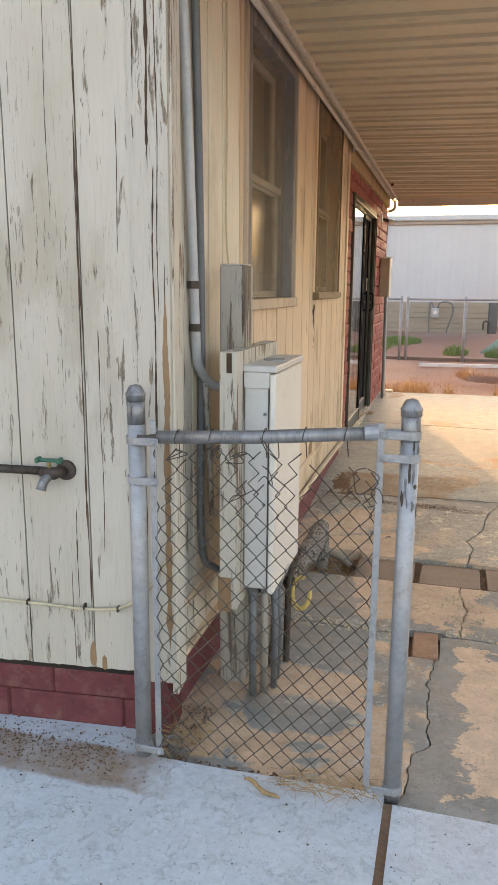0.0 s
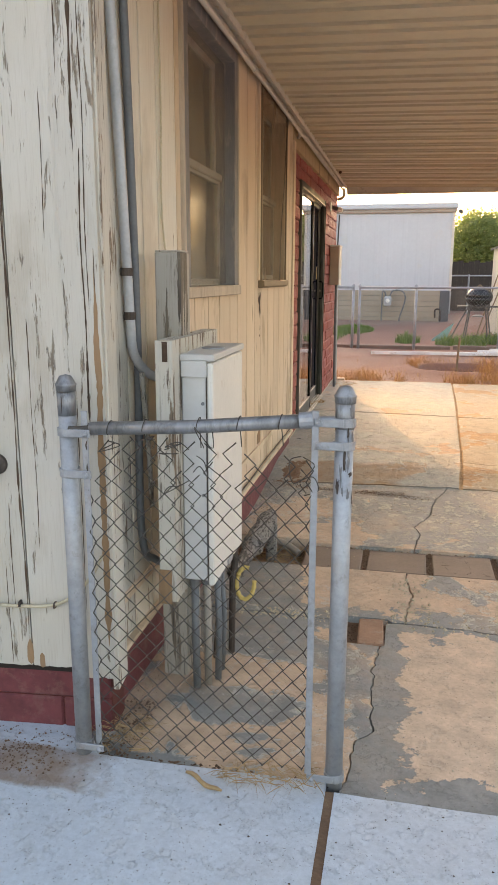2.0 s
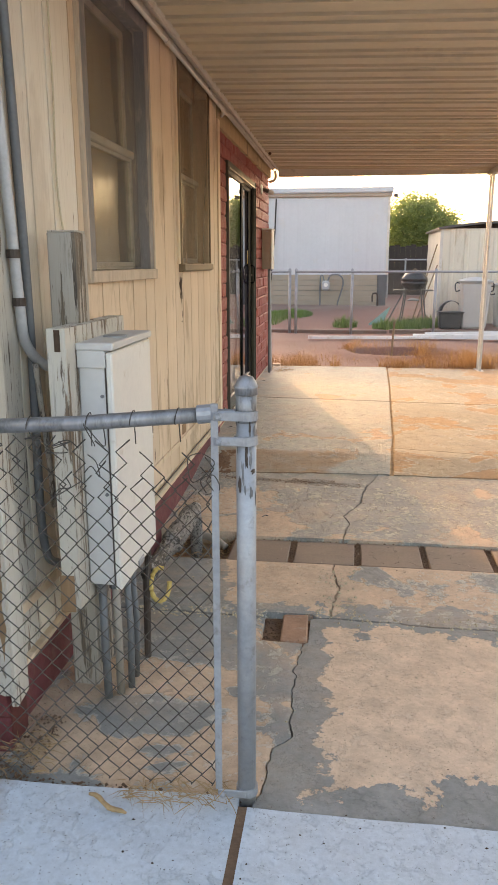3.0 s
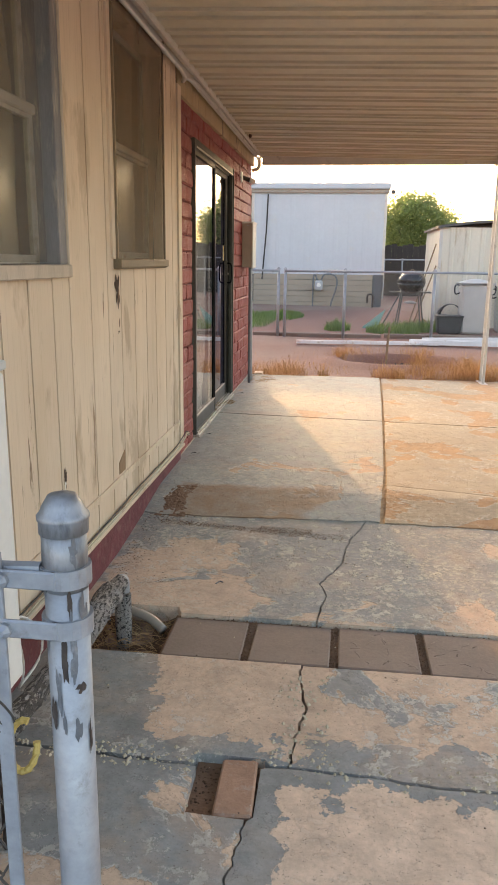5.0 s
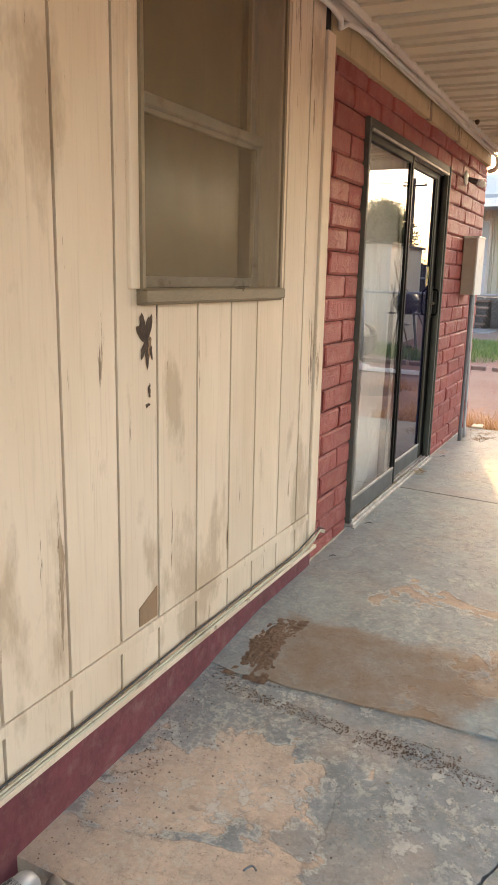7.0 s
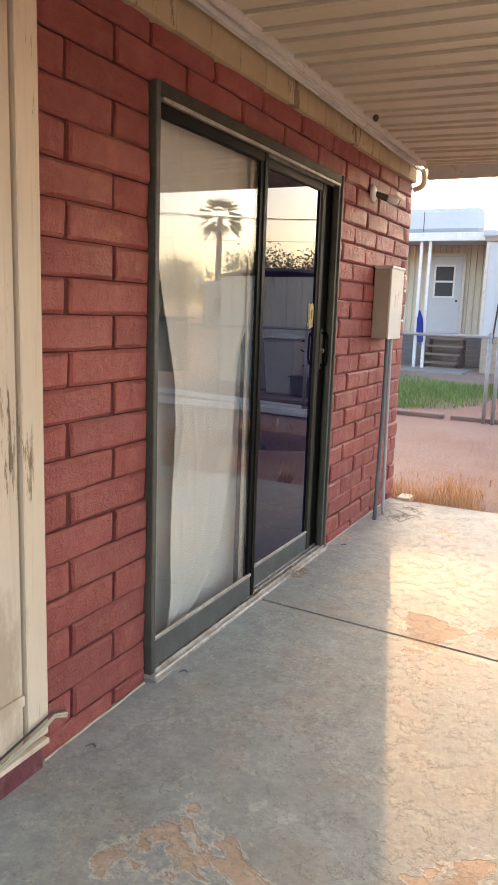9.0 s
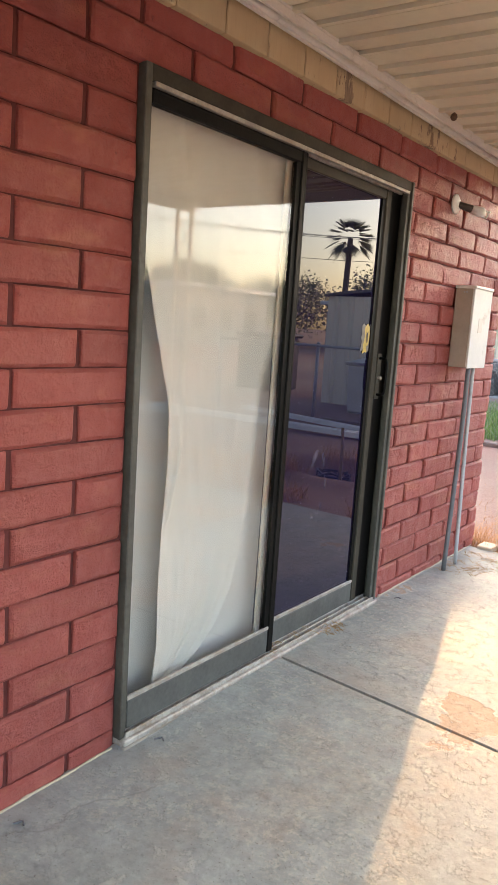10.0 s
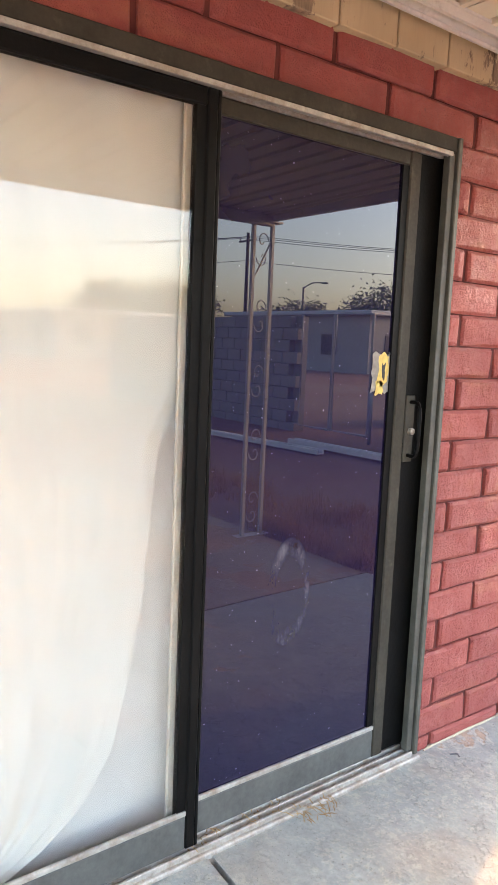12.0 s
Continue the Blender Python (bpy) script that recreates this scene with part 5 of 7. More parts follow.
def meter_box():
    e = thing("electrical_panel", "tall pale grey steel electrical panel mounted on a plank", "electrical box")
    x0, x1, ya, yb, za, zb = -0.638, -0.533, 2.285, 2.705, 0.405, 1.15
    part("body", B(x0, x1 - 0.022, ya, yb, za, zb, bevel=0.004), "box_paint", e)
    d = part("door", B(x1 - 0.021, x1, ya - 0.004, yb + 0.004, za - 0.015, zb - 0.01, bevel=0.005), "cabinet_white", e, "chalky cream hinged front")
    part("latch", B(x1, x1 + 0.006, ya + 0.18, ya + 0.24, za - 0.012, za + 0.01, bevel=0.002), "zinc", d)
    top = bmesh.new()
    box(top, x0 - 0.004, x1 + 0.006, ya - 0.010, yb + 0.008, zb - 0.004, zb + 0.018, bevel=0.004)
    part("rain_hood", top, "box_paint", e, "folded sheet hood")
    part("hood_flange", B(x0, x1 - 0.02, ya - 0.009, ya - 0.001, zb - 0.055, zb - 0.004, bevel=0.002), "box_paint", e)
    part("hub_plate", lathe(bmesh.new(), ((x0 + x1) / 2, ya + 0.2, zb + 0.018), [(0.038, 0), (0.038, 0.004), (0.03, 0.005)], 20), "zinc", e)
    part("knockout", lathe(bmesh.new(), ((x0 + x1) / 2 - 0.01, ya - 0.0005, za + 0.085), [(0.026, 0.0), (0.026, -0.002), (0.023, -0.002)], 20, "y"), "box_paint", e)
    for z in (zb - 0.02, zb - 0.14, za + 0.3):
        part("screw", lathe(bmesh.new(), (x1 - 0.035, ya - 0.0005, z), [(0.006, 0), (0.005, -0.005)], 10, "y"), "zinc_dark", e)
    part("gasket", B(x1 - 0.0235, x1 - 0.0205, ya - 0.003, yb, za + 0.005, zb - 0.015), "iron", e, "rust-stained seam")
    for k, (x, y, r, low, m_) in enumerate(((-0.615, 2.33, 0.014, -0.02, "conduit_dark"), (-0.582, 2.36, 0.014, -0.02, "pvc"), (-0.556, 2.40, 0.012, -0.02, "conduit_dark"), (-0.56, 2.47, 0.012, -0.02, "conduit_dark"), (-0.60, 2.55, 0.014, -0.02, "old_wood"))):
        c = part("conduit", T([(x, y, za + 0.01), (x + 0.004 * k, y, 0.2), (x + 0.004, y - 0.004, low)], r, 10), m_, e, "", True)
        part("collar", lathe(bmesh.new(), (x, y, za - 0.04), [(r + 0.006, 0), (r + 0.006, 0.03)], 10), "zinc_dark", c)
    return e


meter_box()


def gas_pipe():
    e = thing("wrapped_pipe", "pipe in tattered grey-black wrapping, bent down into a hole", "pipe")
    pts = [Vector((-0.545, 2.62, 0.29)).lerp(Vector((-0.592, 3.69, 0.185)), k / 34) + Vector((0.006 * wob(k, 0, 0, 0.4), 0, 0.008 * wob(k, 4, 0, 0.3))) for k in range(35)]
    part("wrapping", T(pts, [0.029 + 0.016 * (k > 12) * (1 if k < 31 else 0.2) + 0.008 * wob(k, 1, 0, 0.9) for k in range(35)], 14, wobble=0.16), "wrap", e)
    part("elbow", T(bend([(-0.590, 3.685, 0.188), (-0.594, 3.715, 0.182), (-0.595, 3.728, 0.165), (-0.595, 3.73, 0.13)], 6), 0.027, 12), "zinc", e, "bare steel elbow", True)
    part("riser", T([(-0.595, 3.73, 0.12), (-0.597, 3.73, 0.02), (-0.594, 3.73, -0.14)], [0.029, 0.032, 0.028], 12, wobble=0.12), "wrap", e)
    for k in range(9):
        p = pts[10 + 2 * k]
        a = random.uniform(0, 6)
        part("loose_tape", T([p + Vector((0.03 * math.cos(a), 0, 0.03 * math.sin(a))), p + Vector((0.055 * math.cos(a), 0.02, 0.05 * math.sin(a) - 0.02))], [0.007, 0.002], 4), "wrap", e)
    part("drop", T([(-0.545, 2.63, 0.40), (-0.543, 2.62, 0.33), (-0.545, 2.60, 0.28), (-0.55, 2.6, -0.02)], 0.013, 10), "iron", e)
    return e


gas_pipe()
tagged(part("drain_pipe", T(bend([(-0.70, 3.91, -0.02), (-0.60, 3.878, -0.028), (-0.52, 3.845, -0.038), (-0.455, 3.80, -0.062)], 5), 0.019, 10), "pvc", None, "", True), "dirty pale plastic pipe lying in the hole", "pipe")
ring = [(-0.495 + 0.034 * math.cos(a), 2.60 + 0.015 * math.sin(a), 0.27 + 0.058 * math.sin(a)) for a in [k / 24 * 5.2 + 1.3 for k in range(25)]]
tagged(part("yellow_hose", T(ring, [0.0075 if k % 2 else 0.0095 for k in range(25)], 8), "yellow"), "loop of ribbed yellow hose hanging from the pipe", "hose")


def faucet():
    e = thing("outdoor_faucet", "old garden faucet with green handle on a dark pipe", "faucet")
    e.matrix_world = front.matrix_world.copy()
    x, y, z = -0.345, -0.05, 0.865
    part("supply_pipe", T([(-2.5, y + 0.01, z + 0.02), (x - 0.02, y + 0.01, z + 0.004)], 0.013, 10), "iron", e, "dark iron pipe", True)
    part("flange", lathe(bmesh.new(), (x + 0.03, 0.0, z), [(0.032, 0), (0.03, -0.01), (0.018, -0.014)], 18, "y"), "iron", e)
    part("body", T([(x + 0.03, -0.005, z), (x + 0.012, y, z), (x - 0.03, y, z + 0.004)], [0.013, 0.02, 0.015], 12), "iron", e, "", True)
    part("spout", T(bend([(x + 0.0, y, z - 0.005), (x - 0.012, y - 0.02, z - 0.02), (x - 0.018, y - 0.03, z - 0.045)], 4), [0.014] * 8 + [0.017], 12), "zinc_dark", e, "", True)
    part("stem", T([(x, y, z), (x, y - 0.004, z + 0.04)], 0.006, 8), "brass", e)
    part("handle", box(box(B(x - 0.036, x + 0.036, y - 0.012, y + 0.004, z + 0.036, z + 0.046, bevel=0.003), x - 0.040, x - 0.028, y - 0.02, y + 0.012, z + 0.033, z + 0.049, bevel=0.003), x + 0.028, x + 0.040, y - 0.02, y + 0.012, z + 0.033, z + 0.049, bevel=0.003), "green", e, "green painted tap handle")
    return e


faucet()
pts = [(-2.6, -0.01, 0.47)] + [(x, -0.012, z) for x, z in ((-1.2, 0.45), (-0.62, 0.432), (-0.40, 0.425), (-0.27, 0.42), (-0.16, 0.43), (-0.09, 0.47), (-0.04, 0.53))] + [(0.0, -0.03, 0.60)]
c = tagged(part("wall_cable", T(bend(pts, 5), 0.0055, 6), "cable"), "cream cable sagging across the white siding", "cable")
c.matrix_world = front.matrix_world.copy()
for x in (-0.46, -0.27, -0.16):
    part("staple", B(x - 0.003, x + 0.003, -0.019, 0.0, 0.420, 0.436), "iron", c)


# ---- the gate panel ----
def gate_post(x, y, low, high, bands, label, dark):
    e = thing("fence_post", label, "fence post", "gate posts")
    part("pipe", T([(x, y, low - 0.05), (x, y, high - 0.03)], 0.0245, 18), "zinc", e, "", True)
    part("sleeve", T([(x, y, high - 0.10), (x, y, high - 0.03)], 0.0252, 18), "zinc_worn", e, "stained, scuffed upper end", True)
    for k in range(int(dark * 60)):
        # dark scuffs where the galvanising has gone
        a0, zc = random.uniform(3.4, 6.2), high - random.uniform(0.04, dark)
        wd, ht = random.uniform(0.08, 0.35), random.uniform(0.008, 0.045)
        bm = bmesh.new()
        rim_ = []
        for j in range(14):
            q = j / 14 * math.tau
            r = 0.7 + 0.6 * wob(math.cos(q) * 1.3, math.sin(q) * 1.3, k + x, 1.6)
            ang, dz = a0 + wd * r * math.cos(q), ht * r * math.sin(q)
            rim_.append(bm.verts.new((x + 0.0256 * math.cos(ang), y + 0.0256 * math.sin(ang), zc + dz)))
        mid_ = bm.verts.new((x + 0.0258 * math.cos(a0), y + 0.0258 * math.sin(a0), zc))
        for j in range(14):
            bm.faces.new((mid_, rim_[j], rim_[(j + 1) % 14]))
        part("scuff", bm, "zinc_dark" if k % 3 else "iron", e)
    part("cap", lathe(bmesh.new(), (x, y, high - 0.034), [(0.0275, 0), (0.0275, 0.014), (0.029, 0.016), (0.029, 0.020), (0.026, 0.023), (0.022, 0.032), (0.016, 0.042), (0.001, 0.046)], 20), "zinc_worn", e, "domed cap", True)
    for z, side in bands:
        b = part("tension_band", lathe(bmesh.new(), (x, y, z - 0.011), [(0.029, 0), (0.029, 0.022)], 18), "zinc", e)
        part("ear", B(min(x, x + side * 0.075), max(x, x + side * 0.075), y - 0.030, y - 0.024, z - 0.011, z + 0.011, bevel=0.002), "zinc", b)
        part("bolt", lathe(bmesh.new(), (x + side * 0.062, y - 0.030, z), [(0.009, 0), (0.009, -0.006), (0.004, -0.012)], 8, "y"), "zinc", b)
    return e


PL, PR = Vector((-0.842, 1.885, 0.0)), Vector((-0.086, 1.900, 0.0))
gate_post(PL.x, PL.y, 0.0, 1.135, [(0.875, 1), (0.99, 1), (0.03, 1)], "galvanised steel gate post with domed cap beside the house corner", 0.09)
gate_post(PR.x, PR.y, 0.0, 1.128, [(0.985, -1), (1.045, -1), (0.02, -1)], "galvanised steel gate post with worn dark cap on the patio", 0.30)
rail = thing("top_rail", "dented galvanised top rail tied between the gate posts", "fence rail")
part("pipe", T([(-0.775, 1.885, 1.000), (-0.5, 1.885, 1.016), (-0.19, 1.887, 1.045)], 0.0185, 14), "zinc_worn", rail, "", True)
part("rail_end", T([(-0.20, 1.887, 1.045), (-0.165, 1.888, 1.049)], 0.0225, 14), "zinc", rail)
part("rail_end", T([(-0.165, 1.888, 1.049), (-0.11, 1.89, 1.050)], 0.010, 8), "zinc", rail)
part("rail_tip", T([(-0.83, 1.86, 1.004), (-0.80, 1.87, 0.996), (-0.77, 1.885, 1.000)], [0.005, 0.012, 0.018], 8), "wire", rail, "end bound with twisted wire")
for x, a, b in ((-0.788, 0.02, 1.05), (-0.158, 0.03, 1.075)):
    tagged(part("tension_bar", B(x - 0.009, x + 0.009, 1.872, 1.877, a, b, bevel=0.001), "zinc"), "flat galvanised tension bar holding the wire mesh", "fence bar", "tension bars")
chain = thing("chain_link_mesh", "rusty chain-link mesh, loose and tangled along its top", "fence mesh")
CELL = 0.0585
n_wires = 22
for k in range(n_wires + 1):
    xa = -0.785 + (0.622 / n_wires) * k
    half = 0.622 / n_wires * 0.52
    pts = []
    steps = 32 - random.choice((0, 0, 1, 2, 3))
    for i in range(steps):
        z = 0.035 + i * 0.0305
        side = 1 if (i + k) % 2 else -1
        slack = max(0, z - 0.72) * 0.10
        x = xa + side * half + slack * wob(k * 0.7, z * 4, 1, 1.5)
        pts.append((min(max(x, -0.785), -0.160), 1.875 + 0.0032 * side + slack * wob(k, z * 3, 5, 1.3) + 0.012 * wob(xa, z, 3, 3), z + slack * 0.5 * wob(k, z * 3, 8, 1.6)))
    part("wire", T(pts, 0.0020, 5, caps=False), "wire", chain)
for k in range(9):
    c = Vector((random.uniform(-0.77, -0.17), 1.873, random.uniform(0.86, 0.99)))
    pts = [c + Vector((random.gauss(0, 0.022), random.gauss(0, 0.012), random.gauss(0, 0.018))) for _ in range(5)]
    part("loose_wire", T(bend(pts, 5), 0.0015, 5), "wire", chain)
for x in (-0.72, -0.62, -0.47, -0.36, -0.25):
    z = 1.000 + 0.045 * (x + 0.775) / 0.585
    part("tie_wire", T([(x + 0.004 * math.sin(a), 1.886 + 0.020 * math.cos(a), z + 0.020 * math.sin(a)) for a in [i * 0.6 for i in range(11)]] + [(x + 0.01, 1.875, z - 0.06)], 0.0015, 5), "wire", chain)

# ---- soil, pavers and loose things on the patio ----
def strands(name, label, boxes, count, length, r, mat, seed, flat=0.25, kind="stuff"):
    """Loose straw, each stalk a thin three-sided blade."""
    rnd = random.Random(seed)
    bm = bmesh.new()
    for _ in range(count):
        x0, x1, y0, y1, z0, z1 = rnd.choice(boxes)
        p = Vector((rnd.uniform(x0, x1), rnd.uniform(y0, y1), rnd.uniform(z0, z1)))
        a = rnd.uniform(0, math.tau)
        d = Vector((math.cos(a), math.sin(a), rnd.uniform(-flat, flat))) * length * rnd.uniform(0.4, 1.2)
        s = d.orthogonal().normalized() * r
        m = p + d * 0.5 + Vector((0, 0, rnd.uniform(0, 0.2) * length))
        q = p + d
        v = [bm.verts.new(c) for c in (p - s, p + s, m + s, m - s, q)]
        bm.faces.new((v[0], v[1], v[2], v[3]))
        bm.faces.new((v[3], v[2], v[4]))
    return tagged(part(name, bm, mat), label, "debris", "", kind)


def crumbs(name, label, spots, count, size, mat, seed, base):
    """Grains and clods lying on the floor."""
    rnd = random.Random(seed)
    bm = bmesh.new()
    for _ in range(count):
        x0, x1, y0, y1 = rnd.choice(spots)
        x, y = rnd.uniform(x0, x1), rnd.uniform(y0, y1)
        s = size * rnd.uniform(0.3, 1.3)
        c = Vector((x, y, base(x, y) + s * 0.25))
        vs = [bm.verts.new(c + Vector((rnd.uniform(0.5, 1) * dx, rnd.uniform(0.5, 1) * dy, rnd.uniform(0.4, 0.9) * dz)) * s) for dx, dy, dz in ((1, 0, 0), (0, 1, 0), (-1, 0, 0), (0, -1, 0), (0, 0, 1), (0, 0, -0.6))]
        for a, b in ((0, 1), (1, 2), (2, 3), (3, 0)):
            bm.faces.new((vs[a], vs[b], vs[4]))
            bm.faces.new((vs[b], vs[a], vs[5]))
    return tagged(part(name, bm, mat), label, "debris", "", "stuff")


def paver(x, y, tilt, pattern):
    e = thing("paver", "square brown-grey paver with a raised scroll pattern" if pattern else "plain square brown-grey concrete paver sunk in the patio", "paving stone", "row of pavers")
    m = Matrix.Translation((x, y, floor_z(x, y) - 0.028)) @ pose(0, 0, 0, tilt, tilt * 0.7, tilt * 1.2)
    slab_bm = B(-0.149, 0.149, -0.147, 0.147, -0.025, 0.018, bevel=0.005)
    part("stone", slab_bm, "paver", e)
    if pattern:
        for k in range(7):
            p, a = Vector((random.uniform(-0.11, 0.11), random.uniform(-0.11, 0.11), 0.0145)), random.uniform(0, math.tau)
            pts = [p.copy()]
            for _ in range(random.randint(5, 9)):
                a += random.uniform(-0.75, 0.75)
                p = p + Vector((math.cos(a), math.sin(a), 0)) * 0.022
                pts.append(Vector((min(max(p.x, -0.135), 0.135), min(max(p.y, -0.135), 0.135), p.z)))
            part("relief", T(pts, [0.0045 + 0.0012 * math.sin(i * 1.7) for i in range(len(pts))], 6), "paver", e, "", True)
    e.matrix_world = m
    return e


for k in range(13):
    paver(-0.262 + 0.3285 * k, 3.717, random.uniform(-0.8, 0.8), k > 1)
crumbs("gravel_joint", "fine gravel and soil in the gaps between pavers", [(-0.112 + 0.3285 * k, -0.082 + 0.3285 * k, 3.56, 3.875) for k in range(8)] + [(-0.4, 2.0, 3.866, 3.882), (-0.4, 2.0, 3.552, 3.566)], 1500, 0.006, "dirt", 3, lambda x, y: floor_z(x, y) - 0.019)
tagged(part("soil_bed", grid(bmesh.new(), 60, 8, lambda u, v: (-0.42 + 4.9 * u, 3.54 + 0.36 * v, floor_z(0, 3.7) - 0.022 + 0.003 * wob(u * 60, v * 8, 0, 1))), "dirt", None, "", True), "soil between sunken pavers", "soil", "", "stuff")
tagged(part("soil_pit", grid(bmesh.new(), 16, 16, lambda u, v: (-0.80 + 0.40 * u, 3.53 + 0.42 * v, -0.10 + 0.045 * wob(u * 3, v * 3, 1, 1.5) + 0.05 * max(0, abs(u - 0.5) * 2 - 0.7))), "crumbs", None, "", True), "open soil pit in the patio, full of straw", "soil", "", "stuff")
strands("straw_litter", "dry straw and leaves filling the open pit", [(-0.76, -0.43, 3.57, 3.90, -0.12, -0.06)], 520, 0.09, 0.0014, "straw", 4)
part_brick = thing("loose_brick", "worn red brick set in a gap of the patio", "brick")
bm = B(-0.052, 0.052, -0.112, 0.112, -0.04, 0.020, bevel=0.006)
for v in bm.verts:
    v.co += Vector((wob(v.co.x * 30, v.co.y * 30, v.co.z * 30, 1), wob(v.co.y * 30, 2, v.co.z * 30, 1), 0)) * 0.004
part("brick", bm, "red_brick", part_brick)
part_brick.matrix_world = pose(-0.028, 2.90, -0.045, 1.0, -1.5, 2.0)
tagged(part("soil_gap", B(-0.158, 0.036, 2.775, 3.03, -0.09, -0.058), "dirt"), "bare soil in the gap beside the brick", "soil", "", "stuff")
crumbs("gravel_gap", "grit lying in the gap beside the brick", [(-0.152, -0.085, 2.785, 3.01), (0.022, 0.032, 2.785, 3.01)], 260, 0.006, "crumbs", 9, lambda x, y: -0.060)


def mud_mound(x0, x1, y0_, y1_, height, seed, label):
    """A low crumbled heap that thins out to nothing at its rim."""
    def f(u, v):
        x, y = x0 + (x1 - x0) * u, y0_ + (y1_ - y0_) * v
        d = max(abs(u - 0.5), abs(v - 0.5)) * 2 + 0.45 * wob(u * 3, v * 3, seed, 1.3)
        h = height * max(0.0, 1 - d) ** 0.6 * (0.6 + 0.9 * abs(wob(x, y, seed, 34)) + 0.6 * abs(wob(x, y, seed, 80)))
        return (x, y, floor_z(x, y) + (h if d < 1 else -0.02))
    return tagged(part("mud_mound", grid(bmesh.new(), 60, 60, f), "dirt"), label, "soil", "", "stuff")


mud_mound(-0.78, -0.60, 4.88, 5.32, 0.013, 3.0, "dark crumbled mud heaped at the stain's end")
crumbs("soil_clods", "dark clods and crumbs of dried mud", [(-0.80 + 0.02 * (k % 4), -0.56 + 0.03 * (k % 5), 4.82 + 0.065 * k, 5.0 + 0.065 * k) for k in range(7)], 900, 0.0042, "crumbs", 5, floor_z)
crumbs("soil_rim", "dried mud crumbled along the edge of the stain", [(-0.72 + 0.10 * k, -0.54 + 0.10 * k, 4.79 - 0.010 * k, 4.84 - 0.008 * k) for k in range(9)] + 3 * [(-0.18, 0.10, 4.76, 4.83)], 1500, 0.0034, "dirt", 25, floor_z)
crumbs("crust_flakes", "lifted flakes of paint and crust on the cracked slab", [(-0.7, 0.3, 4.45, 4.9), (-0.3, 0.5, 4.1, 4.8), (-0.75, -0.5, 4.0, 4.6)], 260, 0.0045, "paver", 45, lambda x, y: floor_z(x, y) - 0.0015)
crumbs("seam_flakes", "lifted pale flakes along the seam between slabs", [(0.05, 1.6, 2.93, 3.06), (-0.8, -0.16, 2.94, 3.04), (0.05, 0.22, 3.03, 3.5)], 480, 0.009, "cable", 46, lambda x, y: floor_z(x, y) - 0.002)
crumbs("wall_foot_grit", "crumbs of paint and soil along the wall's foot", [(-0.81, -0.74, 2.2, 5.8), (-0.82, -0.78, 5.9, 6.4), (-0.81, -0.76, 8.3, 9.6), (-0.80, -0.70, 4.2, 5.6)], 1300, 0.0036, "crumbs", 6, floor_z)
for a, b in ((5.88, 6.42), (8.30, 9.70)):
    n_ = int((b - a) / 0.03)
    pts = [(BRICK + 0.001 + 0.004 * wob(k, 2, 0, 0.7), a + (b - a) * k / n_, floor_z(-0.85, a + (b - a) * k / n_) + 0.006) for k in range(n_ + 1)]
    tagged(part("caulk_bead", T(pts, [0.003 + 0.006 * abs(wob(k, 9, 0, 0.8)) for k in range(n_ + 1)], 6), "cable"), "crumbling dirty caulk along the block wall's foot", "caulk", "", "stuff")
crumbs("patio_grit", "scattered grit and flakes of old paint on the slabs", [(-0.7, 1.6, 1.9, 9.4)], 420, 0.0055, "cable", 7, floor_z)
crumbs("patio_specks", "dark specks and small stones on the slabs", [(-0.7, 1.6, 0.2, 9.4), (-1.6, 0.8, 0.4, 1.9)], 500, 0.004, "rot", 8, lambda x, y: floor_z(x, y) + (0.012 if y < 1.85 else 0))
crumbs("gate_soil", "soil and litter gathered along the slab edge under the gate", [(-0.80, -0.10, 1.86, 1.905), (-0.45, -0.12, 1.84, 1.88), (-0.82, -0.70, 1.9, 2.2)], 700, 0.0065, "crumbs", 10, lambda x, y: floor_z(x, y) + 0.004)
crumbs("drive_soil", "soil and rust-coloured crumbs swept against the front wall", [(-1.7, -0.86, 1.80, 1.96), (-1.35, -0.9, 1.74, 1.88)], 800, 0.0045, "dirt", 31, lambda x, y: floor_z(x, y) + 0.012)
strands("gate_straw", "dry straw and pine needles caught under the gate", [(-0.42, -0.13, 1.82, 1.90, 0.0, 0.02), (-0.80, -0.68, 1.88, 2.05, -0.01, 0.04)], 240, 0.08, 0.001, "straw", 11)
strands("sill_litter", "dry leaf litter lying on the door sill", [(-0.83, -0.76, 7.65, 7.80, 0.12, 0.14), (-0.90, -0.85, 7.3, 7.7, 0.125, 0.14)], 170, 0.035, 0.0016, "straw", 12)
strands("corner_litter", "twigs and litter at the foot of the conduits", [(-0.82, -0.55, 8.98, 9.5, 0.10, 0.12)], 130, 0.12, 0.0012, "straw", 13)
twig = [(-0.505 + 0.017 * k, 1.835 - 0.009 * k + 0.006 * math.sin(k * 1.2), 0.010 + 0.002 * math.sin(k)) for k in range(8)]
tagged(part("twig", T(twig, [0.004, 0.006, 0.007, 0.006, 0.007, 0.0065, 0.006, 0.003], 8), "straw", None, "", True), "short pale curled twig lying on the drive", "twig")
for x, y in ((-0.42, 0.98), (-0.92, 1.30)):
    tagged(part("damp_stain", grid(bmesh.new(), 20, 3, lambda u, v: (x + 0.045 * v * math.cos(u * math.tau) * (1 + 0.5 * wob(math.cos(u * 6.28), math.sin(u * 6.28), x, 1.5)), y + 0.018 * v * math.sin(u * math.tau), floor_z(x, y) + 0.0135)), "zinc_dark"), "dark dried spill on the painted drive", "stain", "", "stuff")
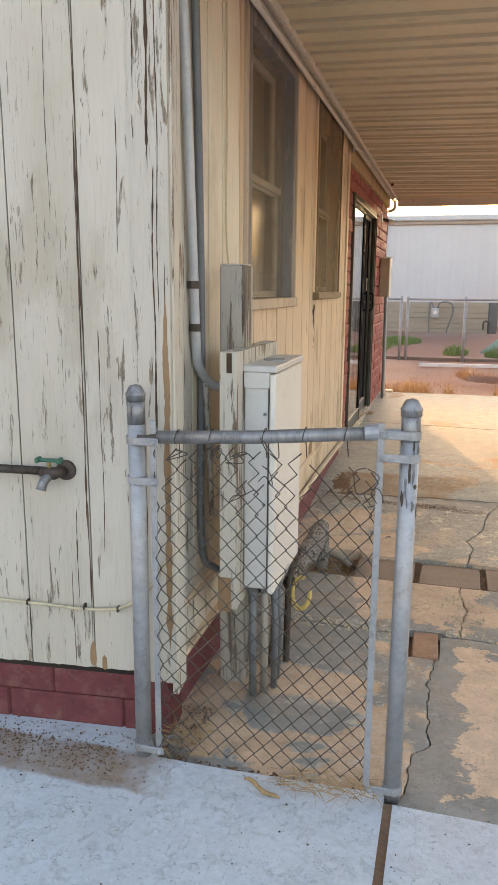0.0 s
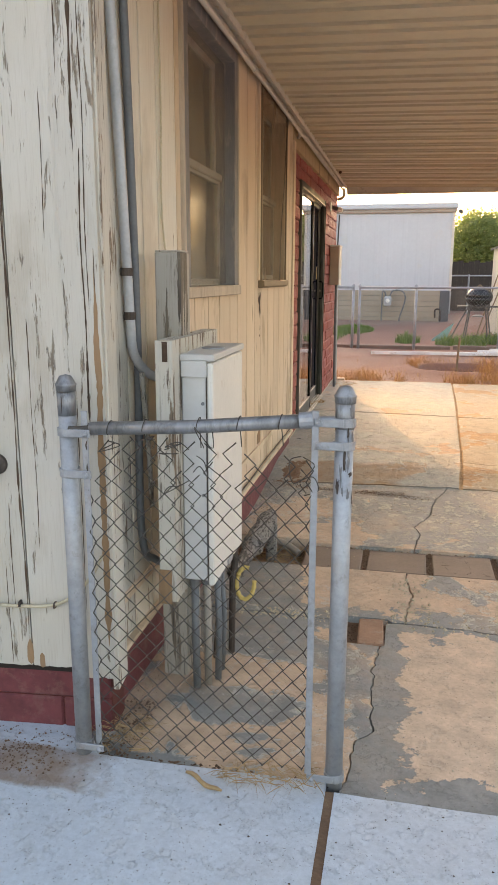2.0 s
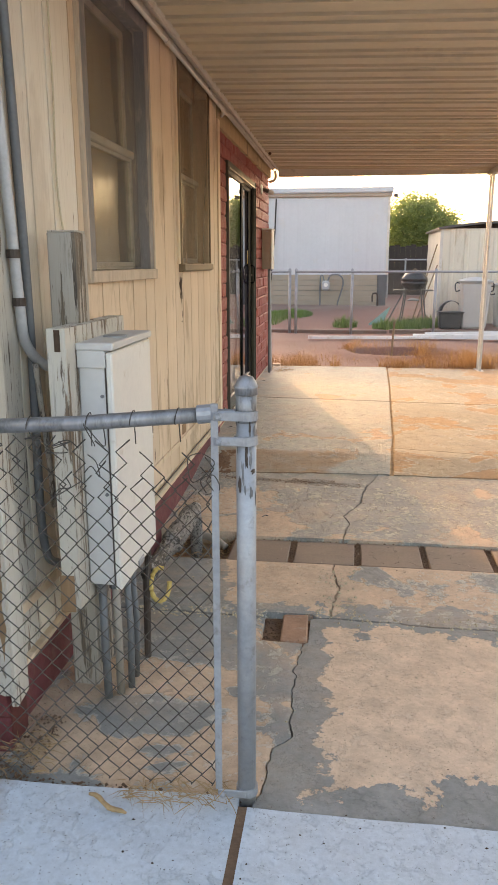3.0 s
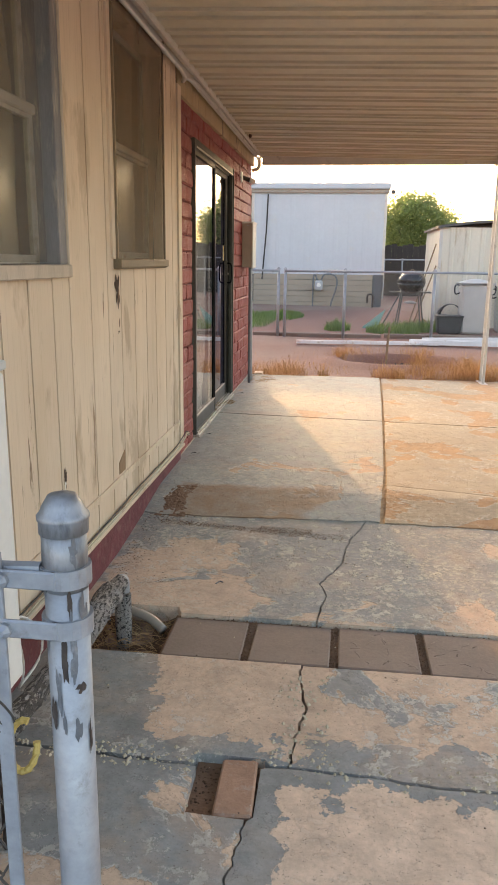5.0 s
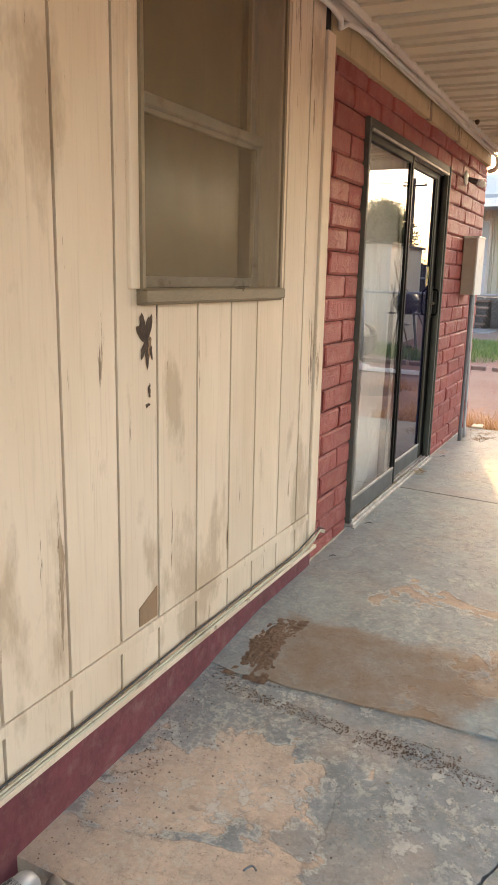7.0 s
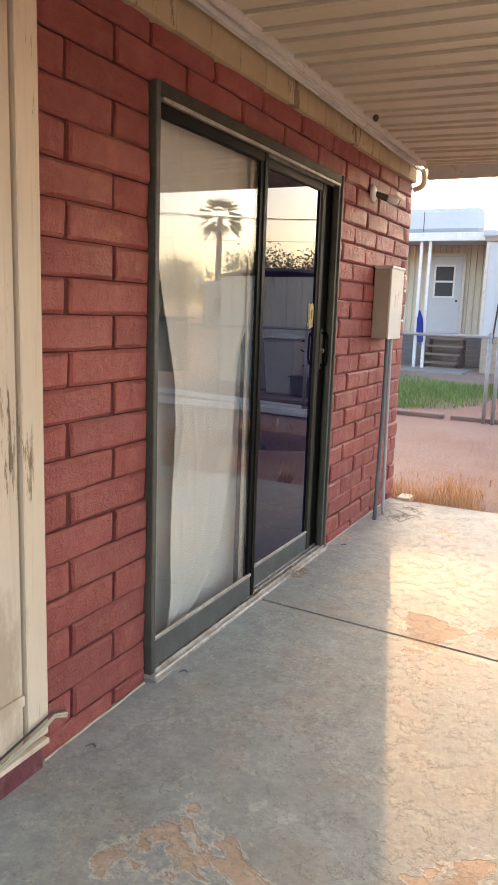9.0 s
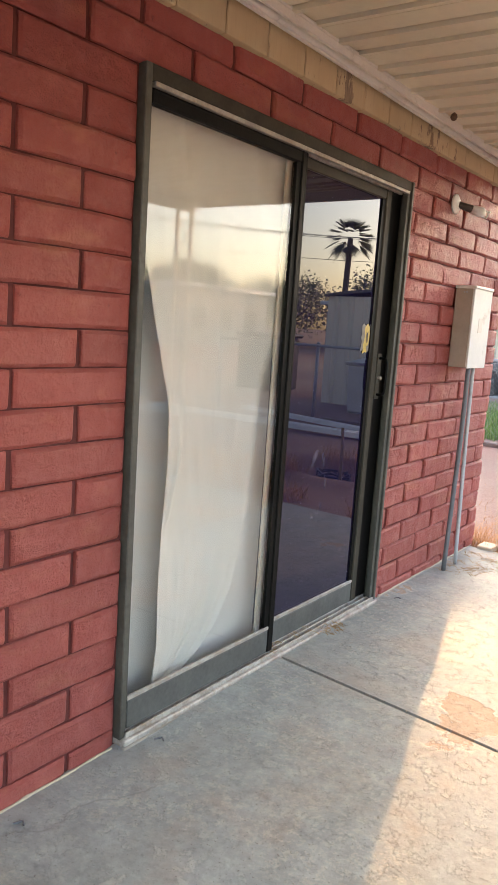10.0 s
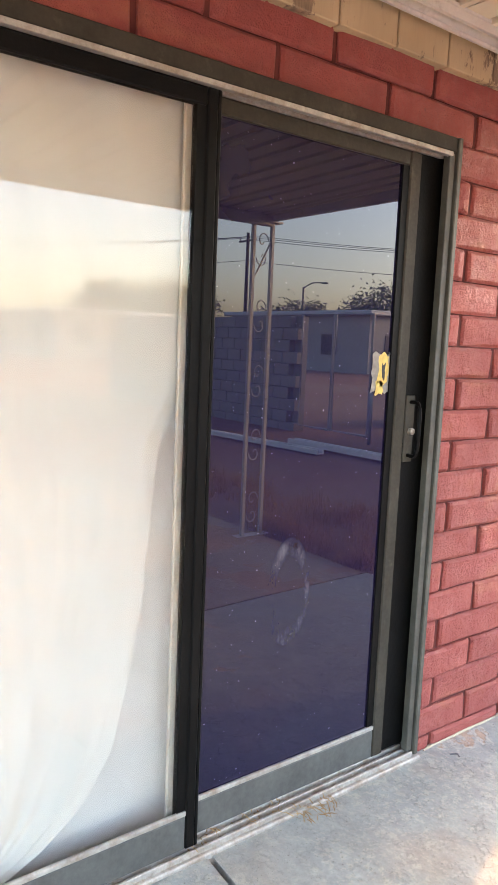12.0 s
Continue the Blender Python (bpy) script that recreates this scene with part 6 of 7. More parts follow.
for k, (x, y) in enumerate(((-0.79, 6.0), (-0.785, 6.55), (-0.78, 8.36), (-0.3, 4.15))):
    tagged(part("bent_nail", T(bend([(x, y, floor_z(x, y) + 0.006), (x + 0.014, y + 0.02, floor_z(x, y) + 0.010), (x + 0.03, y + 0.012, floor_z(x, y) + 0.010)], 4), 0.003, 6), "zinc_dark"), "bent scrap of metal strip at the wall's foot", "scrap", "metal scraps")

# ---- the yard ----
def yard_z(x, y):
    return ground_z(x, y)


def blades(name, label, spots, count, height, width, mat, seed, lean=0.5):
    rnd = random.Random(seed)
    bm = bmesh.new()
    for _ in range(count):
        cx_, cy_, rx, ry = rnd.choice(spots)
        a, r = rnd.uniform(0, math.tau), math.sqrt(rnd.random())
        x, y = cx_ + rx * r * math.cos(a), cy_ + ry * r * math.sin(a)
        h = height * rnd.uniform(0.35, 1.2) * (1.15 - 0.6 * r)
        z = yard_z(x, y) - 0.01
        b = rnd.uniform(0, math.tau)
        t = Vector((math.cos(b), math.sin(b), 0)) * h * lean * rnd.random()
        s = Vector((-math.sin(b + 0.6), math.cos(b + 0.6), 0)) * width * rnd.uniform(0.6, 1.3)
        p = Vector((x, y, z))
        m = p + t * 0.4 + Vector((0, 0, h * 0.6))
        q = p + t + Vector((0, 0, h))
        v = [bm.verts.new(c) for c in (p - s, p + s, m + s * 0.7, m - s * 0.7, q)]
        bm.faces.new((v[0], v[1], v[2], v[3]))
        bm.faces.new((v[3], v[2], v[4]))
    return tagged(part(name, bm, mat), label, "grass", "", "stuff")


weed_rnd = random.Random(77)
tufts = []
for cx_, cy_, rx, ry, count in ((-0.45, 9.98, 0.5, 0.25, 9), (1.55, 10.3, 0.42, 0.5, 20), (2.6, 10.3, 0.8, 0.5, 14), (3.6, 10.4, 0.7, 0.5, 10), (0.5, 9.85, 0.9, 0.12, 8), (0.8, 11.6, 0.6, 0.25, 8)):
    for _ in range(count):
        s_ = weed_rnd.uniform(0.06, 0.26)
        tufts.append((cx_ + weed_rnd.uniform(-rx, rx), cy_ + weed_rnd.uniform(-ry, ry), s_, s_))
blades("dry_weeds", "orange dry weeds in tufts at the edge of the patio", tufts, 11000, 0.23, 0.0014, "weed", 20, 1.3)
blades("sparse_weeds", "thin dry stalks scattered over the bare yard", [(0.5, 11.5, 3.5, 1.8), (-0.4, 10.4, 0.8, 0.6)], 900, 0.09, 0.002, "weed", 21, 1.0)
blades("grass_patch", "green grass behind the far fence", [(-2.6, 16.8, 1.3, 1.7), (-3.4, 17.5, 2.2, 1.6), (-2.2, 18.2, 1.4, 1.2), (-4.6, 19.0, 2.5, 1.6), (-1.2, 18.6, 0.5, 0.7), (-3.6, 15.6, 1.6, 0.5)], 16000, 0.17, 0.007, "grass", 22, 0.7)
blades("grass_tuft", "green weeds growing along the shed and fence", [(1.55, 15.9, 0.45, 0.35), (1.9, 16.2, 0.35, 0.4), (0.95, 15.6, 0.3, 0.25), (1.25, 15.5, 0.4, 0.3), (0.1, 15.9, 0.25, 0.3)], 2600, 0.26, 0.006, "grass", 23, 0.6)

# channels of white metal lying on the ground
def channel(a, b, w_, h_, label):
    a, b = Vector(a), Vector(b)
    d = (b - a).normalized()
    s = Vector((-d.y, d.x, 0)) * w_ / 2
    up = Vector((0, 0, 1))
    bm = bmesh.new()
    prof = [(-1, 0), (-1, h_), (-0.7, h_), (-0.7, 0.012), (0.7, 0.012), (0.7, h_), (1, h_), (1, 0)]
    ends = [[bm.verts.new(p + s * u + up * z) for u, z in prof] for p in (a, b)]
    for k in range(8):
        bm.faces.new((ends[0][k], ends[0][(k + 1) % 8], ends[1][(k + 1) % 8], ends[1][k]))
    bm.faces.new(ends[0])
    bm.faces.new(ends[1][::-1])
    return tagged(part("metal_channel", bm, "white_metal"), label, "metal beam", "channels lying in the yard")


channel((-0.52, 13.15, 0.11), (1.75, 13.35, 0.11), 0.10, 0.05, "long white metal channel lying on red earth")
channel((1.30, 13.45, 0.11), (5.6, 13.25, 0.12), 0.16, 0.07, "long white metal channel lying on red earth")
channel((1.55, 13.80, 0.12), (4.6, 14.35, 0.14), 0.12, 0.06, "white metal channel lying along the fence")
channel((4.6, 12.9, 0.11), (8.4, 12.6, 0.11), 0.14, 0.06, "white metal channel lying in the dirt yard")
for k, (a, b) in enumerate((((-6.0, 14.62), (-1.5, 14.58)), ((-1.4, 14.60), (0.9, 14.58)), ((0.95, 14.62), (3.2, 14.60)))):
    z = yard_z((a[0] + b[0]) / 2, 14.6)
    bm = B(-(b[0] - a[0]) / 2, (b[0] - a[0]) / 2, -0.06, 0.06, -0.03, 0.075, bevel=0.012)
    o = tagged(part("edging_timber", bm, "timber"), "weathered timber edging under the fence", "timber", "edging timbers")
    o.matrix_world = pose((a[0] + b[0]) / 2, (a[1] + b[1]) / 2, z, 0, 0, random.uniform(-0.6, 0.6))
tagged(part("stake", T([(0.79, 10.95, 0.03), (0.80, 10.96, 0.33), (0.815, 10.96, 0.58)], [0.018, 0.016, 0.016], 7), "tool_wood"), "thin wooden stake standing in the yard", "stake")
coil = [(1.15 + 0.20 * math.cos(a) + 0.02 * math.sin(3 * a), 11.45 + 0.12 * math.sin(a), -0.02 + 0.012 * (k % 5) + 0.015 * math.sin(a * 2.3)) for k, a in enumerate([i * 0.35 for i in range(70)])]
tagged(part("hose_coil", T(coil, 0.011, 6), "black_plastic"), "coil of black hose lying in a shallow pit", "hose")


# ---- the far fence ----
FENCE_Y, FENCE_TOP = 14.42, 1.235


def fence_run(x0, x1, posts, label):
    e = thing("chain_link_fence", label, "fence", "yard fences")
    part("top_rail", T([(x0, FENCE_Y, FENCE_TOP), (x1, FENCE_Y, FENCE_TOP)], 0.021, 10), "zinc", e, "", True)
    for x in posts:
        p = part("post", T([(x, FENCE_Y + 0.03, 0.0), (x, FENCE_Y + 0.03, FENCE_TOP + 0.03)], 0.027, 10), "zinc", e, "", True)
        part("cap", lathe(bmesh.new(), (x, FENCE_Y + 0.03, FENCE_TOP + 0.03), [(0.032, -0.02), (0.03, 0.01), (0.012, 0.03)], 10), "zinc", p)
    bm = bmesh.new()
    n = int((x1 - x0) / 0.031)
    rows = 34
    for k in range(n):
        xa = x0 + 0.031 * (k + 0.5)
        prev = None
        for i in range(rows + 1):
            s = 1 if (i + k) % 2 else -1
            c = Vector((xa + s * 0.0160, FENCE_Y - 0.03 + 0.003 * s, 0.15 + i * (FENCE_TOP - 0.11) / rows))
            ring = [bm.verts.new(c + Vector(q) * 0.0013) for q in ((1, 0, 0), (-0.5, 0.87, 0.3), (-0.5, -0.87, -0.3))]
            if prev:
                for j in range(3):
                    bm.faces.new((prev[j], prev[(j + 1) % 3], ring[(j + 1) % 3], ring[j]))
            prev = ring
    m = part("mesh", bm, "far_wire", e, "chain-link wire")
    m["kind"] = "stuff"
    return e


fence_run(-0.83, 5.2, (-0.83, 0.22, 1.75, 3.28, 5.2), "chain-link yard fence on galvanised posts")
fence_run(-7.0, -0.95, (-0.95, -3.0, -5.0, -7.0), "chain-link yard fence beside grass")


# ---- mobile homes beyond the fence ----
def ribbed(bm, x0, x1, y, z0, z1, pitch, depth):
    """A wall facing -y with shallow upright ribs."""
    xs = []
    x = x0
    while x < x1:
        xs += [(x, 0.0), (min(x + pitch * 0.62, x1), 0.0), (min(x + pitch * 0.72, x1), -depth), (min(x + pitch * 0.9, x1), -depth)]
        x += pitch
    xs.append((x1, 0.0))
    vs = [[bm.verts.new((px, y + d, z)) for px, d in xs] for z in (z0, z1)]
    for i in range(len(xs) - 1):
        if xs[i + 1][0] - xs[i][0] > 1e-5:
            bm.faces.new((vs[0][i], vs[0][i + 1], vs[1][i + 1], vs[1][i]))
    return bm


def trailer_end():
    e = thing("mobile_home", "pale mobile home end wall with flat roof and tan skirting", "mobile home")
    x0, x1, y, z0, z1 = -2.42, 1.26, 22.5, 1.06, 3.25
    part("wall", box(ribbed(bmesh.new(), x0, x1, y - 0.01, z0, z1, 0.40, 0.004), x0, x1, y, y + 14, z0, z1), "trailer_wall", e)
    r = part("roof", B(x0 - 0.10, x1 + 0.10, y - 0.12, y + 14.1, z1 + 0.08, z1 + 0.24, bevel=0.03), "trailer_wall", e)
    part("roof_trim", B(x0 - 0.06, x1 + 0.06, y - 0.07, y + 14, z1 - 0.02, z1 + 0.08, bevel=0.01), "cabinet_tan", r, "faded pinkish trim band")
    part("corner_trim", B(x1 - 0.05, x1 + 0.02, y - 0.035, y + 0.03, z0, z1), "trim_metal", e)
    part("corner_trim", B(x0 - 0.02, x0 + 0.05, y - 0.035, y + 0.03, z0, z1), "trim_metal", e)
    for k in range(6):
        part("skirt_panel", B(x0 + 0.05, x1 - 0.28, y - 0.02 - 0.006 * (k % 2), y + 0.05, 0.15 + 0.152 * k, 0.295 + 0.152 * k, bevel=0.006), "skirt", e)
    part("skirt_panel", B(x1 - 0.26, x1 - 0.02, y - 0.03, y + 0.05, 0.12, z0 - 0.01), "skirt_dark", e)
    part("underbody", B(x0 + 0.05, x1 - 0.05, y + 0.05, y + 14, 0.1, z0), "skirt_dark", e)
    part("flood_lamp", B(x1 + 0.10, x1 + 0.22, y - 0.1, y, z1 - 0.05, z1 + 0.06, bevel=0.02), "dark_metal", e)
    part("rooftop_box", B(-0.8, -0.4, y + 4, y + 4.6, z1 + 0.24, z1 + 0.45, bevel=0.03), "trailer_wall", e)
    for k in range(6):
        x = x0 + 0.25 + k * 0.62
        part("tree_scrap", T([(x, y + 0.02, z1 + 0.22), (x + 0.02, y, z1 + 0.26)], 0.012, 5), "straw", e)
    return e


trailer_end()


def gas_meter(x, y):
    e = thing("gas_meter", "grey gas meter with bent pipes by the skirting", "gas meter")
    z = yard_z(x, y)
    part("body", B(x - 0.11, x + 0.11, y - 0.1, y + 0.06, z + 0.42, z + 0.70, bevel=0.04), "conduit", e)
    part("dial", lathe(bmesh.new(), (x, y - 0.1, z + 0.58), [(0.06, 0), (0.055, -0.02)], 14, "y"), "lamp_white", e)
    part("pipe", T(bend([(x - 0.16, y, z - 0.05), (x - 0.16, y, z + 0.75), (x - 0.10, y, z + 0.84), (x - 0.05, y, z + 0.70)], 5), 0.022, 8), "conduit_dark", e)
    part("pipe", T(bend([(x + 0.06, y, z + 0.70), (x + 0.15, y, z + 0.86), (x + 0.42, y, z + 0.84), (x + 0.50, y, z + 0.6), (x + 0.36, y, z + 0.1), (x + 0.36, y, z - 0.05)], 5), 0.022, 8), "conduit_dark", e)
    return e


gas_meter(-0.50, 22.25)
tagged(part("gas_stub", T(bend([(1.0, 22.2, 0.15), (1.0, 22.2, 0.5), (0.86, 22.2, 0.52), (0.86, 22.3, 0.3)], 4), 0.025, 8), "iron"), "short dark pipe stub by the skirting", "pipe")
tagged(part("downpipe", T([(-1.98, 22.42, 3.2), (-2.02, 22.42, 2.2), (-2.12, 22.40, 0.9)], 0.02, 8), "dark_cable"), "dark service cable hanging down the pale wall", "cable")


def long_home():
    e = thing("mobile_home", "cream mobile home with ribbed siding, porch awning and dark skirting", "mobile home")
    x0, x1, y, z0, z1 = -14.0, -2.43, 24.4, 1.02, 3.55
    part("wall", box(ribbed(bmesh.new(), x0, x1, y - 0.01, z0, z1, 0.16, 0.03), x0, x1, y, y + 4, z0, z1), "trailer_cream", e)
    part("roof", B(x0, x1 + 0.1, y - 0.15, y + 4.1, z1, z1 + 0.10, bevel=0.02), "trailer_wall", e)
    aw = part("awning", B(-9.5, -2.2, 22.6, y, 3.33, 3.43, bevel=0.01), "trailer_wall", e, "white porch awning")
    part("fascia", B(-9.5, -2.2, 22.55, 22.60, 3.26, 3.45, bevel=0.01), "white_metal", aw)
    for x in (-4.0, -3.79):
        part("porch_post", B(x - 0.035, x + 0.035, 22.65, 22.72, 0.1, 3.30), "white_metal", e)
    part("porch_post", B(-8.5, -8.43, 22.65, 22.72, 0.1, 3.30), "white_metal", e)
    d = part("door", B(-4.20, -3.30, y - 0.07, y - 0.03, 1.05, 3.05, bevel=0.01), "trailer_wall", e, "pale door with a small window")
    part("door_frame", box(box(B(-4.28, -4.20, y - 0.08, y - 0.02, 1.0, 3.13), -3.30, -3.22, y - 0.08, y - 0.02, 1.0, 3.13), -4.20, -3.30, y - 0.08, y - 0.02, 3.05, 3.13), "trim_metal", d)
    part("window", B(-3.98, -3.52, y - 0.085, y - 0.07, 2.02, 2.78, bevel=0.005), "bin_dark", d, "dark window pane")
    part("window_frame", box(box(box(box(B(-4.03, -3.98, y - 0.09, y - 0.07, 1.97, 2.83), -3.52, -3.47, y - 0.09, y - 0.07, 1.97, 2.83), -3.98, -3.52, y - 0.09, y - 0.07, 1.97, 2.02), -3.98, -3.52, y - 0.09, y - 0.07, 2.78, 2.83), -3.98, -3.52, y - 0.095, y - 0.086, 2.37, 2.42), "white_metal", d)
    part("knob", lathe(bmesh.new(), (-3.40, y - 0.07, 1.9), [(0.03, 0), (0.03, -0.05)], 8, "y"), "iron", d)
    for k in range(7):
        part("skirt_panel", B(x0, x1, y - 0.05 - 0.008 * (k % 2), y - 0.01, 0.12 + 0.128 * k, 0.245 + 0.128 * k, bevel=0.006), "skirt_dark", e)
    return e


long_home()
steps = thing("porch_steps", "dark wooden porch steps with open treads", "steps")
for k in range(4):
    part("tread", B(-3.98, -3.05, 23.2 + 0.28 * k, 23.48 + 0.28 * k, 0.30 + 0.2 * k, 0.35 + 0.2 * k, bevel=0.008), "timber", steps)
for x in (-3.98, -3.10):
    bm = bmesh.new()
    for k in range(4):
        box(bm, x, x + 0.05, 23.2 + 0.28 * k, 23.48 + 0.28 * k, 0.1, 0.30 + 0.2 * k)
    part("stringer", bm, "wood_dark", steps)
tagged(part("concrete_pad", B(-4.8, -2.6, 21.6, 23.2, 0.08, 0.22, bevel=0.01), "cinder"), "low concrete pad before the steps", "pad")
cool = thing("evaporative_cooler", "pale blue-white rooftop cooler housing", "air cooler")
part("housing", B(-5.2, -2.9, 24.5, 26.2, 3.65, 4.30, bevel=0.12), "trailer_wall", cool)
part("seam", B(-4.45, -4.43, 24.49, 24.50, 3.70, 4.2), "dark_metal", cool)
tagged(part("folded_umbrella", T([(-3.84, 22.5, 0.86), (-3.85, 22.5, 1.1), (-3.87, 22.5, 1.4), (-3.90, 22.5, 1.62)], [0.07, 0.09, 0.07, 0.015], 9, wobble=0.12), "blue"), "blue cloth umbrella folded against the porch post", "umbrella")
tagged(part("black_heap", lathe(bmesh.new(), (-5.2, 22.2, 0.15), [(0.45, 0), (0.42, 0.35), (0.3, 0.62), (0.05, 0.75)], 12), "black_plastic"), "black covered heap on the grass by the porch", "cover")
dolly = thing("hand_truck", "dark hand truck leaning on the trailer", "hand truck")
for dx in (0.0, 0.10):
    part("rail", T(bend([(-2.60 + dx, 23.9, 0.15), (-2.50 + dx, 24.1, 1.1), (-2.46 + dx, 24.15, 1.4), (-2.30 + dx, 24.05, 1.46)], 4), 0.018, 6), "dark_metal", dolly)
for z in (0.5, 0.9, 1.2):
    part("rung", T([(-2.56, 24.0, z), (-2.42, 24.0, z)], 0.014, 6), "dark_metal", dolly)


# ---- the shed corner ----
def shed():
    e = thing("shed", "rust-streaked white sheet-metal shed with shallow roof", "shed")
    x0, x1, y0_, y1_, z0_, z1_ = 2.08, 4.62, 16.9, 19.5, 0.08, 2.10
    w_ = part("wall", ribbed(bmesh.new(), x0, x1, y0_, z0_, z1_, 0.30, 0.02), "shed_wall", e)
    part("wall", B(x0, x0 + 0.03, y0_ + 0.001, y1_, z0_, z1_ + 0.02), "shed_wall", e)
    part("wall", B(x1 - 0.03, x1, y0_ + 0.001, y1_, z0_, z1_), "shed_wall", e)
    part("wall", B(x0 + 0.03, x1 - 0.03, y1_ - 0.03, y1_, z0_, z1_), "shed_wall", e)
    part("roof", grid(bmesh.new(), 12, 2, lambda u, v: (x0 - 0.06 + (x1 - x0 + 0.12) * u, y0_ - 0.08 + (y1_ - y0_ + 0.16) * v, z1_ + 0.03 + 0.12 * math.sin(u * math.pi)), 0.05), "dark_metal", e, "dark arched sheet roof")
    part("corner_trim", B(x0 - 0.012, x0 + 0.05, y0_ - 0.03, y0_ - 0.021, z0_, z1_), "trim_metal", e)
    return e


shed()


def bin_(x, y, w_, h_, mat, label, handle="black_plastic"):
    e = thing("trash_can", label, "trash can", "bins by the shed")
    z = yard_z(x, y)
    bm = bmesh.new()
    box(bm, x - w_ / 2, x + w_ / 2, y - w_ / 2, y + w_ / 2, z, z + h_, bevel=0.04)
    for v in bm.verts:
        k = 0.80 + 0.20 * (v.co.z - z) / h_
        v.co.x, v.co.y = x + (v.co.x - x) * k, y + (v.co.y - y) * k
    part("body", bm, mat, e)
    part("rim", B(x - w_ / 2 - 0.02, x + w_ / 2 + 0.02, y - w_ / 2 - 0.02, y + w_ / 2 + 0.02, z + h_ - 0.02, z + h_ + 0.03, bevel=0.015), mat, e)
    part("lid", grid(bmesh.new(), 8, 8, lambda u, v: (x + (u - 0.5) * (w_ + 0.04), y + (v - 0.5) * (w_ + 0.04), z + h_ + 0.03 + 0.07 * math.sin(u * math.pi) * math.sin(v * math.pi)), 0.03), mat, e)
    for s in (-1, 1):
        part("handle", T(bend([(x + s * (w_ / 2), y, z + h_ - 0.02), (x + s * (w_ / 2 + 0.08), y, z + h_ - 0.03), (x + s * (w_ / 2 + 0.07), y, z + h_ - 0.18), (x + s * (w_ / 2 - 0.02), y, z + h_ - 0.16)], 4), 0.014, 6), handle, e)
    return e


bin_(2.66, 15.75, 0.58, 0.92, "bin_grey", "pale grey plastic trash can with domed lid")
bin_(3.36, 16.15, 0.46, 0.84, "bin_grey", "square pale grey plastic bin with black handles")
def storage_tub(x, y):
    e = thing("storage_tub", "dark green plastic tub with a rolled rim beside the bins", "tub")
    z = yard_z(x, y)
    bm = B(x - 0.24, x + 0.24, y - 0.18, y + 0.18, z, z + 0.33, bevel=0.03)
    for v in bm.verts:
        k = 0.86 + 0.14 * (v.co.z - z) / 0.33
        v.co.x, v.co.y = x + (v.co.x - x) * k, y + (v.co.y - y) * k
    part("body", bm, "bin_dark", e)
    part("rim", B(x - 0.255, x + 0.255, y - 0.195, y + 0.195, z + 0.315, z + 0.345, bevel=0.012), "bin_dark", e)
    return e


storage_tub(2.20, 15.62)


def black_hood(x, y):
    """A round-topped plastic cover standing on its edge, open in front."""
    z = yard_z(x, y)
    bm = bmesh.new()
    outer = [(0.24 * math.cos(k / 18 * math.pi), 0.30 + 0.24 * math.sin(k / 18 * math.pi)) for k in range(19)]
    outer = [(0.24, 0.0)] + outer + [(-0.24, 0.0)]
    rings = [[bm.verts.new((x + px * f, y + dy, z + pz * (0.94 + 0.06 * f))) for px, pz in outer] for f, dy in ((1.0, 0.0), (1.0, 0.26), (0.90, 0.26), (0.90, 0.012), (0.78, 0.0))]
    rings.append(rings[0])
    for q, w_ in zip(rings, rings[1:]):
        for k in range(len(outer) - 1):
            bm.faces.new((q[k], q[k + 1], w_[k + 1], w_[k]))
    return tagged(part("plastic_hood", bm, "black_plastic", None, "", True), "black round-topped plastic hood standing behind the tub", "cover")


black_hood(2.26, 15.9)


def grill():
    e = thing("kettle_grill", "black kettle grill on thin legs with side trays", "grill")
    x, y, z = 1.52, 16.35, yard_z(1.5, 16.3)
    part("bowl", lathe(bmesh.new(), (x, y, z + 0.72), [(0.05, 0), (0.20, 0.05), (0.27, 0.14), (0.28, 0.2)], 18), "enamel", e, "", True)
    part("lid", lathe(bmesh.new(), (x, y, z + 0.92), [(0.285, 0), (0.27, 0.08), (0.19, 0.17), (0.06, 0.21)], 18), "enamel", e, "", True)
    part("lid_handle", T(bend([(x - 0.06, y - 0.05, z + 1.12), (x, y - 0.07, z + 1.18), (x + 0.06, y - 0.05, z + 1.12)], 4), 0.012, 6), "tool_wood", e)
    part("ash_catcher", lathe(bmesh.new(), (x, y, z + 0.52), [(0.11, 0), (0.13, 0.02), (0.05, 0.05)], 14), "zinc", e)
    for a in (0.4, 2.3, 3.6, 5.4):
        part("leg", T([(x + 0.20 * math.cos(a), y + 0.2 * math.sin(a), z + 0.78), (x + 0.33 * math.cos(a), y + 0.3 * math.sin(a), z)], 0.014, 6), "dark_metal", e)
    part("tray", B(x - 0.42, x + 0.40, y - 0.05, y + 0.2, z + 0.72, z + 0.75, bevel=0.006), "dark_metal", e)
    return e


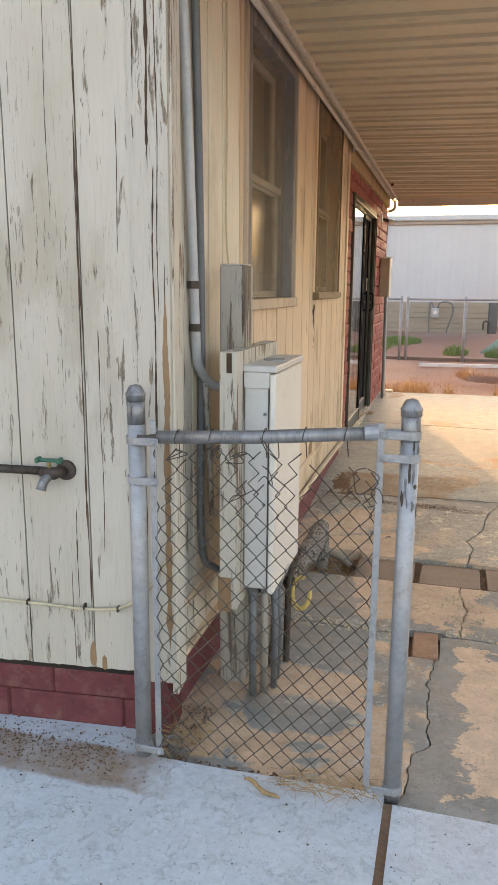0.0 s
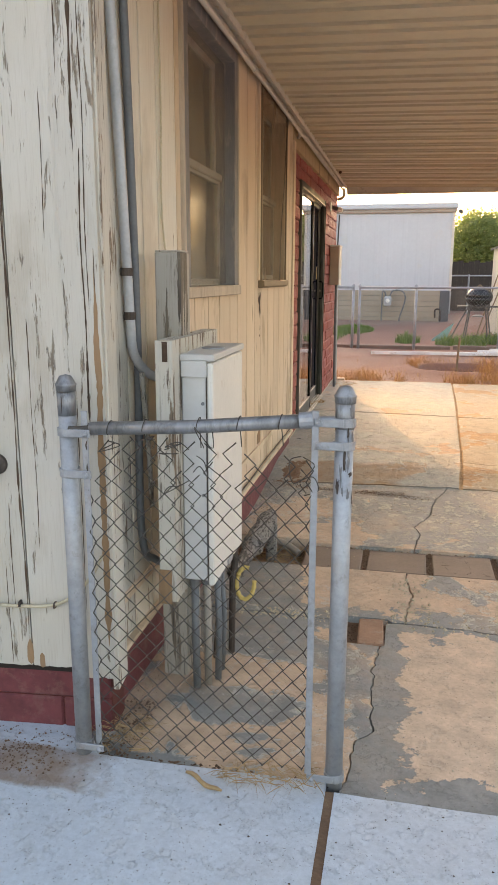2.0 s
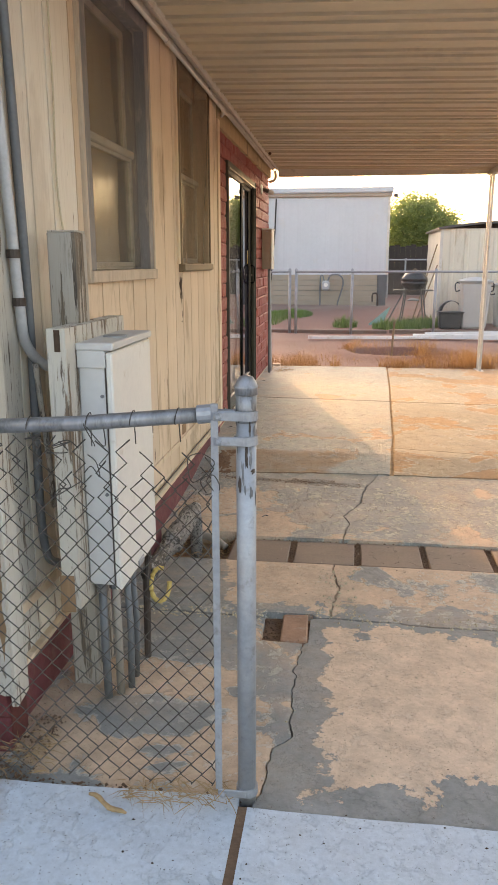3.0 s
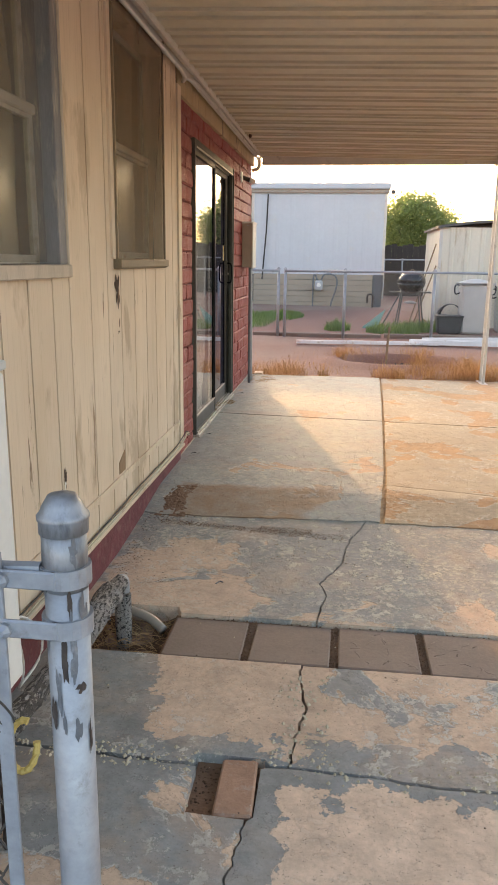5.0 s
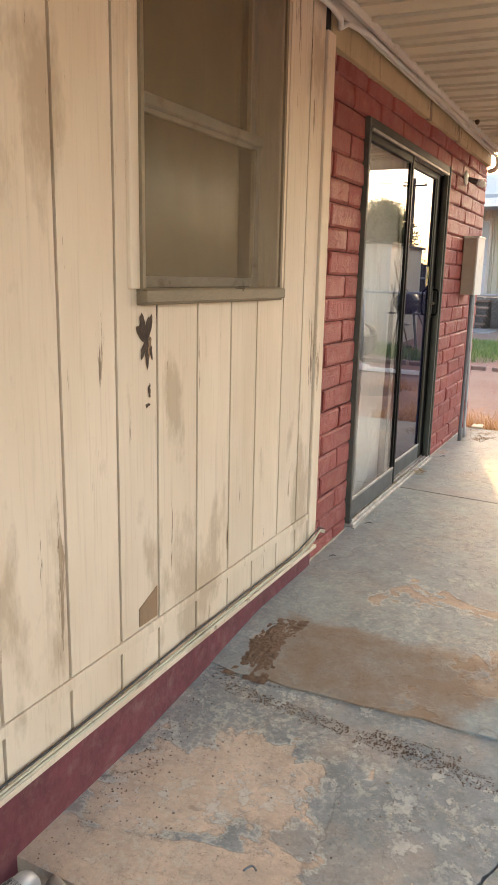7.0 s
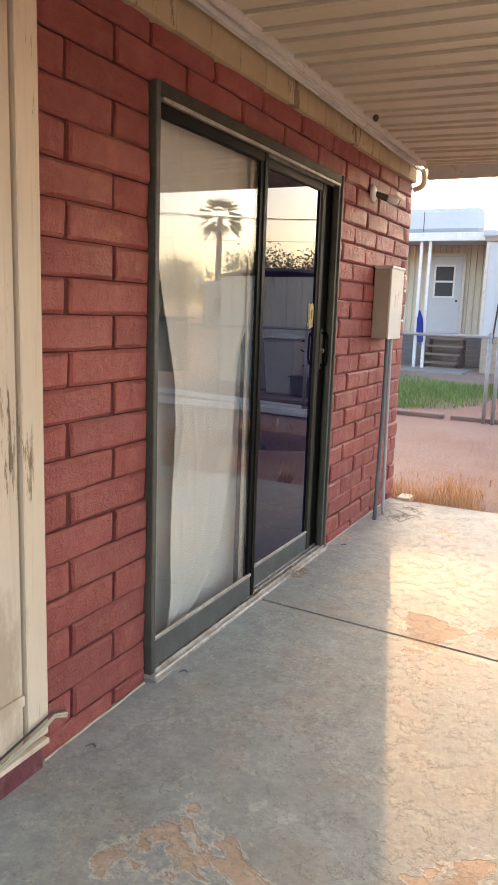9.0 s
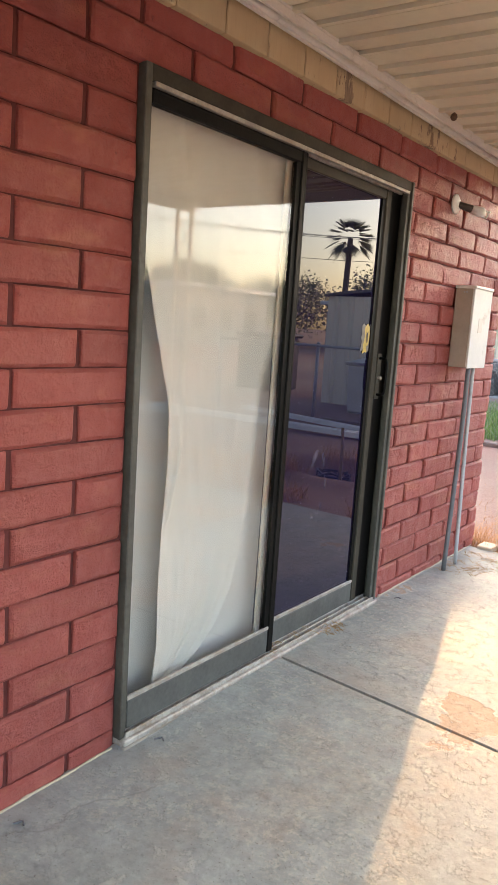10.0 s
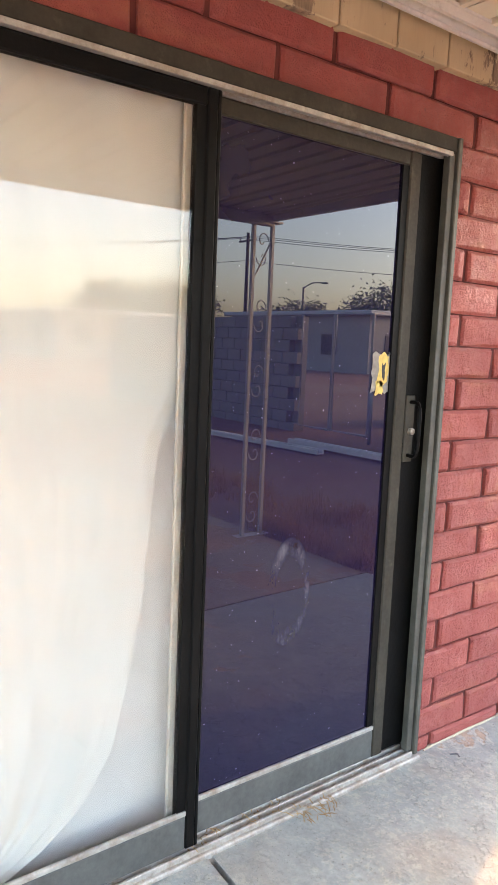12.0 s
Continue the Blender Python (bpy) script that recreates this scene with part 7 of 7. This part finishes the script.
grill()
for k, (a, b) in enumerate((((1.55, 16.9, 0.12), (2.02, 16.95, 1.78)), ((1.62, 16.75, 0.12), (2.04, 16.9, 1.35)), ((0.98, 16.5, 0.12), (1.45, 16.75, 1.0)))):
    tool = thing("garden_tool", "long-handled garden tool leaning by the shed" if k < 2 else "broom with faded teal bristles leaning by the shed", "garden tool", "tools by the shed")
    part("handle", T([a, b], 0.014, 6), "tool_wood" if k < 2 else "dark_metal", tool)
    if k == 2:
        part("bristles", grid(bmesh.new(), 8, 4, lambda u, v: (0.75 + 0.30 * v + 0.28 * (u - 0.5) * (1 - v), 16.45 + 0.05 * v, 0.12 + 0.36 * v), 0.03), "teal", tool)
    else:
        part("head", B(a[0] - 0.06, a[0] + 0.06, a[1] - 0.02, a[1] + 0.02, a[2] - 0.02, a[2] + 0.08, bevel=0.01), "iron", tool)


# ---- trees, far fences and the street side, also seen in the door's glass ----
def tree(x, y, h, crown, count, size, mat, seed, label, trunk_h=0.35, group="trees"):
    e = thing("tree", label, "tree", group)
    z = 0.15
    top = z + h * trunk_h
    part("trunk", T([(x, y, z - 0.1), (x + 0.05, y, z + h * 0.15), (x - 0.03, y, top), (x, y, z + h * 0.7)], [h * 0.035, h * 0.028, h * 0.02, h * 0.006], 8), "bark", e)
    for k in range(6):
        a = k * 1.05 + seed
        part("limb", T([(x, y, top * (0.8 + 0.05 * k)), (x + crown[0] * 0.4 * math.cos(a), y + crown[1] * 0.4 * math.sin(a), top + h * 0.15), (x + crown[0] * 0.75 * math.cos(a), y + crown[1] * 0.75 * math.sin(a), top + h * 0.33)], [h * 0.014, h * 0.009, h * 0.003], 5), "bark", e)
    part("crown", leaves(bmesh.new(), (x, y, z + h - crown[2]), crown, count, size, seed), mat, e)
    return e


tree(3.55, 40, 4.5, (2.1, 1.6, 1.7), 30000, 0.12, "leaf", 1, "broad olive-green desert tree in low sun", 0.3)
tree(-1.9, 44, 5.2, (1.4, 1.2, 1.2), 700, 0.16, "leaf", 2, "thin sunlit treetop behind the trailer")
tree(1.0, 46, 5.4, (1.6, 1.4, 1.2), 800, 0.16, "leaf", 3, "thin sunlit treetop behind the trailer")
tree(15.7, 60, 7.3, (2.2, 2.2, 2.6), 14000, 0.2, "leaf_far", 4, "tall dark tree beyond the shed", 0.25)
for k, (x, y, h, c) in enumerate(((24, 62, 6.5, (5.5, 4, 2.4)), (33, 58, 5.2, (5, 4, 2.0)), (38, 50, 6.0, (4.5, 3, 2.4)), (46, 48, 5.0, (4, 3, 1.9)), (52, 40, 6.6, (3.6, 3, 2.6)), (44, 30, 5.2, (3, 3, 2.0)), (18, 66, 5.6, (4, 3, 2.2)))):
    tree(x, y, h, c, 7500, 0.24, "leaf_far", 10 + k, "dark broad tree along the far street", 0.3, "street trees")


def palm(x, y, h):
    e = thing("palm_tree", "tall fan palm with a ragged round crown", "palm")
    part("trunk", T([(x, y, 0), (x + 0.1, y, h * 0.5), (x, y, h)], [0.32, 0.24, 0.22], 10), "bark", e)
    rnd = random.Random(5)
    bm = bmesh.new()
    for k in range(46):
        a, up = rnd.uniform(0, math.tau), rnd.uniform(-0.9, 1.2)
        d = Vector((math.cos(a) * math.cos(up), math.sin(a) * math.cos(up), math.sin(up)))
        base, tip = Vector((x, y, h)), Vector((x, y, h)) + d * 1.3
        s = d.cross(Vector((0, 0, 1))).normalized()
        for j in range(11):
            t = (j - 5) / 5
            q = tip + (d * (1.0 - 0.5 * abs(t)) + s * t * 0.9 - Vector((0, 0, 0.30 * (1 - abs(t)) + 0.2))) * 0.95
            p = base.lerp(tip, 0.75)
            n_ = d.cross(s).normalized() * 0.04 + s * 0.05
            bm.faces.new([bm.verts.new(c) for c in (p - n_, p + n_, q)])
    part("fronds", bm, "leaf_far", e)
    return e


palm(27.0, 57.0, 8.6)


def cinder_wall():
    e = tagged(new("wall_yard"), "grey cinder block yard wall", "", "", "structure")
    part("core", B(6.9, 14.0, 14.52, 14.62, 0.0, 2.02), "cinder", e)
    shared = part("cinder_block", B(-0.196, 0.196, -0.10, 0.10, -0.096, 0.096, bevel=0.006), "cinder", e)
    shared.matrix_world = pose(7.1, 14.5, 0.12)
    for r in range(10):
        for k in range(17):
            if r or k:
                o = new("cinder_block", shared.data)
                o.parent = e
                o.matrix_world = pose(7.1 + 0.40 * k + 0.2 * (r % 2), 14.5 + random.uniform(-0.004, 0.004), 0.12 + 0.2 * r)
    return e


cinder_wall()


def yard_gate():
    e = thing("yard_gate", "tall chain-link double gate on galvanised pipe", "gate")
    for a, b in ((5.25, 6.05), (6.1, 6.85)):
        f = part("gate_frame", T([(a, 14.45, 0.2), (b, 14.45, 0.2), (b, 14.45, 2.05), (a, 14.45, 2.05), (a, 14.45, 0.2)], 0.022, 8), "zinc", e)
        bm = bmesh.new()
        for k in range(int((b - a) / 0.08)):
            pts = [(a + 0.08 * (k + 0.5) + (0.04 if (i + k) % 2 else -0.04), 14.45, 0.2 + 0.0462 * i) for i in range(41)]
            tube(bm, pts, 0.002, 3, caps=False)
        w_ = part("mesh", bm, "far_wire", f)
        w_["kind"] = "stuff"
    return e


yard_gate()
bin_dark = thing("dumpster", "dark plastic wheeled dumpster behind the gate", "dumpster")
bm = B(6.2, 7.3, 17.6, 18.5, 0.12, 1.25, bevel=0.05)
part("body", bm, "bin_dark", bin_dark)
part("lid", B(6.15, 7.35, 17.55, 18.55, 1.25, 1.33, bevel=0.03), "bin_dark", bin_dark)
for k, (x0, x1, y0_, y1_, h) in enumerate(((24, 36, 34, 42, 3.2), (40, 52, 24, 32, 3.0), (14, 22, 46, 52, 3.0), (56, 70, 6, 16, 3.2))):
    e = thing("house", "low grey house across the street", "house", "street houses")
    part("wall", B(x0, x1, y0_, y1_, 0.0, h), "far_wall", e)
    part("roof", B(x0 - 0.4, x1 + 0.4, y0_ - 0.4, y1_ + 0.4, h, h + 0.25, bevel=0.05), "trailer_wall", e)
    for j in range(3):
        wx = x0 + (x1 - x0) * (j + 0.7) / 3.6
        part("window", B(wx, wx + 1.2, y0_ - 0.04, y0_ + 0.02, 1.1, 2.2), "bin_dark", e)
        wy = y0_ + (y1_ - y0_) * (j + 0.5) / 3.4
        part("window", B(x0 - 0.04, x0 + 0.02, wy, wy + 1.1, 1.1, 2.2), "bin_dark", e)
far_fence = thing("board_fence", "dark upright board fence far behind the yard", "fence")
for k in range(30):
    part("board", B(0.9 + 0.2 * k, 1.097 + 0.2 * k, 30.0, 30.03, 0.1, 2.0 + 0.04 * (k % 3)), "wood_dark", far_fence)
for x in (1.5, 2.1, 2.9):
    tagged(part("low_fence_post", T([(x, 27.0, 0.1), (x, 27.0, 1.55)], 0.03, 8), "zinc"), "galvanised post of a fence behind the shed", "fence post", "posts behind the shed")
tagged(part("low_fence_rail", T([(1.3, 27.0, 1.5), (4.5, 27.0, 1.5)], 0.025, 8), "zinc"), "galvanised rail of a fence behind the shed", "fence rail")


def utility_pole(x, y, h, label):
    e = thing("utility_pole", label, "utility pole", "utility poles")
    part("pole", T([(x, y, 0), (x, y, h)], [0.16, 0.11], 8), "wood_dark", e)
    part("crossarm", B(x - 1.0, x + 1.0, y - 0.05, y + 0.05, h - 0.6, h - 0.48), "wood_dark", e)
    for dx in (-0.9, 0.0, 0.9):
        part("insulator", lathe(bmesh.new(), (x + dx, y, h - 0.48), [(0.05, 0), (0.06, 0.1), (0.03, 0.18)], 8), "conduit", e)
    return e


utility_pole(19.4, 150, 11.0, "wooden utility pole with a crossarm")
utility_pole(40, 38, 9.2, "wooden utility pole with a crossarm")
utility_pole(62, 12, 9.2, "wooden utility pole with a crossarm")
utility_pole(14, 62.5, 9.2, "wooden utility pole with a crossarm")
poles = [(14, 62.5), (40, 38), (62, 12)]
for (ax, ay), (bx, by) in zip(poles, poles[1:]):
    for dx, dz in ((-0.9, 0), (0.0, 0.02), (0.9, 0), (0.0, -1.6)):
        pts = [(ax + dx + (bx - ax) * t, ay + (by - ay) * t, 8.9 + dz - 4 * 0.9 * t * (1 - t)) for t in [k / 14 for k in range(15)]]
        tagged(part("power_line", T(pts, 0.018, 4), "dark_cable"), "thin dark power line strung between poles", "cable", "power lines")
lamp = thing("street_lamp", "street lamp with a curved arm", "street lamp")
part("pole", T([(43.0, 46.0, 0), (43.0, 46.0, 6.2)], 0.09, 8), "zinc_dark", lamp)
part("arm", T(bend([(43.0, 46.0, 6.1), (42.3, 46.3, 6.5), (41.4, 46.6, 6.5)], 4), 0.05, 6), "zinc_dark", lamp)
part("lamp_head", B(40.9, 41.5, 46.5, 46.75, 6.42, 6.55, bevel=0.04), "zinc_dark", lamp)
neighbour = thing("house", "neighbouring house closing the drive behind", "house")
part("wall", B(-14, -6.2, -22, -12, 0.0, 3.2), "far_wall", neighbour)
part("roof", B(-14.4, -5.8, -22.4, -11.6, 3.2, 3.45), "dark_metal", neighbour)

# ---- the blocks of the maroon wall ----
def block_mesh(length, seed):
    """A slumped block: bulging, uneven face and rounded edges."""
    bm = bmesh.new()
    nu, nv = 6, 3
    hh = 0.0513

    def f(u, v):
        e = min(u, 1 - u) * length / 0.014
        g = min(v, 1 - v) * hh * 2 / 0.014
        x = 0.017 * min(1, 0.25 + 0.75 * min(e, 1)) * min(1, 0.22 + 0.78 * min(g, 1)) + 0.007 * wob(u * 3, v * 2, seed, 1.3) + 0.004 * wob(u * 9, v * 5, seed, 1.5)
        return (x, (u - 0.5) * length, (v - 0.5) * hh * 2 + 0.004 * wob(u * 4, v, seed + 9, 1.2))

    us = [0, 0.022, 0.27, 0.5, 0.76, 0.978, 1]
    vs = [0, 0.10, 0.90, 1]
    rows = [[bm.verts.new(f(u, v)) for u in us] for v in vs]
    back = [[bm.verts.new((-0.02, (u - 0.5) * length, (v - 0.5) * hh * 2)) for u in (0, 1)] for v in (0, 1)]
    for j in range(nv):
        for i in range(nu):
            bm.faces.new((rows[j][i], rows[j][i + 1], rows[j + 1][i + 1], rows[j + 1][i]))
    bm.faces.new([back[0][0], back[0][1]] + rows[0][::-1])
    bm.faces.new([back[1][1], back[1][0]] + rows[3])
    bm.faces.new([back[1][0], back[0][0]] + [r[0] for r in rows])
    bm.faces.new([back[0][1], back[1][1]] + [r[6] for r in rows[::-1]])
    me_ = bpy.data.meshes.new("block")
    bmesh.ops.recalc_face_normals(bm, faces=bm.faces)
    bm.to_mesh(me_)
    bm.free()
    me_.materials.append(M["block"])
    return me_


meshes = {}
COURSE, LONG = 0.1078, 0.42
for r in range(24):
    z = 0.0432 + COURSE * r + COURSE / 2
    lo, hi = z - 0.053, z + 0.053
    if hi > 2.46:
        break
    joints = [5.862] + [6.25 - 0.222 * (r % 2) + LONG * k for k in range(-1, 11)] + [END_Y]
    joints = sorted({j for j in joints if 5.862 <= j <= END_Y})
    spans = []
    for a, b in zip(joints, joints[1:]):
        if lo < DOOR[3] - 0.02:
            if b > DOOR[0] and a < DOOR[1]:
                if a < DOOR[0] - 0.03:
                    spans.append((a, DOOR[0]))
                if b > DOOR[1] + 0.03:
                    spans.append((DOOR[1], b))
                continue
        spans.append((a, b))
    for a, b in spans:
        ln = round(b - a - 0.019, 2)
        if ln < 0.03:
            continue
        key = (ln, random.randrange(5))
        if key not in meshes:
            meshes[key] = block_mesh(ln, key[1] * 7.3 + ln)
        o = new("block", meshes[key])
        o.parent = wall_brick
        o.location = (BRICK - 0.018 + random.uniform(-0.004, 0.004), (a + b) / 2, z)
        o.rotation_euler = (random.uniform(-0.006, 0.006), 0, random.uniform(-0.008, 0.008))
